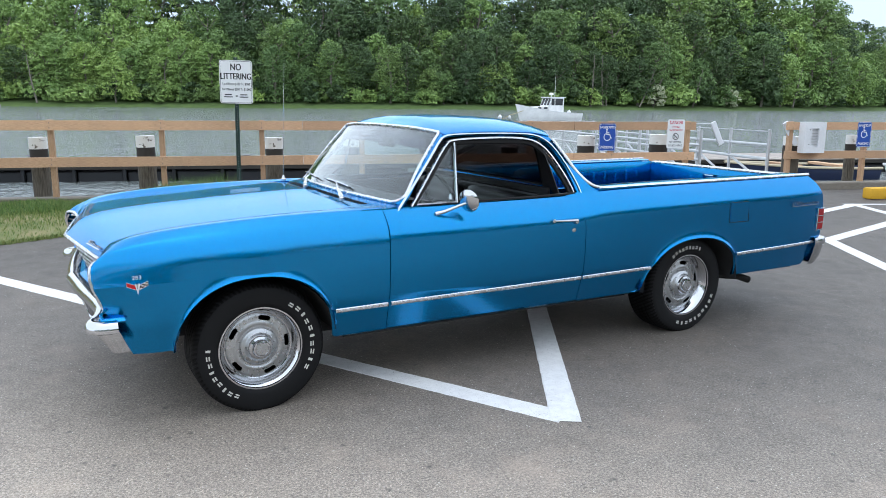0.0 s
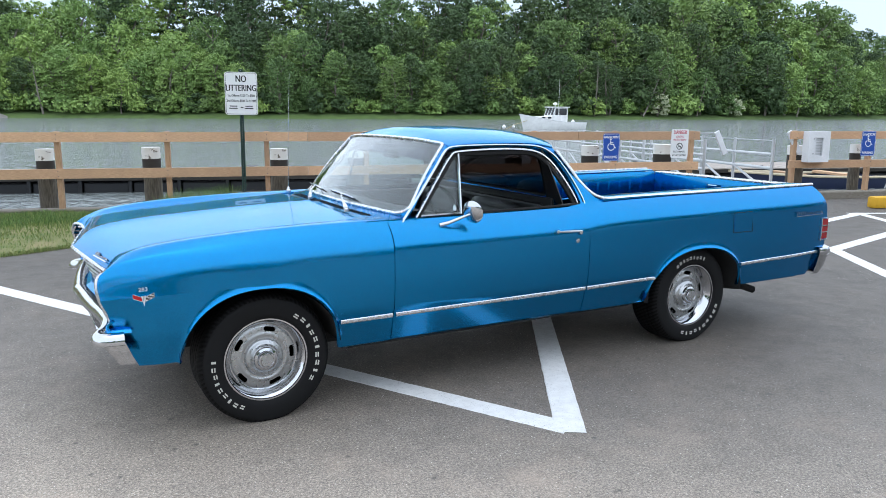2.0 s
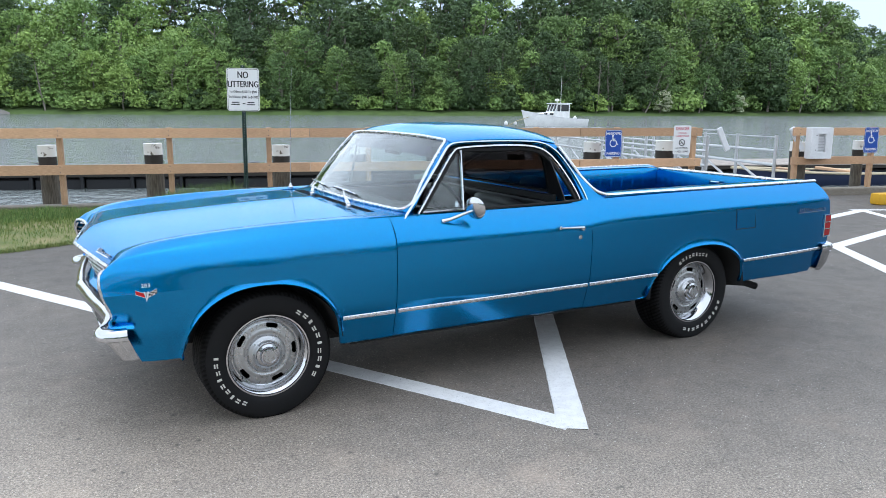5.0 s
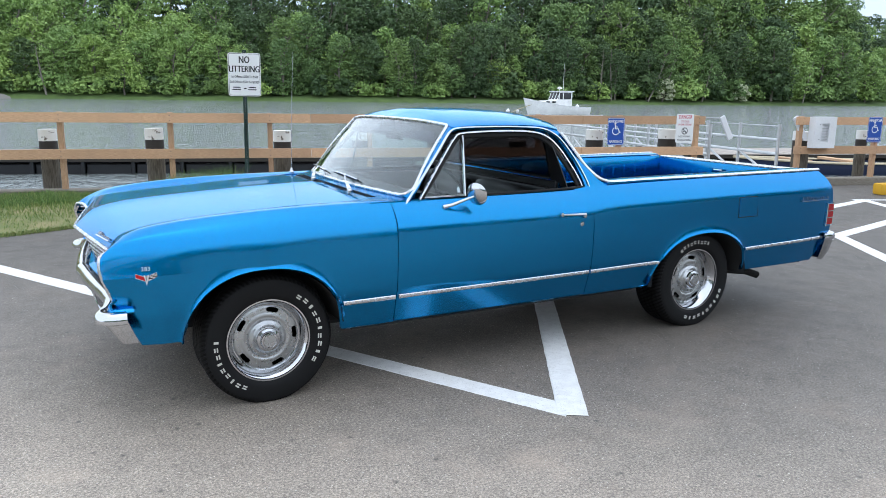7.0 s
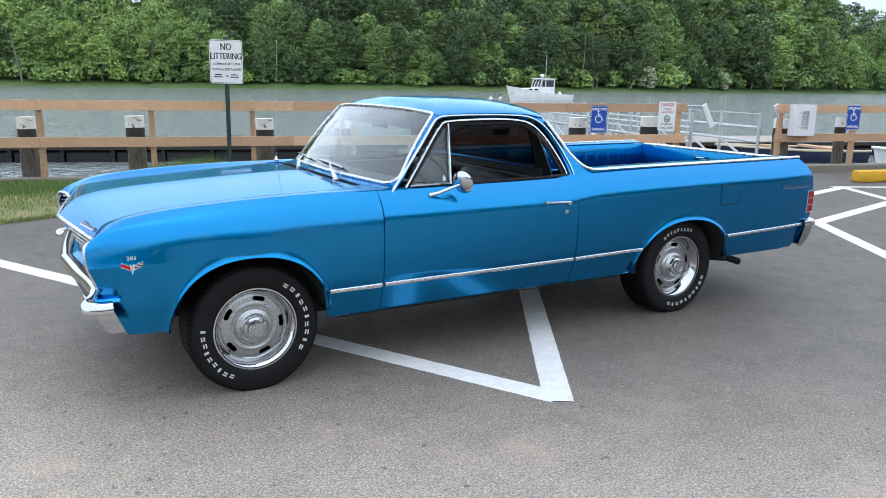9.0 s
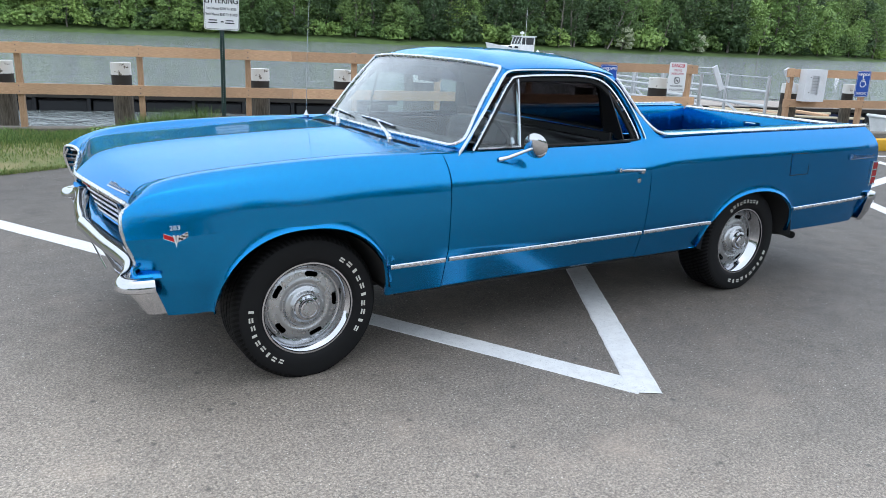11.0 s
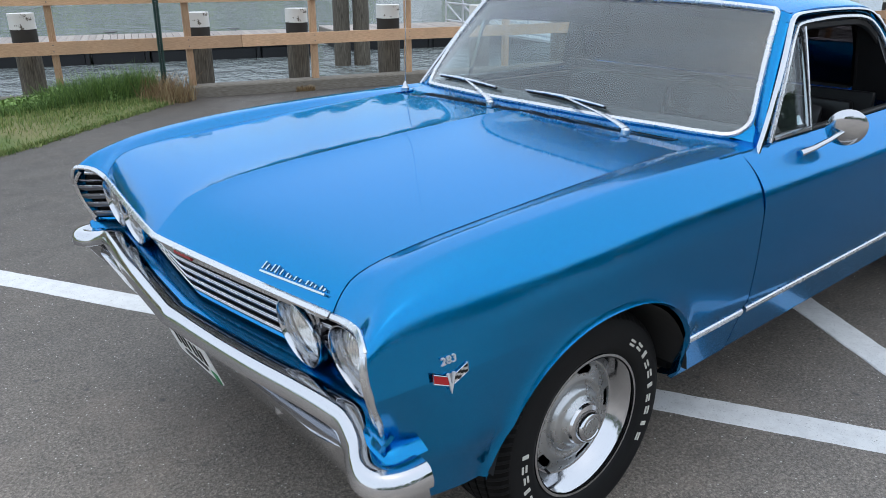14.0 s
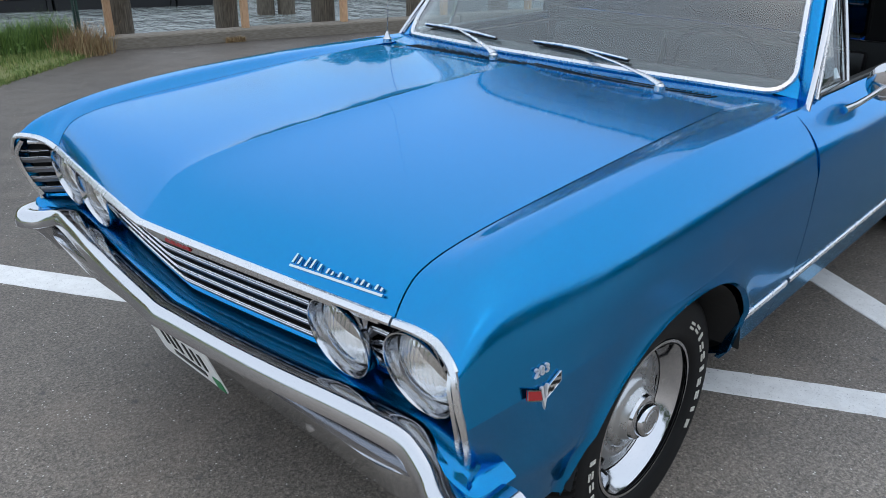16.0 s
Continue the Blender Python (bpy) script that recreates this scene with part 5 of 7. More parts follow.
lathe([(0, -0.14), (0.1, -0.12), (0.14, 0), (0.1, 0.12), (0, 0.14)], 16, bm, False, pose(2.92, 0, 0.33, 0, 90))
part("axles", bm, DARK, car)
part("exhaust_pipe", tube([(3.1, -0.55, 0.26), (3.6, -0.57, 0.26), (3.8, -0.6, 0.235), (3.9, -0.62, 0.2)], 0.027, 12, None), DARK, car, "dark steel exhaust tip")

# ---- windscreen, cowl, roof
ws_base_x = curve([(0, 0.705), (0.3, 0.722), (0.55, 0.758), (0.72, 0.798), (0.82, 0.855)])
ws_base_z = curve([(0, 1.006), (0.5, 1.0), (0.72, 0.993), (0.8, 0.99)])
ws_top_x = curve([(0, 1.074), (0.4, 1.09), (0.6, 1.108), (0.74, 1.128)])
ws_top_z = curve([(0, 1.387), (0.4, 1.382), (0.62, 1.37), (0.74, 1.359)])
WS_W0, WS_W1 = 0.797, 0.692


def ws_point(t, v, grow=0.0):
    """The windscreen: t across (-1..1), v from its foot (0) to its head (1)."""
    y0, y1 = (WS_W0 + grow) * t, (WS_W1 + grow) * t
    a = Vector((ws_base_x(abs(y0)), y0, ws_base_z(abs(y0))))
    b = Vector((ws_top_x(abs(y1)), y1, ws_top_z(abs(y1))))
    p = a + (b - a) * v
    n = Vector((-0.68, 0, 0.73))
    return p + n * (0.028 * math.sin(math.pi * v) * (1 - 0.5 * t * t))


def rounded_loop(r=0.13):
    """(t, v) round the edge of the screen with rounded corners."""
    out = []
    for st, sv, a0 in ((1, 1, 0), (-1, 1, 90), (-1, 0, 180), (1, 0, 270)):
        q = r * (0.35 if sv else 1.2)
        rx = q * 0.55
        ct, cv, r_ = st * (1 - rx), 1 - q if sv else q, q
        for k in range(8):
            a = radians(a0 + 90 * k / 7)
            out.append((ct + rx * math.cos(a), cv + r_ * math.sin(a)))
    full = []
    for p, q in zip(out, out[1:] + out[:1]):
        m = max(1, int(max(abs(p[0] - q[0]) * 10, abs(p[1] - q[1]) * 6)))
        full += [(p[0] + (q[0] - p[0]) * k / m, p[1] + (q[1] - p[1]) * k / m) for k in range(m)]
    return full


bm = grid(lambda t, v: ws_point(t, v), lin(-0.995, 0.995, 25), lin(0.01, 0.99, 12))
ws = part("windscreen", thicken(bm, 0.005, (-1, 0, 1)), SCREEN, car, "clear curved windscreen with a tinted top band")
ws.visible_shadow = False
SHADE = pane("purple_shade_band", (0.4, 0.34, 0.46), 0.0)
bm = grid(lambda t, v: ws_point(t, v) + Vector((0.012, 0, -0.012)), lin(-0.985, 0.985, 21), lin(0.74, 0.985, 4))
sb = part("shade_band", thicken(bm, 0.001, (-1, 0, 1)), SHADE, ws, "purple tinted shade band")
sb.visible_shadow = False
loop = rounded_loop()
loop.append(loop[0])
pts = [ws_point(t, v, 0.004) for t, v in loop]
nrm = []
for t, v in loop:
    nrm.append(Vector((-0.72, 0.12 * t, 0.68)))
for st in (-1, 1):
    # painted corner under the rounded foot of the moulding
    def corner(a, k):
        t, v = 1 - 0.0858 + 0.0858 * math.sin(a), 0.156 - 0.156 * math.cos(a)
        return ws_point(st * (t + (1.045 - t) * k), v + (-0.05 - v) * k) + Vector((-0.004, 0, 0.005))
    part("windscreen_corner", thicken(grid(corner, lin(0, math.pi / 2, 9), lin(0, 1, 4)), 0.004, (-1, 0, 1)), PAINT, car)
part("windscreen_trim", strip(pts, nrm, 0.02, 0.01), BRIGHT, car, "bright windscreen moulding")
bm = grid(lambda t, k: ws_point(0.93 * t, -0.01 + 0.05 * k) + Vector((0.002, 0, -0.012)), lin(-1, 1, 21), [0, 1])
part("windscreen_seal", bm, SEAL, car)


def cowl_point(y, t):
    x0 = hood_rear_x(y) + GAP if abs(y) < HOOD_W else hood_rear_x(HOOD_W) + GAP
    z0 = hood_z(hood_rear_x(min(abs(y), HOOD_W)), min(abs(y), HOOD_W)) - 0.001
    x1, z1 = ws_base_x(abs(y)) + 0.01, ws_base_z(abs(y)) - 0.004
    sag = -0.010 * math.sin(math.pi * t)
    return Vector((x0 + (x1 - x0) * t, y, z0 + (z1 - z0) * t + sag))


cowl = part("cowl_panel", thicken(grid(cowl_point, lin(-0.80, 0.80, 41), lin(0, 1, 7)), 0.012, (0, 0, 1)), PAINT, car, "blue cowl with a louvred air intake")
slot_mesh = finish(box(-0.031, 0.031, -0.0014, 0.0014, -0.006, 0.0008, 0.0003), "louvre", SEAL)
for k in range(66):
    y = -0.62 + 0.0189 * k
    p, q = cowl_point(y, 0.35), cowl_point(y, 0.65)
    pitch = math.degrees(math.atan2(q.z - p.z, q.x - p.x))
    part("louvre", slot_mesh, SEAL, cowl, at=pose(*((p + q) / 2), 0, -pitch, -32))

# roof skin
roof_side_z = curve([(1.02, 1.346), (1.15, 1.358), (1.4, 1.368), (1.7, 1.361), (1.85, 1.341), (1.98, 1.302)])
roof_mid = curve([(1.02, 1.394), (1.1, 1.42), (1.25, 1.443), (1.45, 1.45), (1.7, 1.441), (1.9, 1.418), (2.03, 1.388)])
roof_half = curve([(1.02, 0.732), (1.15, 0.732), (1.5, 0.728), (1.8, 0.708), (2.03, 0.68)])


def roof_point(u, t):
    y = t
    x0 = ws_top_x(abs(t) * 0.70) + 0.004
    x1 = 2.02 - 0.14 * abs(t) ** 2.6
    x = x0 + (x1 - x0) * u
    hw, zs, zm = roof_half(x), roof_side_z(x), roof_mid(x)
    z = zs + (zm - zs) * (1 - abs(t) ** 2.6) ** 0.85
    if u < 0.12:
        z = min(z, ws_top_z(abs(t) * hw) + 0.006 + u * 0.3)
    return Vector((x, hw * t * (1 if t < 0 else 0.972), z))


RT = [-1, -0.985, -0.96, -0.92, -0.86] + lin(-0.78, 0.78, 25) + [0.86, 0.92, 0.96, 0.985, 1]
part("roof", thicken(grid(roof_point, [0, 0.01, 0.03, 0.06, 0.1, 0.15] + lin(0.2, 1, 16), RT), 0.02, (0, 0, 1)), PAINT, car, "blue steel roof")
part("headliner", grid(lambda x, t: Vector((x, 0.66 * t, 1.335 - 0.02 * t * t)), lin(1.12, 1.93, 6), lin(-1, 1, 9)), VINYL, car, "black headliner")


def greenhouse(s):
    """Screen pillar, gutter, window frame and sail panel of one side."""
    inset, lean = (0.022, 0.06) if s > 0 else (0.0, 0.0)
    # painted screen pillar
    def pillar(v, t):
        a = ws_point(s * 1.0, v, 0.012)
        zb = 0.965 + 0.38 * v
        b = Vector((0.79 + (1.112 - 0.79) * v + lean * (1 - 0.7 * v), s * (0.858 - inset * v - 0.108 * v), zb))
        p = a + (b - a) * t
        p += Vector((-0.3, s * 0.8, 0.2)) * ((0.012 if s < 0 else 0.004) * math.sin(math.pi * t))
        return p
    part("screen_pillar", thicken(grid(pillar, lin(-0.06, 1.0, 16), lin(0, 1, 6)), 0.012, (-0.4, s, 0.3)), PAINT, car)
    # fillet between the pillar foot, cowl and fender
    def foot(u, t):
        a = cowl_point(s * 0.80, u)
        b = Vector((0.575 + 0.33 * u, s * (0.862), 0.979))
        p = a + (b - a) * t
        p.z = a.z + (b.z - a.z) * (t ** 0.7)
        return p
    part("cowl_corner", thicken(grid(foot, lin(0, 1, 8), lin(0, 1, 6)), 0.01, (0, 0, 1)), PAINT, car)
    # sail panel behind the door glass
    def sail(v, t):
        z = 0.99 + (1.352 - 0.99) * v
        front = np.interp(z, (0.98, 1.1, 1.2, 1.28, 1.33, 1.36), (2.0, 1.955, 1.905, 1.85, 1.78, 1.70))
        rear = np.interp(z, (0.98, 1.0, 1.03, 1.06, 1.12, 1.2, 1.28, 1.33, 1.36), (2.33, 2.24, 2.13, 2.085, 2.03, 1.972, 1.918, 1.88, 1.83))
        x = front + (rear - front) * t
        y = np.interp(z, (0.98, 1.05, 1.15, 1.25, 1.32, 1.36), (0.858, 0.838, 0.805, 0.766, 0.733, 0.708))
        return Vector((x, s * (y - 0.03 * t * step(z, 1.02, 1.2)), z))
    part("sail_panel", thicken(grid(sail, lin(-0.02, 1.0, 26), lin(0, 1, 10)), 0.03, (0, s, 0.1)), PAINT, car, "blue sail panel sloping to the bed")
    # bright gutter along the pillar, over the door and down the sail
    gut = [(0.77, 0.866, 0.953), (0.853, 0.845, 1.05), (0.94, 0.817, 1.15), (1.022, 0.787, 1.245), (1.08, 0.763, 1.312), (1.12, 0.75, 1.343), (1.2, 0.738, 1.353), (1.4, 0.732, 1.356), (1.6, 0.732, 1.353), (1.74, 0.732, 1.342), (1.82, 0.742, 1.31), (1.88, 0.762, 1.255), (1.95, 0.798, 1.15), (2.0, 0.832, 1.05), (2.022, 0.852, 0.985)]
    gut = resample([Vector((x + lean * (1 - 0.7 * step(z, 0.95, 1.34)) * (1 - step(x, 1.1, 1.3)), s * (y - inset * step(z, 0.96, 1.3)), z)) for x, y, z in gut], 40)
    part("drip_moulding", strip(gut, [(0, s, 0.25)], 0.011, 0.012), CHROME, car, "bright drip moulding")
    ledge = [p + Vector((0.004, -s * 0.012, -0.002)) for p in gut[12:30]]
    part("roof_gutter", tube(ledge, 0.011, 8), PAINT, car)
    # door window frame: wider bright frame inside the gutter
    frm = [(0.862, 0.856, 0.978), (0.935, 0.83, 1.068), (1.015, 0.80, 1.168), (1.085, 0.772, 1.252), (1.13, 0.756, 1.298), (1.18, 0.748, 1.322), (1.4, 0.748, 1.331), (1.58, 0.748, 1.329), (1.7, 0.748, 1.316), (1.775, 0.756, 1.285), (1.84, 0.776, 1.222), (1.91, 0.806, 1.12), (1.96, 0.83, 1.03), (1.975, 0.84, 0.985)]
    frm = resample([Vector((x, s * y, z)) for x, y, z in frm], 44)
    part("window_frame", strip(frm, [(0, s, 0.25)], 0.014, 0.012), BRIGHT, DOORS[s], "bright door window frame")
    inner = [p + Vector((0, -s * 0.012, 0)) + (Vector((1.45, p.y, 1.1)) - p).normalized() * 0.022 for p in frm]
    part("frame_seal", strip(inner, [(0, s, 0)], 0.026, 0.012), SEAL, DOORS[s])
    # vent window: bar, glass, sill bar
    bar = [Vector((1.147, s * 0.846, 0.982)), Vector((1.158, s * 0.814, 1.1)), Vector((1.176, s * 0.756, 1.31))]
    part("vent_bar", strip(bar, [(0, s, 0.2)], 0.011, 0.016), CHROME, DOORS[s], "chrome vent window bar")
    low = [Vector((0.895, s * 0.848, 0.987)), Vector((1.147, s * 0.848, 0.989))]
    part("vent_sill", strip(low, [(0, s, 0.2)], 0.014, 0.012), CHROME, DOORS[s])
    bm = bmesh.new()
    quad = [(0.89, 0.838, 0.992), (1.146, 0.838, 0.992), (1.174, 0.752, 1.3), (1.11, 0.762, 1.262)]
    bm.faces.new([bm.verts.new((x, s * y, z)) for x, y, z in quad])
    bmesh.ops.subdivide_edges(bm, edges=bm.edges[:], cuts=2, use_grid_fill=True)
    g = part("vent_glass", thicken(bm, 0.004, (0, s, 0.2)), TINT, DOORS[s], "clear vent window")
    g.visible_shadow = False
    part("vent_latch", tube([(1.125, s * 0.825, 1.0), (1.125, s * 0.815, 1.03)], [0.012, 0.006], 8), CHROME, DOORS[s])


def resample(pts, n):
    """A smooth line of n points through the given ones."""
    out, m = [], len(pts) - 1
    for k in range(n):
        t = m * k / (n - 1)
        i = min(int(t), m - 1)
        f = t - i
        p0, p1, p2, p3 = pts[max(i - 1, 0)], pts[i], pts[i + 1], pts[min(i + 2, m)]
        out.append(0.5 * ((2 * p1) + (p2 - p0) * f + (2 * p0 - 5 * p1 + 4 * p2 - p3) * f * f + (3 * p1 - p0 - 3 * p2 + p3) * f ** 3))
    return out


both(greenhouse)

# rear glass and its frame, back panel of the cab
def rear_wall(y, z):
    return Vector((1.86 - 0.09 * (z - 1.0) / 0.35 + 0.02 * (1 - (y / 0.7) ** 2), y, z))


bm = grid(rear_wall, lin(-0.69, 0.69, 13), lin(1.045, 1.325, 6))
rg = part("rear_glass", thicken(bm, 0.004, (1, 0, 0)), TINT_DARK, car, "dark tinted rear window")
rg.visible_shadow = False
pts = [rear_wall(y, z) for y, z in [(v, 1.04) for v in lin(-0.67, 0.67, 9)] + [(0.69, 1.06), (0.69, 1.2), (0.67, 1.325)] + [(v, 1.335) for v in lin(0.64, -0.64, 9)] + [(-0.67, 1.325), (-0.69, 1.2), (-0.69, 1.06), (-0.67, 1.04)]]
part("rear_glass_trim", strip(pts, [(1, 0, 0)], 0.02, 0.01), SEAL, rg)
for s in (-1, 1):
    bm = grid(lambda z, t: rear_wall(s * (0.685 + (float(np.interp(z, (0.98, 1.05, 1.15, 1.25, 1.32, 1.36), (0.862, 0.842, 0.807, 0.766, 0.733, 0.71))) - 0.685) * t), z), lin(1.0, 1.34, 8), [0, 0.5, 1])
    part("rear_corner_trim", thicken(bm, 0.006, (-1, 0, 0)), VINYL, car, "black trim beside the rear window")
bm = box(1.84, 1.87, -0.78, 0.78, 0.42, 1.015, 0.005)
part("cab_back", bm, PAINT, car, "blue rear wall of the cab")
part("cab_back_trim", box(1.815, 1.838, -0.79, 0.79, 0.42, 1.03, 0.005), VINYL, car, "black inner rear wall")

# ---- bed
def bed_wall(s):
    bm = grid(lambda x, z: Vector((x, s * (0.70 + 0.012 * (z > 0.99)), z)), lin(1.88, 4.1, 12), [0.52, 0.55, 0.9, 0.985, 1.014])
    part("bed_wall", thicken(bm, 0.01, (0, -s, 0)), PAINT, car, "blue inner bed side with pressed ribs")
    rib = finish(box(-0.012, 0.012, -0.006, 0.006, -0.15, 0.12, 0.005, seg=2), "pressed_rib", PAINT)
    for k in range(14):
        part("pressed_rib", rib, PAINT, car, at=pose(2.3 + 0.125 * k, s * 0.697, 0.82))
    rail = [(x, s * 0.79, z) for x, z in [(2.15, 1.008), (2.29, 1.012)] + [(v, top_z(v) + 0.001) for v in lin(2.4, 4.08, 12)]]
    part("bed_cap", strip(rail, [(0, 0, 1)], 0.168, 0.012), PAINT, car, "blue bed rail")
    tr = resample([Vector((x, s * y, z)) for x, y, z in [(1.895, 0.712, 1.315), (1.972, 0.758, 1.205), (2.03, 0.79, 1.12), (2.09, 0.826, 1.056), (2.14, 0.846, 1.028), (2.22, 0.857, 1.016), (2.5, 0.86, 1.018), (3.0, 0.862, 1.021), (3.6, 0.864, 1.024), (4.15, 0.864, 1.026)]], 44)
    part("bed_moulding", strip(tr, [(0, 0.25 * s, 1)], 0.025, 0.010), BRIGHT, car, "bright bed rail moulding")


both(bed_wall)
part("bed_floor", grid(lambda x, y: Vector((x, y, 0.53 + 0.008 * (abs((y * 9) % 1 - 0.5) > 0.25))), lin(1.88, 4.12, 4), lin(-0.7, 0.7, 60)), PAINT, car, "blue corrugated bed floor")

tg = part("tailgate", box(4.09, 4.2, -0.70, 0.70, 0.5, 1.005, 0.02, seg=2), PAINT, car, "closed blue tailgate")
rib = finish(box(-0.006, 0.006, -0.012, 0.012, -0.14, 0.1, 0.005, seg=2), "pressed_rib", PAINT)
for k in range(6):
    for sgn in (-1, 1):
        part("pressed_rib", rib, PAINT, tg, at=pose(4.086, sgn * (0.2 + 0.085 * k), 0.83))
part("latch_recess", box(4.084, 4.1, -0.08, 0.08, 0.915, 0.965, 0.008), PAINT, tg)
part("latch_handle", tube([(4.08, -0.045, 0.945), (4.078, 0.045, 0.945)], 0.009, 8), CHROME, tg, "chrome latch handle")
part("tailgate_moulding", strip([(4.145, y, 1.005) for y in lin(-0.69, 0.69, 9)], [(0, 0, 1)], 0.11, 0.014), BRIGHT, tg, "bright tailgate cap")
bm = grid(lambda y, z: Vector((tail_x(z) - 0.03, y, z)), lin(-0.86, 0.86, 9), lin(0.36, 0.98, 12))
part("tail_panel", thicken(bm, 0.01, (1, 0, 0)), PAINT, car)

# tail lamps wrap the rear corners
for s in (-1, 1):
    bm = grid(lambda t, z: Vector((tail_x(z) + 0.006 - (0.085 * t if t > 0 else 0), s * (side_w(4.26, z) + 0.006 - (0.0 if t > 0 else 0.1 * -t)), z)), [-1, -0.5, 0, 0.35, 0.7, 1], lin(0.622, 0.772, 8))
    lamp = part("tail_light", thicken(bm, 0.02, (1, s, 0)), RED_LENS, car, "red wrap-round tail light")
    for z in (0.615, 0.672, 0.722, 0.779):
        pts = [Vector((tail_x(z) + 0.008 - (0.085 * t if t > 0 else 0), s * (side_w(4.26, z) + 0.008 - (0.0 if t > 0 else 0.1 * -t)), z)) for t in (-1, -0.5, 0, 0.5, 1)]
        part("lamp_trim", strip(pts, [(0.5, s, 0)], 0.006, 0.004), CHROME, lamp)
    pts = [Vector((tail_x(z) - 0.083, s * (side_w(4.2, z) + 0.008), z)) for z in lin(0.61, 0.785, 6)]
    part("lamp_trim", strip(pts, [(0, s, 0)], 0.008, 0.006), CHROME, lamp)

# ---- bumpers
def bumper_bar(path, prof, name, label):
    """Sweeps a profile of (outward, height) points along a plan path."""
    bm = bmesh.new()
    rings = []
    for i, (x, y, dz) in enumerate(path):
        a, b = path[max(i - 1, 0)], path[min(i + 1, len(path) - 1)]
        way = Vector((b[0] - a[0], b[1] - a[1], 0)).normalized()
        out = Vector((-way.y, way.x, 0))
        ring = []
        for o, z, g in prof:
            p = Vector((x, y, z + dz * g)) + out * o
            if x < 0 and z < 0.556:
                # straight apron under the blade; at the ends a raked wing
                k, end = (0.56 - z) / 0.17, step(abs(y), 0.72, 0.88)
                wing = Vector((x + 0.05 * k, y, z + dz * g + 0.018 * k)) - out * 0.04 * k
                apron = Vector((p.x + (-0.7415 + 0.54 * (0.556 - z) - p.x) * step(0.556 - z, 0.0145, 0.022), p.y, p.z))
                p = apron + (wing - apron) * end
            ring.append(bm.verts.new(p))
        rings.append(ring)
    n = len(prof)
    for a, b in zip(rings, rings[1:]):
        for k in range(n - 1):
            bm.faces.new((a[k], b[k], b[k + 1], a[k + 1]))
    thicken(bm, 0.005, (0, 0, 1))
    return part(name, bm, CHROME, car, label, angle=35)


half = [(-0.64, 0.985, -0.03), (-0.69, 0.982, -0.03), (-0.725, 0.965, -0.03), (-0.742, 0.93, -0.03), (-0.728, 0.885, -0.027), (-0.705, 0.845, -0.018), (-0.690, 0.80, -0.005), (-0.684, 0.76, 0.004), (-0.690, 0.70, 0.008), (-0.705, 0.58, 0.008), (-0.722, 0.46, 0.006), (-0.738, 0.32, 0.004), (-0.75, 0.18, 0.002), (-0.7595, 0.05, 0.0), (-0.764, 0.0, 0.0)]
path = [(x, y, d) for x, y, d in half] + [(x, -y, d) for x, y, d in half[-2::-1]]
path = [tuple(v) for v in resample([Vector(p) for p in path], 90)]
prof = [(-0.045, 0.588, 1), (-0.03, 0.598, 1), (-0.012, 0.6035, 1), (0.006, 0.603, 1), (0.0155, 0.598, 1), (0.0205, 0.59, 1), (0.026, 0.575, 1), (0.0255, 0.564, 1), (0.014, 0.556, 0.9), (-0.006, 0.552, 0.8), (-0.04, 0.549, 0.6), (-0.062, 0.5425, 0.5), (-0.062, 0.5365, 0.5), (-0.05, 0.533, 0.4), (-0.057, 0.525, 0.4), (-0.069, 0.48, 0.2), (-0.083, 0.43, 0), (-0.093, 0.412, 0), (-0.105, 0.406, 0)]
bump = bumper_bar(path[::-1], prof, "front_bumper", "chrome front bumper with wing ends")
for y in (-0.49, 0.49, -0.922, 0.922):
    x, z = (-0.7, 0.478) if abs(y) < 0.6 else (-0.674, 0.468)
    part("bumper_bolt", lathe([(0.014, 0), (0.012, 0.006), (0, 0.008)], 14, None, False, pose(x, y, z, 0, -78, 0)), CHROME, bump)
rear = [(4.19, 0.94, 0), (4.22, 0.95, 0), (4.27, 0.945, 0), (4.31, 0.92, 0), (4.335, 0.86, 0), (4.345, 0.6, 0), (4.35, 0.0, 0)]
rpath = rear + [(x, -y, d) for x, y, d in rear[-2::-1]]
rpath = [tuple(v) for v in resample([Vector(p) for p in rpath], 50)]
rprof = [(-0.04, 0.545, 1), (-0.01, 0.56, 1), (0.012, 0.553, 1), (0.02, 0.53, 1), (0.012, 0.5, 1), (0.0, 0.475, 1), (-0.012, 0.42, 1), (-0.045, 0.355, 1), (-0.06, 0.35, 1)]
bumper_bar(rpath, rprof, "rear_bumper", "chrome wrap-round rear bumper")

# ---- nose: bright lip, grille, lamps, valance
def face_x(y, z):
    """The leaning front face, behind the lip."""
    y = abs(y)
    lip = hood_front_x(y) if y < 0.69 else np.interp(y, (0.69, 0.72, 0.80, 0.86, 0.92, 0.945), (hood_front_x(0.69), -0.674, -0.678, -0.69, -0.72, -0.735))
    edge = float(np.interp(z, (0.61, 0.66, 0.72, 0.76, 0.79, 0.815), (-0.693, -0.71, -0.727, -0.735, -0.732, -0.72))) + 0.005
    w = step(y, 0.845, 0.92)
    return w * edge + (1 - w) * (float(lip) + 0.018 + float(np.interp(y, (0, 0.6, 0.8, 0.95), (0.40, 0.38, 0.28, 0.25))) * (0.815 - z))


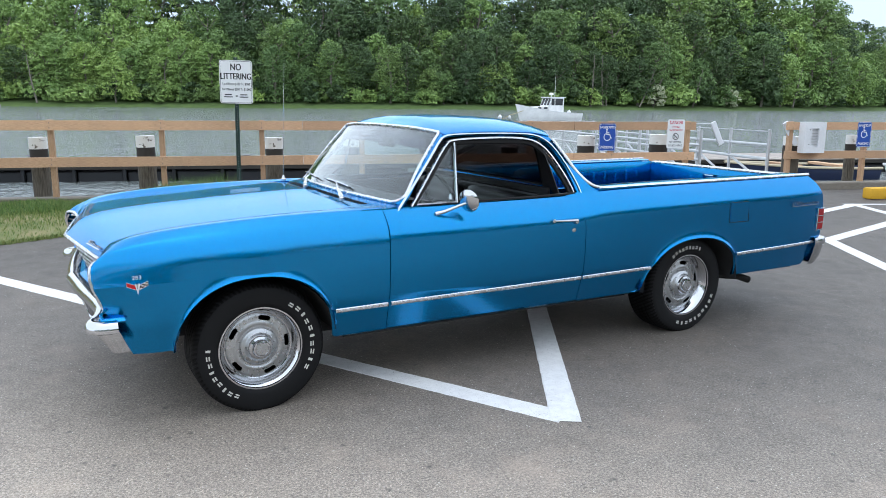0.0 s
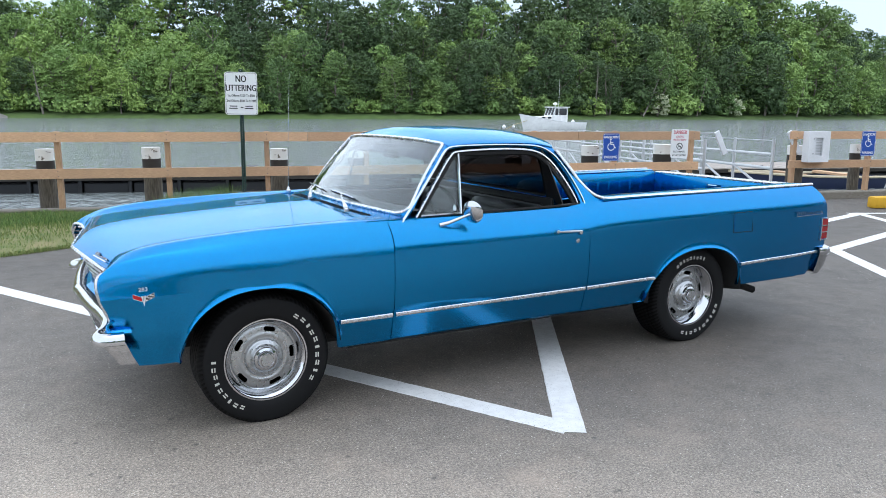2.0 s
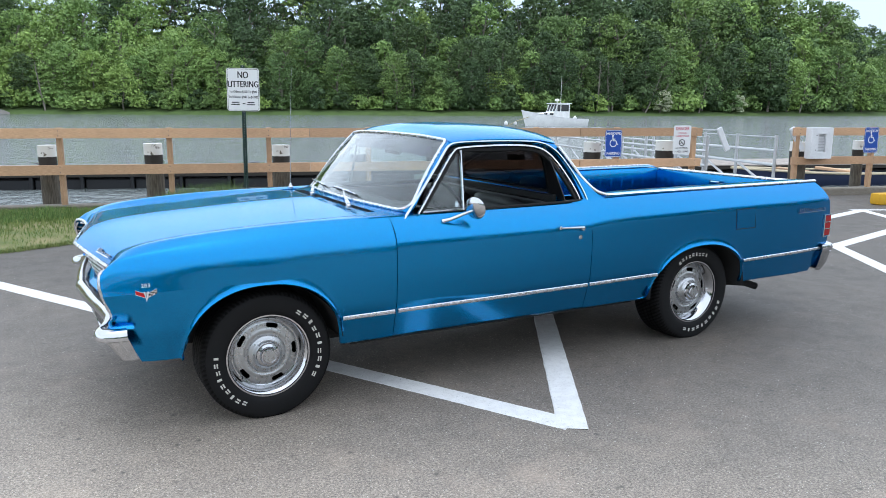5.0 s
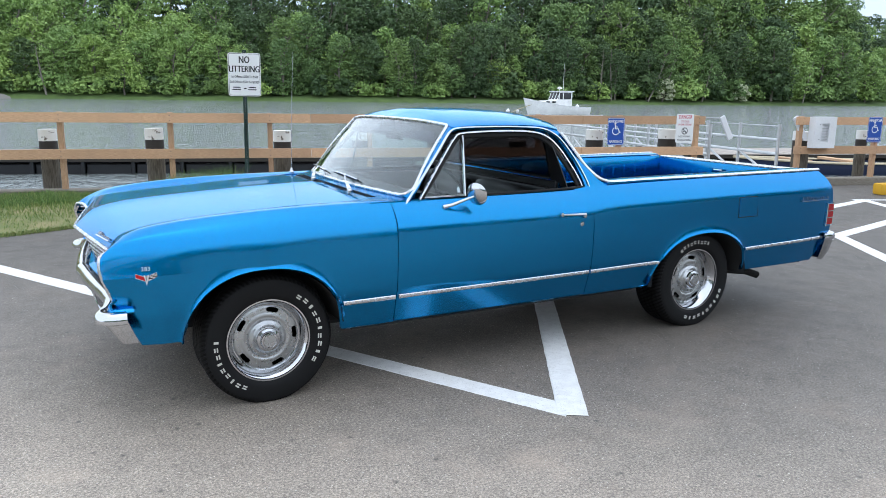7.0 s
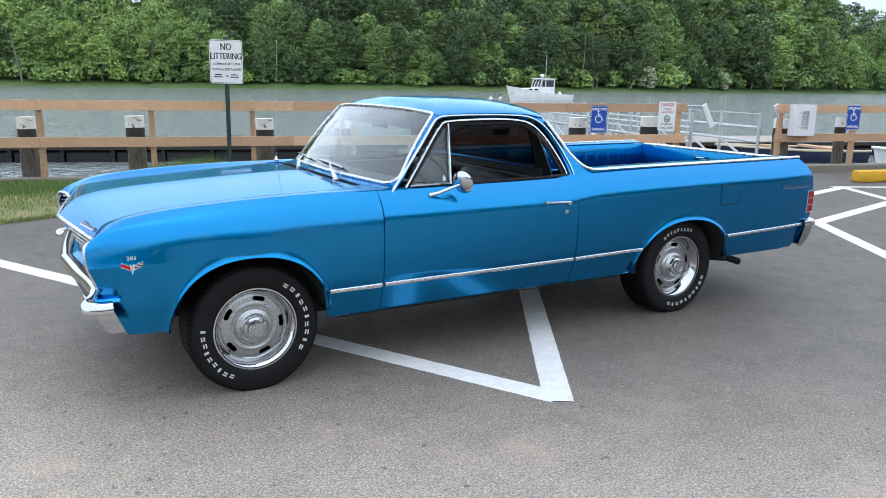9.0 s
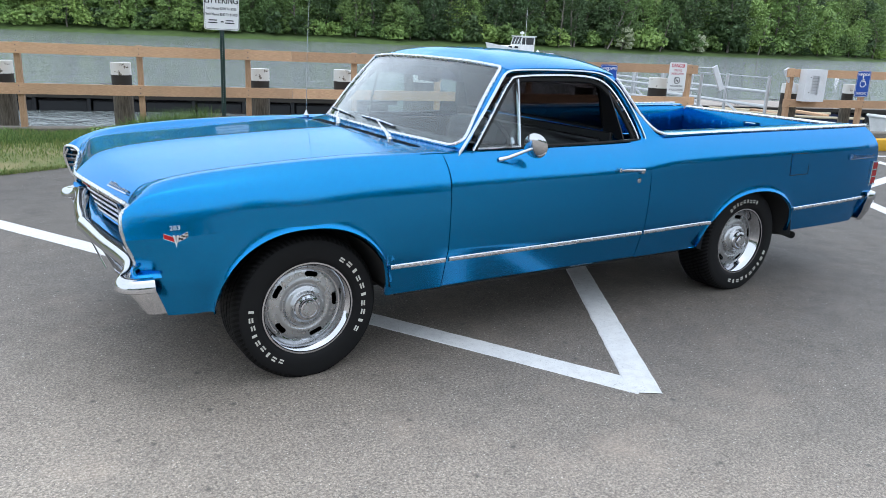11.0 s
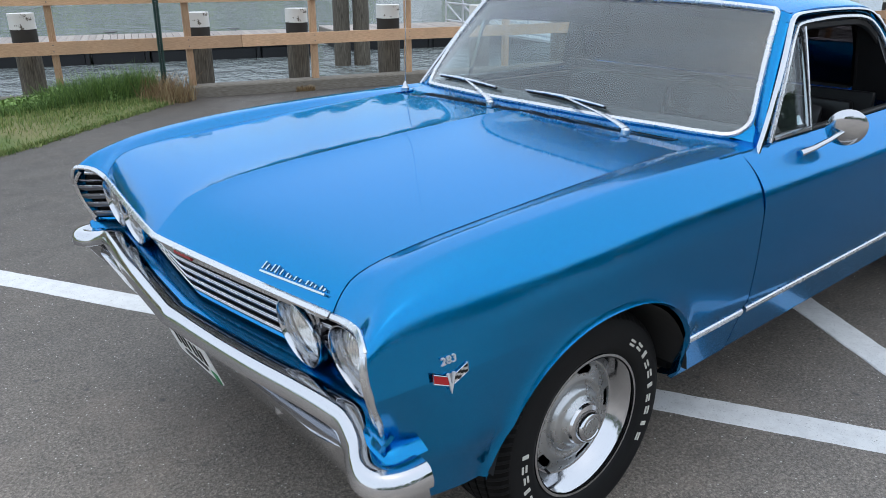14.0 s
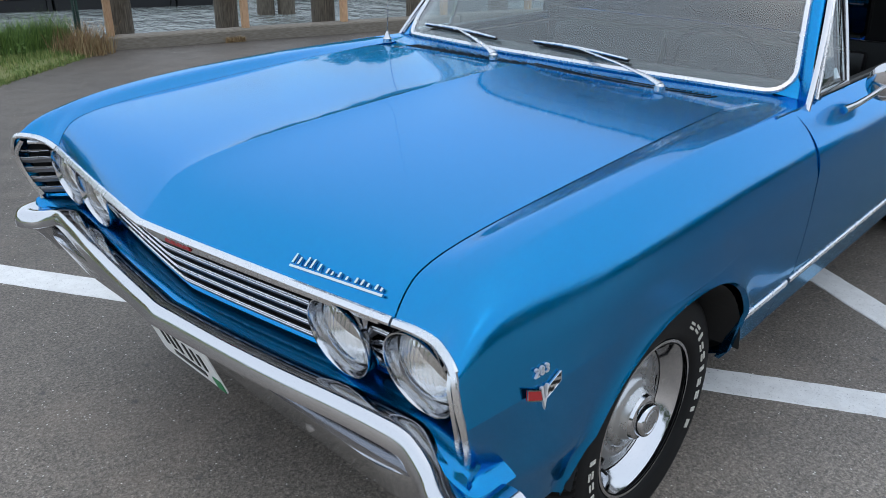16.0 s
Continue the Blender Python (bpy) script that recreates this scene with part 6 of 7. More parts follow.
lip = [Vector((hood_front_x(y) - 0.004, y, 0.823 - 0.009 * abs(y) / HOOD_W - 0.004)) for y in lin(-0.716, 0.716, 33)]
part("hood_lip", strip(lip, [(-0.75, 0, 0.6)], 0.018, 0.006), BRIGHT, car, "bright hood lip moulding")
for s in (-1, 1):
    pts = [Vector((fx_c(r) - 0.004, s * fw_c(r), fz_c(r) - 0.004)) for r in lin(0.06, 4.6, 18)]
    outs = [(-0.75, 0, 0.6)] * 15 + [(-0.8, s * 0.2, 0.5)] * 3
    part("fender_lip", strip(pts, outs, 0.017, 0.006), BRIGHT, car, "bright fender edge moulding")
    pts = [Vector((fx_c(r) - 0.004, s * fw_c(r), fz_c(r) - 0.004)) for r in (4.55, 4.8, 5.1, 5.4)] + [Vector((-0.733, s * 0.928, 0.76)), Vector((-0.724, s * 0.932, 0.72)), Vector((-0.703, s * 0.923, 0.66)), Vector((-0.679, s * 0.906, 0.6))]
    part("fender_edge_trim", strip(pts, [(-0.9, s * 0.35, 0)], 0.011, 0.007), BRIGHT, car, "slim bright trim down the fender nose")

LAMPS = [(0.548, 0.703), (0.757, 0.708)]
def face_half(z):
    """Half width of the grille opening between the fender noses."""
    return float(np.interp(z, (0.6, 0.7, 0.76, 0.81), (0.892, 0.918, 0.918, 0.896)))


bm = grid(lambda t, z: Vector((face_x(t * face_half(z), z) + 0.032, t * face_half(z), z)), lin(-1, 1, 60), lin(0.61, 0.815, 6))
grille = part("grille", thicken(bm, 0.01, (-1, 0, 0)), SEAL, car, "bright horizontal-bar grille")
band = [Vector((face_x(y, 0.79) + 0.006, y, 0.789)) for y in lin(-0.66, 0.66, 41)]
for s in (-1, 1):
    end = [Vector((face_x(y, 0.803) + 0.004, s * y, 0.804)) for y in lin(0.66, 0.885, 10)]
    part("end_band", strip(end, [(-0.9, 0, 0.35)], 0.02, 0.006), BRIGHT, grille, "brushed band over the headlights")
for s in (-1, 1):
    edge = [Vector((face_x(face_half(z), z) + 0.001, s * (face_half(z) - 0.004), z)) for z in lin(0.628, 0.806, 9)]
    part("end_frame", strip(edge, [(-0.95, s * 0.2, 0)], 0.012, 0.008), BRIGHT, grille, "bright frame at the end of the grille")
part("upper_band", strip(band, [(-0.9, 0, 0.35)], 0.034, 0.008), BRIGHT, grille, "brushed upper grille band")
for z, wd in ((0.767, 0.004), (0.738, 0.0105), (0.705, 0.0105), (0.672, 0.0105), (0.636, 0.0125)):
    # the bars stop at the lamp bezels
    cuts = [-face_half(z)]
    for y, lz in [(-LAMPS[1][0], LAMPS[1][1]), (-LAMPS[0][0], LAMPS[0][1]), LAMPS[0], LAMPS[1]]:
        half = math.sqrt(max(0.088 ** 2 - (z - lz) ** 2, 0))
        cuts += [y - half, y + half] if half else []
    cuts.append(face_half(z))
    for y0, y1 in zip(cuts[::2], cuts[1::2]):
        if y1 - y0 > 0.01:
            pts = [Vector((face_x(y, z) + 0.008, y, z)) for y in lin(y0, y1, max(4, int((y1 - y0) * 40)))]
            bar = part("grille_bar", strip(pts, [(-0.75, 0, 0.66)], wd, 0.012), GRILLE_GREY if wd > 0.005 else CHROME, grille)
            if wd > 0.005:
                for dz in (-0.004, 0.004):
                    part("bar_edge", strip([p + Vector((-0.009 + 0.4 * -dz, 0, 0.008 + dz)) for p in pts], [(-0.75, 0, 0.66)], 0.0034, 0.0045), BRIGHT, bar)
em = part("grille_emblem", strip([Vector((face_x(y, 0.786) - 0.002, y, 0.788)) for y in lin(-0.14, -0.055, 5)], [(-0.9, 0, 0.35)], 0.024, 0.009), RED, grille, "small red enamel emblem")
part("emblem_edge", strip([Vector((face_x(y, 0.786) + 0.001, y, 0.788)) for y in lin(-0.165, -0.025, 5)], [(-0.9, 0, 0.35)], 0.03, 0.006), CHROME, em)
bm = bmesh.new()
for y in (-0.075, -0.0975, -0.12):
    box(face_x(y, 0.786) - 0.0125, face_x(y, 0.786) - 0.010, y - 0.0025, y + 0.0025, 0.784, 0.792, 0, bm)
part("emblem_marks", bm, CHROME, em)


def headlight(y, z):
    x = face_x(y, z) - 0.010
    m = Matrix.Translation((x, y, z)) @ Matrix.Rotation(radians(-90 - 10), 4, "Y") @ Matrix.Scale(1.03, 4)
    bezel = part("headlight", lathe([(0.084, -0.05), (0.088, -0.01), (0.0895, 0.012), (0.0875, 0.018), (0.0845, 0.018), (0.082, 0.012), (0.0795, -0.004), (0.078, -0.016)], 56, None, False), CHROME, car, "round sealed-beam headlight in a chrome bezel", at=m)
    part("reflector", lathe([(0.077, -0.016), (0.07, -0.03), (0.056, -0.046), (0.035, -0.058), (0.0, -0.064)], 36, None, False), REFLECTOR, bezel)
    dome = curve([(0.0, 0.015), (0.03, 0.012), (0.055, 0.003), (0.07, -0.008), (0.0765, -0.016)])
    bm = lathe([(r, dome(r)) for r in lin(0.0765, 0.0, 22)], 96, None, False)
    for v in bm.verts:
        r = math.hypot(v.co.x, v.co.y)
        if r < 0.07:
            v.co.z += 0.0022 * abs(math.sin(math.pi * v.co.y / 0.0105)) + (0.0012 if abs(v.co.x) < 0.012 and abs(v.co.y) < 0.03 else 0)
    g = part("lens", bm, LAMP_GLASS, bezel, "fluted glass lens", angle=20)
    g.visible_shadow = False
    bm = tube([(0.0785 * math.cos(a), 0.0785 * math.sin(a), -0.014) for a in lin(0, 2 * math.pi, 37)], 0.0025, 6)
    part("lamp_ring", bm, SEAL, bezel)


for y, z in LAMPS:
    headlight(y, z)
    headlight(-y, z)


def valance(y, t):
    """Painted panel between grille and bumper."""
    x0, z0 = face_x(y, 0.622) + 0.012, 0.622
    bx = float(np.interp(abs(y), (0, 0.3, 0.58, 0.76, 0.9), (-0.735, -0.715, -0.68, -0.662, -0.70)))
    pts = [(x0, z0), (x0 - 0.006, z0 - 0.008), ((x0 + bx) / 2 - 0.012, 0.605), (bx - 0.004, 0.588), (bx + 0.01, 0.56), (bx + 0.03, 0.5), (bx + 0.06, 0.42)]
    i = min(int(t), 5)
    f = t - i
    return Vector((pts[i][0] * (1 - f) + pts[i + 1][0] * f, y, pts[i][1] * (1 - f) + pts[i + 1][1] * f))


part("front_valance", thicken(grid(valance, lin(-0.925, 0.925, 61), lin(0, 6, 13)), 0.01, (-1, 0, 0.4)), PAINT, car, "blue panel between grille and bumper")
for s in (-1, 1):
    fill = [(-0.716, 0.55), (-0.714, 0.572), (-0.706, 0.588), (-0.69, 0.597), (-0.655, 0.6), (-0.615, 0.599)]
    bm = grid(lambda u, i: Vector((fill[i][0] + 0.012 * u * u, s * (0.83 + 0.122 * u), fill[i][1] - 0.004 - 0.03 * u ** 5)), lin(0, 1, 12), range(6))
    thicken(bm, 0.01, (-0.3, 0, 1))
    part("bumper_filler", bm, PAINT, car, "blue filler beside the bumper end", angle=60)

# licence plate under the bumper
lp = part("licence_plate", plate_mesh(0.305, 0.152, 0.012, 0.003), SIGN_WHITE, car, "white number plate with a green strip", at=pose(-0.722, 0.0, 0.456, 20, 0, -90))
bm = bmesh.new()
for k, x in enumerate((-0.085, -0.05, -0.015, 0.03, 0.065, 0.1)):
    box(x - 0.007, x + 0.007, -0.0025, 0, -0.018, 0.042, 0.002, bm)
box(-0.075, 0.075, -0.002, 0, -0.052, -0.036, 0, bm)
part("plate_bars", bm, INK, lp)
part("plate_strip", box(0.11, 0.148, -0.002, 0, -0.072, -0.03, 0.001), Mat("green_plate_ink", (0.01, 0.18, 0.06), 0.5).m, lp)


# ---- side trim, badges, scripts, fuel door
def on_side(x, z, s, out=0.0):
    return Vector((x, s * (side_w(x, z) + out), z))


for s in (-1, 1):
    for x0, x1, z0, z1 in ((0.392, F_END - 0.004, 0.478, 0.48), (D0 + 0.012, 1.974, 0.481, 0.487), (1.99, 2.535, 0.487, 0.494), (3.33, 4.19, 0.515, 0.53)):
        pts = [on_side(x, z0 + (z1 - z0) * (x - x0) / (x1 - x0), s) for x in lin(x0, x1, 14)]
        st = part("side_moulding", strip(pts, [(0, s, 0)], 0.022, 0.008), BRIGHT, car, "slim bright side moulding with a grey groove")
        part("moulding_groove", strip([p + Vector((0, s * 0.007, 0)) for p in pts], [(0, s, 0)], 0.004, 0.0018), STEEL, st)
# fuel door on the driver's side
fx0, fx1, fz0, fz1 = 3.228, 3.405, 0.742, 0.878
loop = [(fx0, fz0), (fx1 + 0.014, fz0), (fx1, fz1), (fx0 - 0.008, fz1), (fx0, fz0)]
pts = []
for (a, c), (b, d) in zip(loop, loop[1:]):
    pts += [on_side(a + (b - a) * k / 6, c + (d - c) * k / 6, -1, -0.001) for k in range(6)]
part("fuel_door_gap", tube(pts + [pts[0]], 0.0028, 6), SEAL, car)
bm = grid(lambda x, z: on_side(x, z, -1, 0.002), lin(fx0 + 0.004, fx1 + 0.004, 8), lin(fz0 + 0.004, fz1 - 0.004, 8))
part("fuel_door", thicken(bm, 0.003, (0, -1, 0)), PAINT, car, "blue fuel filler door")


def script_bars(name, m, length, height, tilt=0.12):
    """Chrome model script as plain bars on an underline."""
    bm = bmesh.new()
    x = -length / 2
    for k, w in enumerate((0.115, 0.035, 0.15, 0.1, 0.15, 0.035, 0.115, 0.1)):
        w, h = w * length, height * (1.0 if k in (0, 1, 2) else 0.66)
        st = 0.0035 + 0.006 * length
        bars_ = ((0, st, 0.006, h), (0.55 * w, 0.55 * w + st, 0.006, 0.8 * h)) if w > 0.06 * length else ((0, st, 0.006, h),)
        for x0, x1, z0, z1 in bars_:
            b = box(x + x0, x + x1, -0.004, 0.001, z0, z1)
            for v in b.verts:
                v.co.x += tilt * v.co.z
            join(bm, b)
        x += w + 0.028 * length
    box(-length / 2, length / 2, -0.004, 0.001, -0.003, 0.002, 0, bm)
    return part(name, bm, CHROME, car, "chrome model script in plain shapes", at=m, smooth=False)


script_bars("side_script", pose(4.03, -side_w(4.03, 0.82) - 0.002, 0.815, 4, 0, 4), 0.33, 0.036)
a, b = hood_point(0.0105, -0.645), hood_point(0.0115, -0.955)
way = (b - a).normalized()
up = (hood_point(0.05, -0.78) - hood_point(0.014, -0.78)).normalized()
nrm_ = way.cross(up).normalized()
if nrm_.z < 0:
    nrm_ = -nrm_
up = nrm_.cross(way)
m = Matrix.Identity(4)
for i, col in enumerate((way, -nrm_, up)):
    m.col[i] = (*col, 0)
m.translation = (a + b) / 2 + nrm_ * 0.006
script_bars("hood_script", m, (b - a).length, 0.026)

# fender badge: crossed flags and engine number
m = pose(-0.545, -side_w(-0.545, 0.72) - 0.0015, 0.718, -4, 0, -2)
m = m @ Matrix.Scale(0.78, 4)
badge = part("fender_badge", plate_mesh(0.02, 0.02, 0.004, 0.004), CHROME, car, "chrome crossed-flags badge with engine number", at=m)
bm = bmesh.new()
for pts in ([(-0.014, 0.012), (0.0, -0.048), (0.014, 0.012), (0.007, 0.014), (0, -0.025), (-0.007, 0.014)],):
    f = [bm.verts.new((x, -0.006, z)) for x, z in pts]
    bm.faces.new((f[0], f[1], f[4], f[5]))
    bm.faces.new((f[1], f[2], f[3], f[4]))
part("chevron", thicken(bm, 0.006, (0, -1, 0)), SILVER, badge)
for name, mat, x0, x1, dz in (("red_flag", RED, -0.058, -0.008, 0.012), ("check_flag", BRIGHT, 0.008, 0.058, 0.012)):
    bm = bmesh.new()
    f = [bm.verts.new((x, -0.004, z)) for x, z in ((x0, 0.0 if x0 < 0 else -0.022), (x1, -0.022 if x0 < 0 else 0.0), (x1, 0.004 if x0 < 0 else 0.026), (x0, 0.026 if x0 < 0 else 0.004))]
    bm.faces.new(f)
    flag = part(name, thicken(bm, 0.004, (0, -1, 0)), mat, badge)
    part("flag_edge", tube([v + Vector((0, -0.004, 0)) for v in map(Vector, ((x0, 0, 0.0 if x0 < 0 else -0.022), (x1, 0, -0.022 if x0 < 0 else 0.0), (x1, 0, 0.004 if x0 < 0 else 0.026), (x0, 0, 0.026 if x0 < 0 else 0.004), (x0, 0, 0.0 if x0 < 0 else -0.022)))], 0.0018, 6), CHROME, flag)
bm = bmesh.new()
for i in range(4):
    for j in range(3):
        if (i + j) % 2:
            x = 0.012 + 0.0112 * i
            z = -0.019 + 0.022 * (x - 0.008) / 0.05 + 0.0082 * j
            box(x, x + 0.010, -0.0055, -0.003, z, z + 0.0075, 0, bm)
part("check_squares", bm, SEAL, badge)
me = upright(lettering("283", 0.032, 0.006, 1.1))
me.materials.append(SILVER)
part("engine_number", me, SILVER, badge, at=Matrix.Translation((0, 0.004, 0.047)))

# ---- mirror, wipers, aerial
part("wing_mirror", lathe([(0, 0.012), (0.02, 0.0105), (0.04, 0.006), (0.052, 0.0), (0.0585, -0.006), (0.056, -0.01), (0.0, -0.009)], 40, None, False), CHROME, DOORS[-1], "round chrome wing mirror on an arm", at=Matrix.Translation((1.153, -0.969, 1.006)) @ Vector((-0.86, -0.48, -0.2)).to_track_quat("Z", "Y").to_matrix().to_4x4() @ Matrix.Scale(1.08, 4))
part("mirror_arm", tube([(0.985, -0.908, 0.938), (1.03, -0.925, 0.95), (1.09, -0.95, 0.976), (1.155, -0.966, 1.0)], [0.012, 0.0095, 0.008, 0.006], 10), CHROME, DOORS[-1], "tapered chrome mirror arm")


def wiper(base, tip_a, tip_b):
    """Arm from its pivot to the middle of the blade."""
    base, a, b = Vector(base), Vector(tip_a), Vector(tip_b)
    mid = (a + b) / 2 + Vector((-0.012, 0, 0.012))
    w = part("wiper", lathe([(0.017, -0.012), (0.016, 0.005), (0.009, 0.012), (0, 0.013)], 18, None, False), CHROME, car, "chrome windscreen wiper with a black blade", at=Matrix.Translation(base))
    k = base + (mid - base) * 0.45 + Vector((-0.01, 0, 0.016))
    rel = [p - base for p in (base + Vector((0, 0, 0.008)), base + (mid - base) * 0.12 + Vector((-0.004, 0, 0.014)), k, mid)]
    part("arm", tube(rel, [0.012, 0.009, 0.0055, 0.004], 8, None, (1.2, 0.7)), BRIGHT, w)
    spine = [a - base + Vector((-0.008, 0, 0.006)), (a * 0.7 + b * 0.3) - base + Vector((-0.013, 0, 0.012)), mid - base, (a * 0.3 + b * 0.7) - base + Vector((-0.013, 0, 0.012)), b - base + Vector((-0.008, 0, 0.006))]
    part("blade_spine", tube(spine, [0.004, 0.0055, 0.007, 0.0055, 0.004], 8, None, (1, 0.8)), BRIGHT, w)
    part("blade", tube([a - base, b - base], 0.005, 6, None), SEAL, w)


def on_screen(t, v):
    return ws_point(t, v) + Vector((-0.008, 0, 0.009))


wiper((0.605, -0.5, 0.997), on_screen(-0.4, 0.05), on_screen(0.07, 0.075))
wiper((0.612, 0.145, 1.003), on_screen(0.29, 0.06), on_screen(0.83, 0.08))
aer = part("aerial", lathe([(0.018, -0.01), (0.018, 0.006), (0.011, 0.014), (0.008, 0.026), (0.004, 0.032), (0.0, 0.034)], 18, None, False), CHROME, car, "thin chrome aerial on a round base", at=Matrix.Translation((0.652, 0.735, 0.985)))
part("aerial_mast", tube([(0, 0, 0.03), (0.01, 0, 0.4), (0.03, -0.005, 0.82)], [0.0024, 0.0018, 0.0013], 8), CHROME, aer)

# ---- wheels
def letter_arc(parent, r, start, sweep, n, h, y):
    """A run of raised white marks along the sidewall, each a pair of plain bars."""
    for k in range(n):
        a = radians(start - sweep * (k + 0.5) / n)
        w = radians(sweep) * r / n
        q, lo, hi = 0.3 * w, -h / 2 + (0, 0.004, 0.002)[k % 3], h / 2 - (0, 0.006, 0.001)[(k + 1) % 3]
        if k % 3 == 2:
            bm = box(-0.16 * w, 0.16 * w, -0.0022, 0.0008, lo, hi, 0.001)
        else:
            bm, mid = bmesh.new(), (lo + hi) / 2
            for z0, z1 in ((lo, mid - 0.0025), (mid + 0.0025, hi)):
                box(-q, q, -0.0022, 0.0008, z0, z1, 0.001, bm)
        part("white_mark", bm, WHITE_RUBBER, parent, at=Matrix.Translation((r * math.cos(a), y, r * math.sin(a))) @ pose(0, 0, 0, 0, 90 - math.degrees(a), 0), smooth=False)


def make_wheel(name, x, y, side, spin, marks):
    """Rally wheel: deep trim ring, slotted disc, chrome cap; the outer side looks to -y."""
    R = 0.334
    m = Matrix.Translation((x, y, 0.321)) @ (Matrix.Rotation(math.pi, 4, "Z") if side > 0 else Matrix.Identity(4))
    turn = pose(0, 0, 0, 90, 0, 0)
    tyre_prof = [(0.2, 0.004), (0.21, -0.002), (0.22, 0.010), (0.235, 0.016), (0.262, 0.0165), (0.288, 0.0165), (0.304, 0.0145), (0.311, 0.010), (0.322, 0.002), (0.329, -0.010), (0.3325, -0.024), (0.3335, -0.036)]
    for k in range(4):
        c = -0.058 - 0.04 * k
        tyre_prof += [(R - 0.0005, c + 0.017), (R - 0.0005, c + 0.004), (R - 0.007, c + 0.003), (R - 0.007, c - 0.003), (R - 0.0005, c - 0.004)]
    tyre_prof += [(R - 0.0005, -0.2), (0.325, -0.214), (0.30, -0.235), (0.25, -0.242), (0.2, -0.23)]
    rim_prof = [(0.204, 0.006), (0.2115, 0.006), (0.2125, 0.0), (0.206, -0.006), (0.198, -0.012), (0.184, -0.035), (0.172, -0.054), (0.166, -0.056)]
    wheel = part(name, lathe(rim_prof, 72, None, False, turn), CHROME, car, "steel rally wheel with a bright deep trim ring", at=m)
    wheel.matrix_basis = m
    bm = lathe(tyre_prof, 96, None, False, turn)
    for v in bm.verts:
        # the foot of the tyre is pressed flat and bulges
        if v.co.z < -0.29 and v.co.y < 0.02:
            v.co.y -= 0.006 * step(-v.co.z, 0.29, 0.32)
        v.co.z = max(v.co.z, -0.32)
    part("tyre", bm, TREAD, wheel, "black tyre with raised white marks")
    # slotted disc
    bm = bmesh.new()
    prof = [(0.168, -0.056), (0.163, -0.053), (0.158, -0.051), (0.154, -0.050), (0.150, -0.0495), (0.146, -0.049), (0.142, -0.0485), (0.138, -0.048), (0.134, -0.0475), (0.130, -0.047), (0.126, -0.0455), (0.118, -0.043), (0.112, -0.044), (0.108, -0.047), (0.10, -0.046), (0.094, -0.036), (0.088, -0.031), (0.078, -0.03), (0.072, -0.026), (0.066, -0.016), (0.06, -0.01), (0.05, -0.008)]
    n = 180
    rings = [[bm.verts.new((r * math.cos(2 * math.pi * k / n), h, r * math.sin(2 * math.pi * k / n))) for k in range(n)] for r, h in prof]
    for (a, (ra, _)), (b, (rb, _)) in zip(zip(rings, prof), zip(rings[1:], prof[1:])):
        for k in range(n):
            r, ang = (ra + rb) / 2, 360 * (k + 0.5) / n
            off = (ang - spin + 36) % 72 - 36
            dx = max(abs(radians(off)) * 0.146 - 0.0205, 0)
            if math.hypot(dx, r - 0.146) < 0.0115:
                continue
            bm.faces.new((a[k], a[(k + 1) % n], b[(k + 1) % n], b[k]))
    # the front looks to -y
    for v in bm.verts:
        v.co.y = -v.co.y
    thicken(bm, 0.004, (0, -1, 0))
    part("disc", bm, STEEL, wheel, "silver slotted wheel disc", angle=50)
    part("drum", lathe([(0.17, -0.075), (0.02, -0.075)], 32, None, True, turn), DARK, wheel)
    cap = part("hub_cap", lathe([(0.062, -0.012), (0.058, -0.004), (0.046, 0.0), (0.044, 0.014), (0.041, 0.018), (0.034, 0.0195), (0.032, 0.017), (0.0, 0.018)], 40, None, False, turn), CHROME, wheel, "chrome hub cap")
    part("cap_badge", lathe([(0.03, 0.017), (0.029, 0.019), (0.0, 0.0195)], 28, None, False, turn), STEEL, cap)
    part("valve_stem", tube([(-0.128, 0.03, -0.1), (-0.132, 0.012, -0.103)], 0.004, 6), SEAL, wheel)
    for start, sweep, cnt in marks:
        letter_arc(wheel, 0.262, start, sweep, cnt, 0.025, -0.0175)
    return wheel


def wheels():
    y = -0.881
    make_wheel("wheel", 0.016, y, -1, 4, [(58, 92, 10), (243, 73, 9)])
    make_wheel("wheel", 2.942, y, -1, 12, [(-18, 92, 10), (128, 62, 9)])
    make_wheel("wheel", 0.016, -y, 1, 30, [])
    make_wheel("wheel", 2.942, -y, 1, 12, [])


wheels()

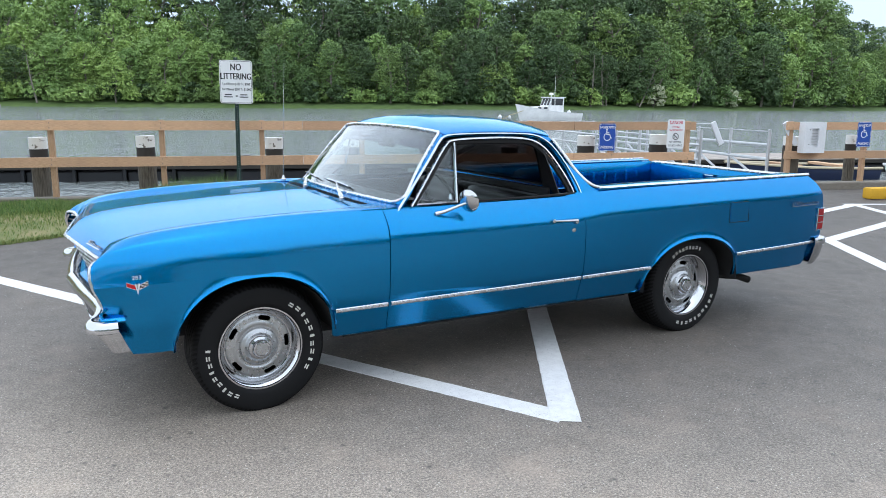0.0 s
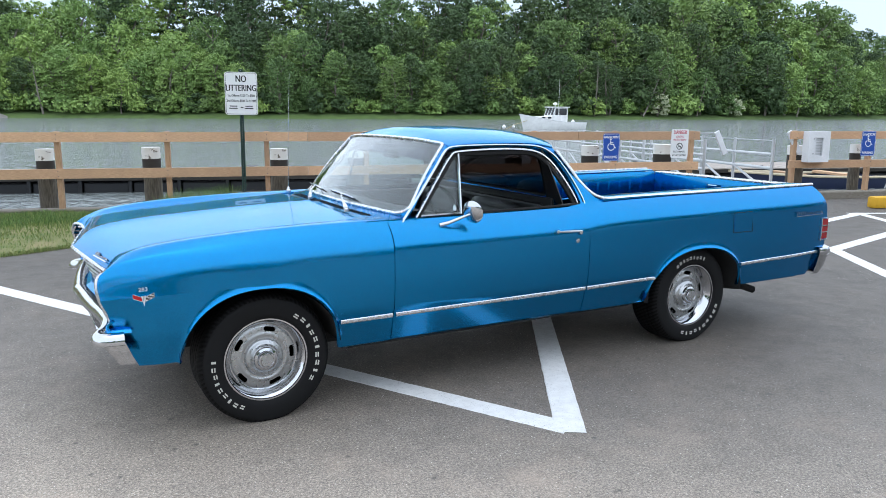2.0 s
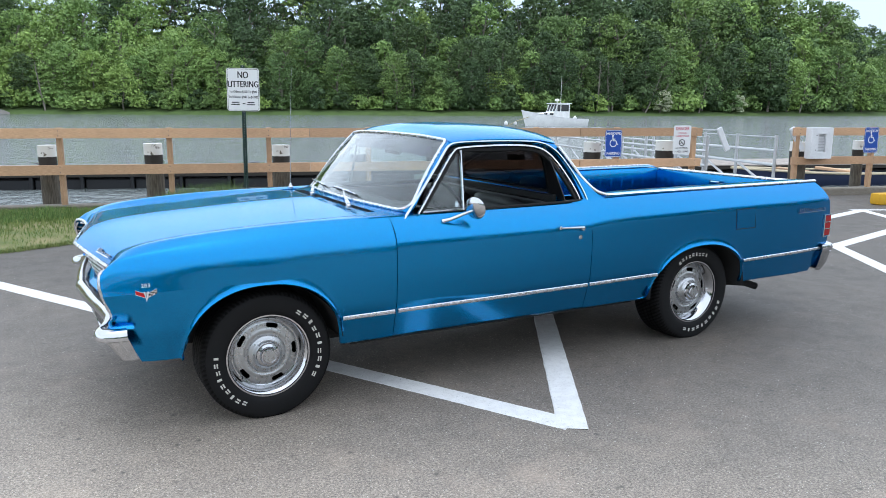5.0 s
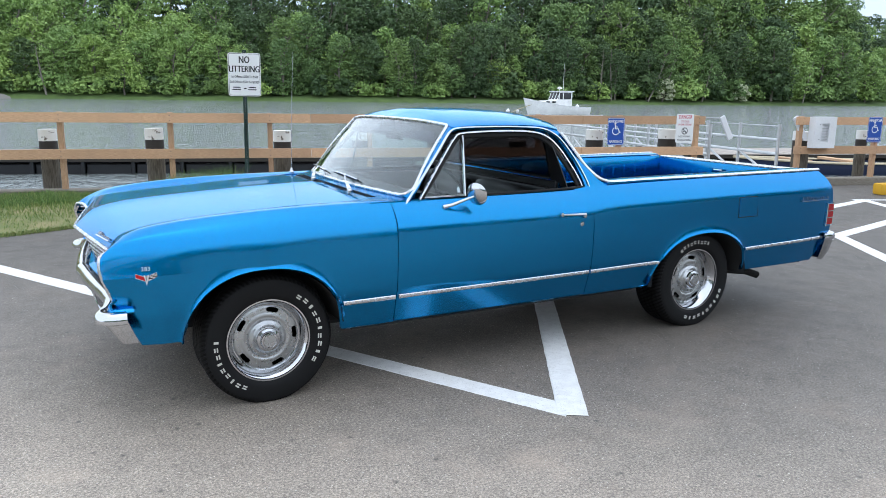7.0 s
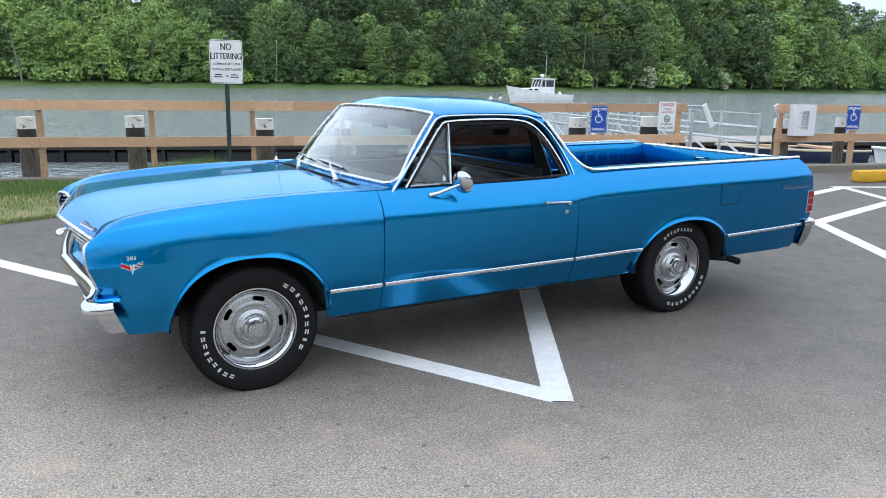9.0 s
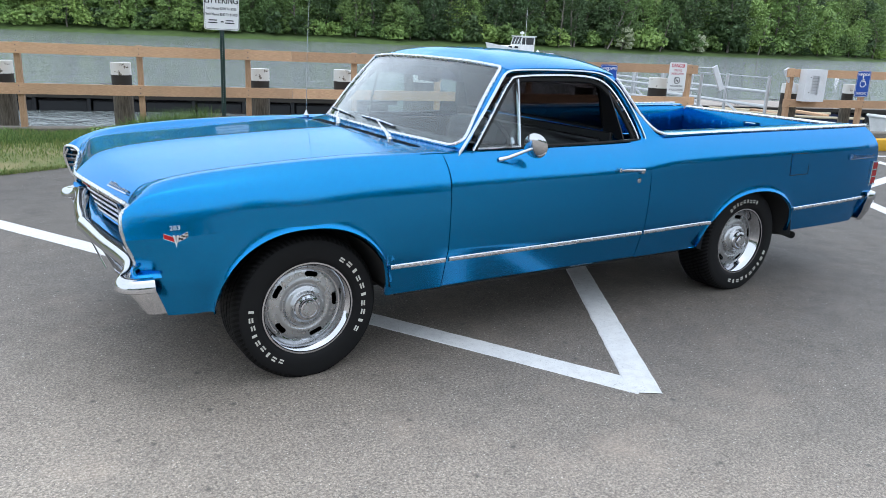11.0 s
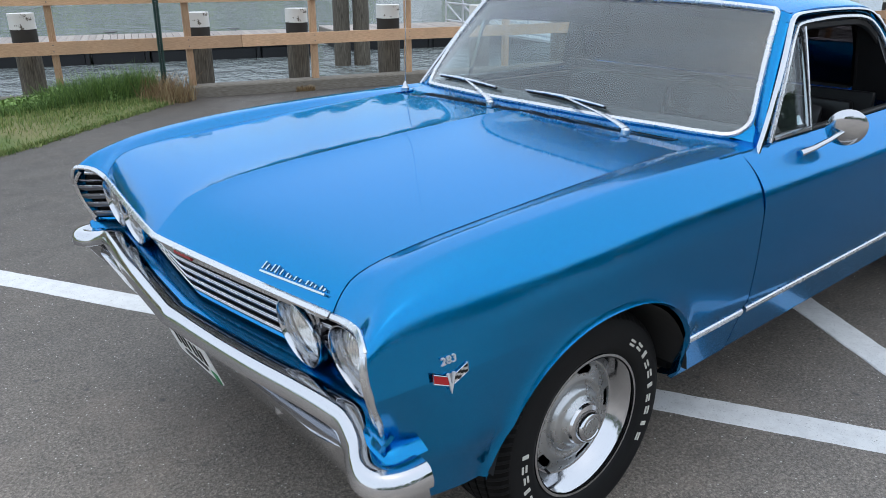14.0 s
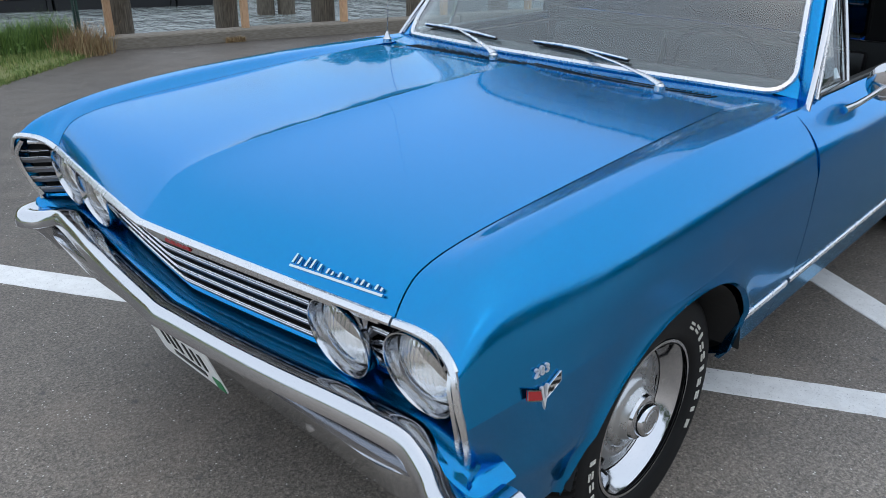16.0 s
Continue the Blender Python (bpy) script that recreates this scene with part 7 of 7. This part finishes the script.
# ---- cabin
part("dashboard", grid(lambda y, t: Vector((ws_base_x(abs(y)) + (0.06, 0.12, 0.26, 0.31, 0.32, 0.27)[t] * (1 - 0.2 * y * y), y, (0.985, 1.0, 0.99, 0.965, 0.925, 0.8)[t])), lin(-0.74, 0.74, 21), range(6)), DASH, car, "dusty black padded dashboard")
rim = [(1.33 - 0.075 * math.sin(a) , -0.36 + 0.19 * math.cos(a), 0.93 + 0.165 * math.sin(a)) for a in lin(0, 2 * math.pi, 33)]
sw = part("steering_wheel", tube(rim, 0.0105, 10), SEAL, car, "thin black steering wheel")
part("spokes", tube([rim[0], (1.31, -0.36, 0.92), rim[16]], 0.012, 8), SEAL, sw)
part("column", tube([(1.31, -0.36, 0.92), (1.0, -0.36, 0.8)], 0.03, 10), SEAL, sw)
for s in (-1, 1):
    def back(u, t):
        y = s * 0.36 + 0.29 * t
        x = 1.56 + 0.15 * u ** 0.9 + 0.02 * math.cos(3 * t)
        z = 0.52 + 0.48 * u - 0.03 * abs(t) ** 3
        puff = 0.006 * abs(math.sin(u * 22))
        return Vector((x - puff - 0.05 * (1 - t * t), y, z))
    seat = part("seat", thicken(grid(back, lin(0, 1, 34), lin(-1, 1, 13)), 0.11, (-1, 0, 0.3)), VINYL, car, "black pleated vinyl bucket seat", angle=60)
    part("cushion", box(1.2, 1.7, s * 0.36 - 0.28, s * 0.36 + 0.28, 0.42, 0.58, 0.06, seg=3), VINYL, seat)
bm = bmesh.new()
quad = [(1.15, 0.83, 0.99), (1.94, 0.828, 0.99), (1.8, 0.768, 1.24), (1.7, 0.75, 1.305), (1.178, 0.75, 1.31)]
bm.faces.new([bm.verts.new(q) for q in quad])
g = part("door_glass", thicken(bm, 0.004, (0, 1, 0.2)), TINT, DOORS[1], "clear door window rolled up")
g.visible_shadow = False
part("package_shelf", box(1.78, 1.83, -0.72, 0.72, 0.86, 0.99, 0.02, seg=2), VINYL, car, "black shelf behind the seats")
part("rear_view_mirror", box(1.10, 1.125, -0.11, 0.11, 1.25, 1.305, 0.012, seg=2), SEAL, car, "black rear-view mirror")
part("mirror_stalk", tube([(1.115, 0, 1.3), (1.11, 0, 1.37)], 0.007, 6), SEAL, car)
part("floor", box(0.75, 1.85, -0.8, 0.8, 0.36, 0.4), VINYL, car)
part("firewall", box(0.70, 0.74, -0.8, 0.8, 0.36, 0.97), SEAL, car)
part("engine_bay", box(-0.45, 0.66, -0.6, 0.6, 0.4, 0.8), DARK, car)
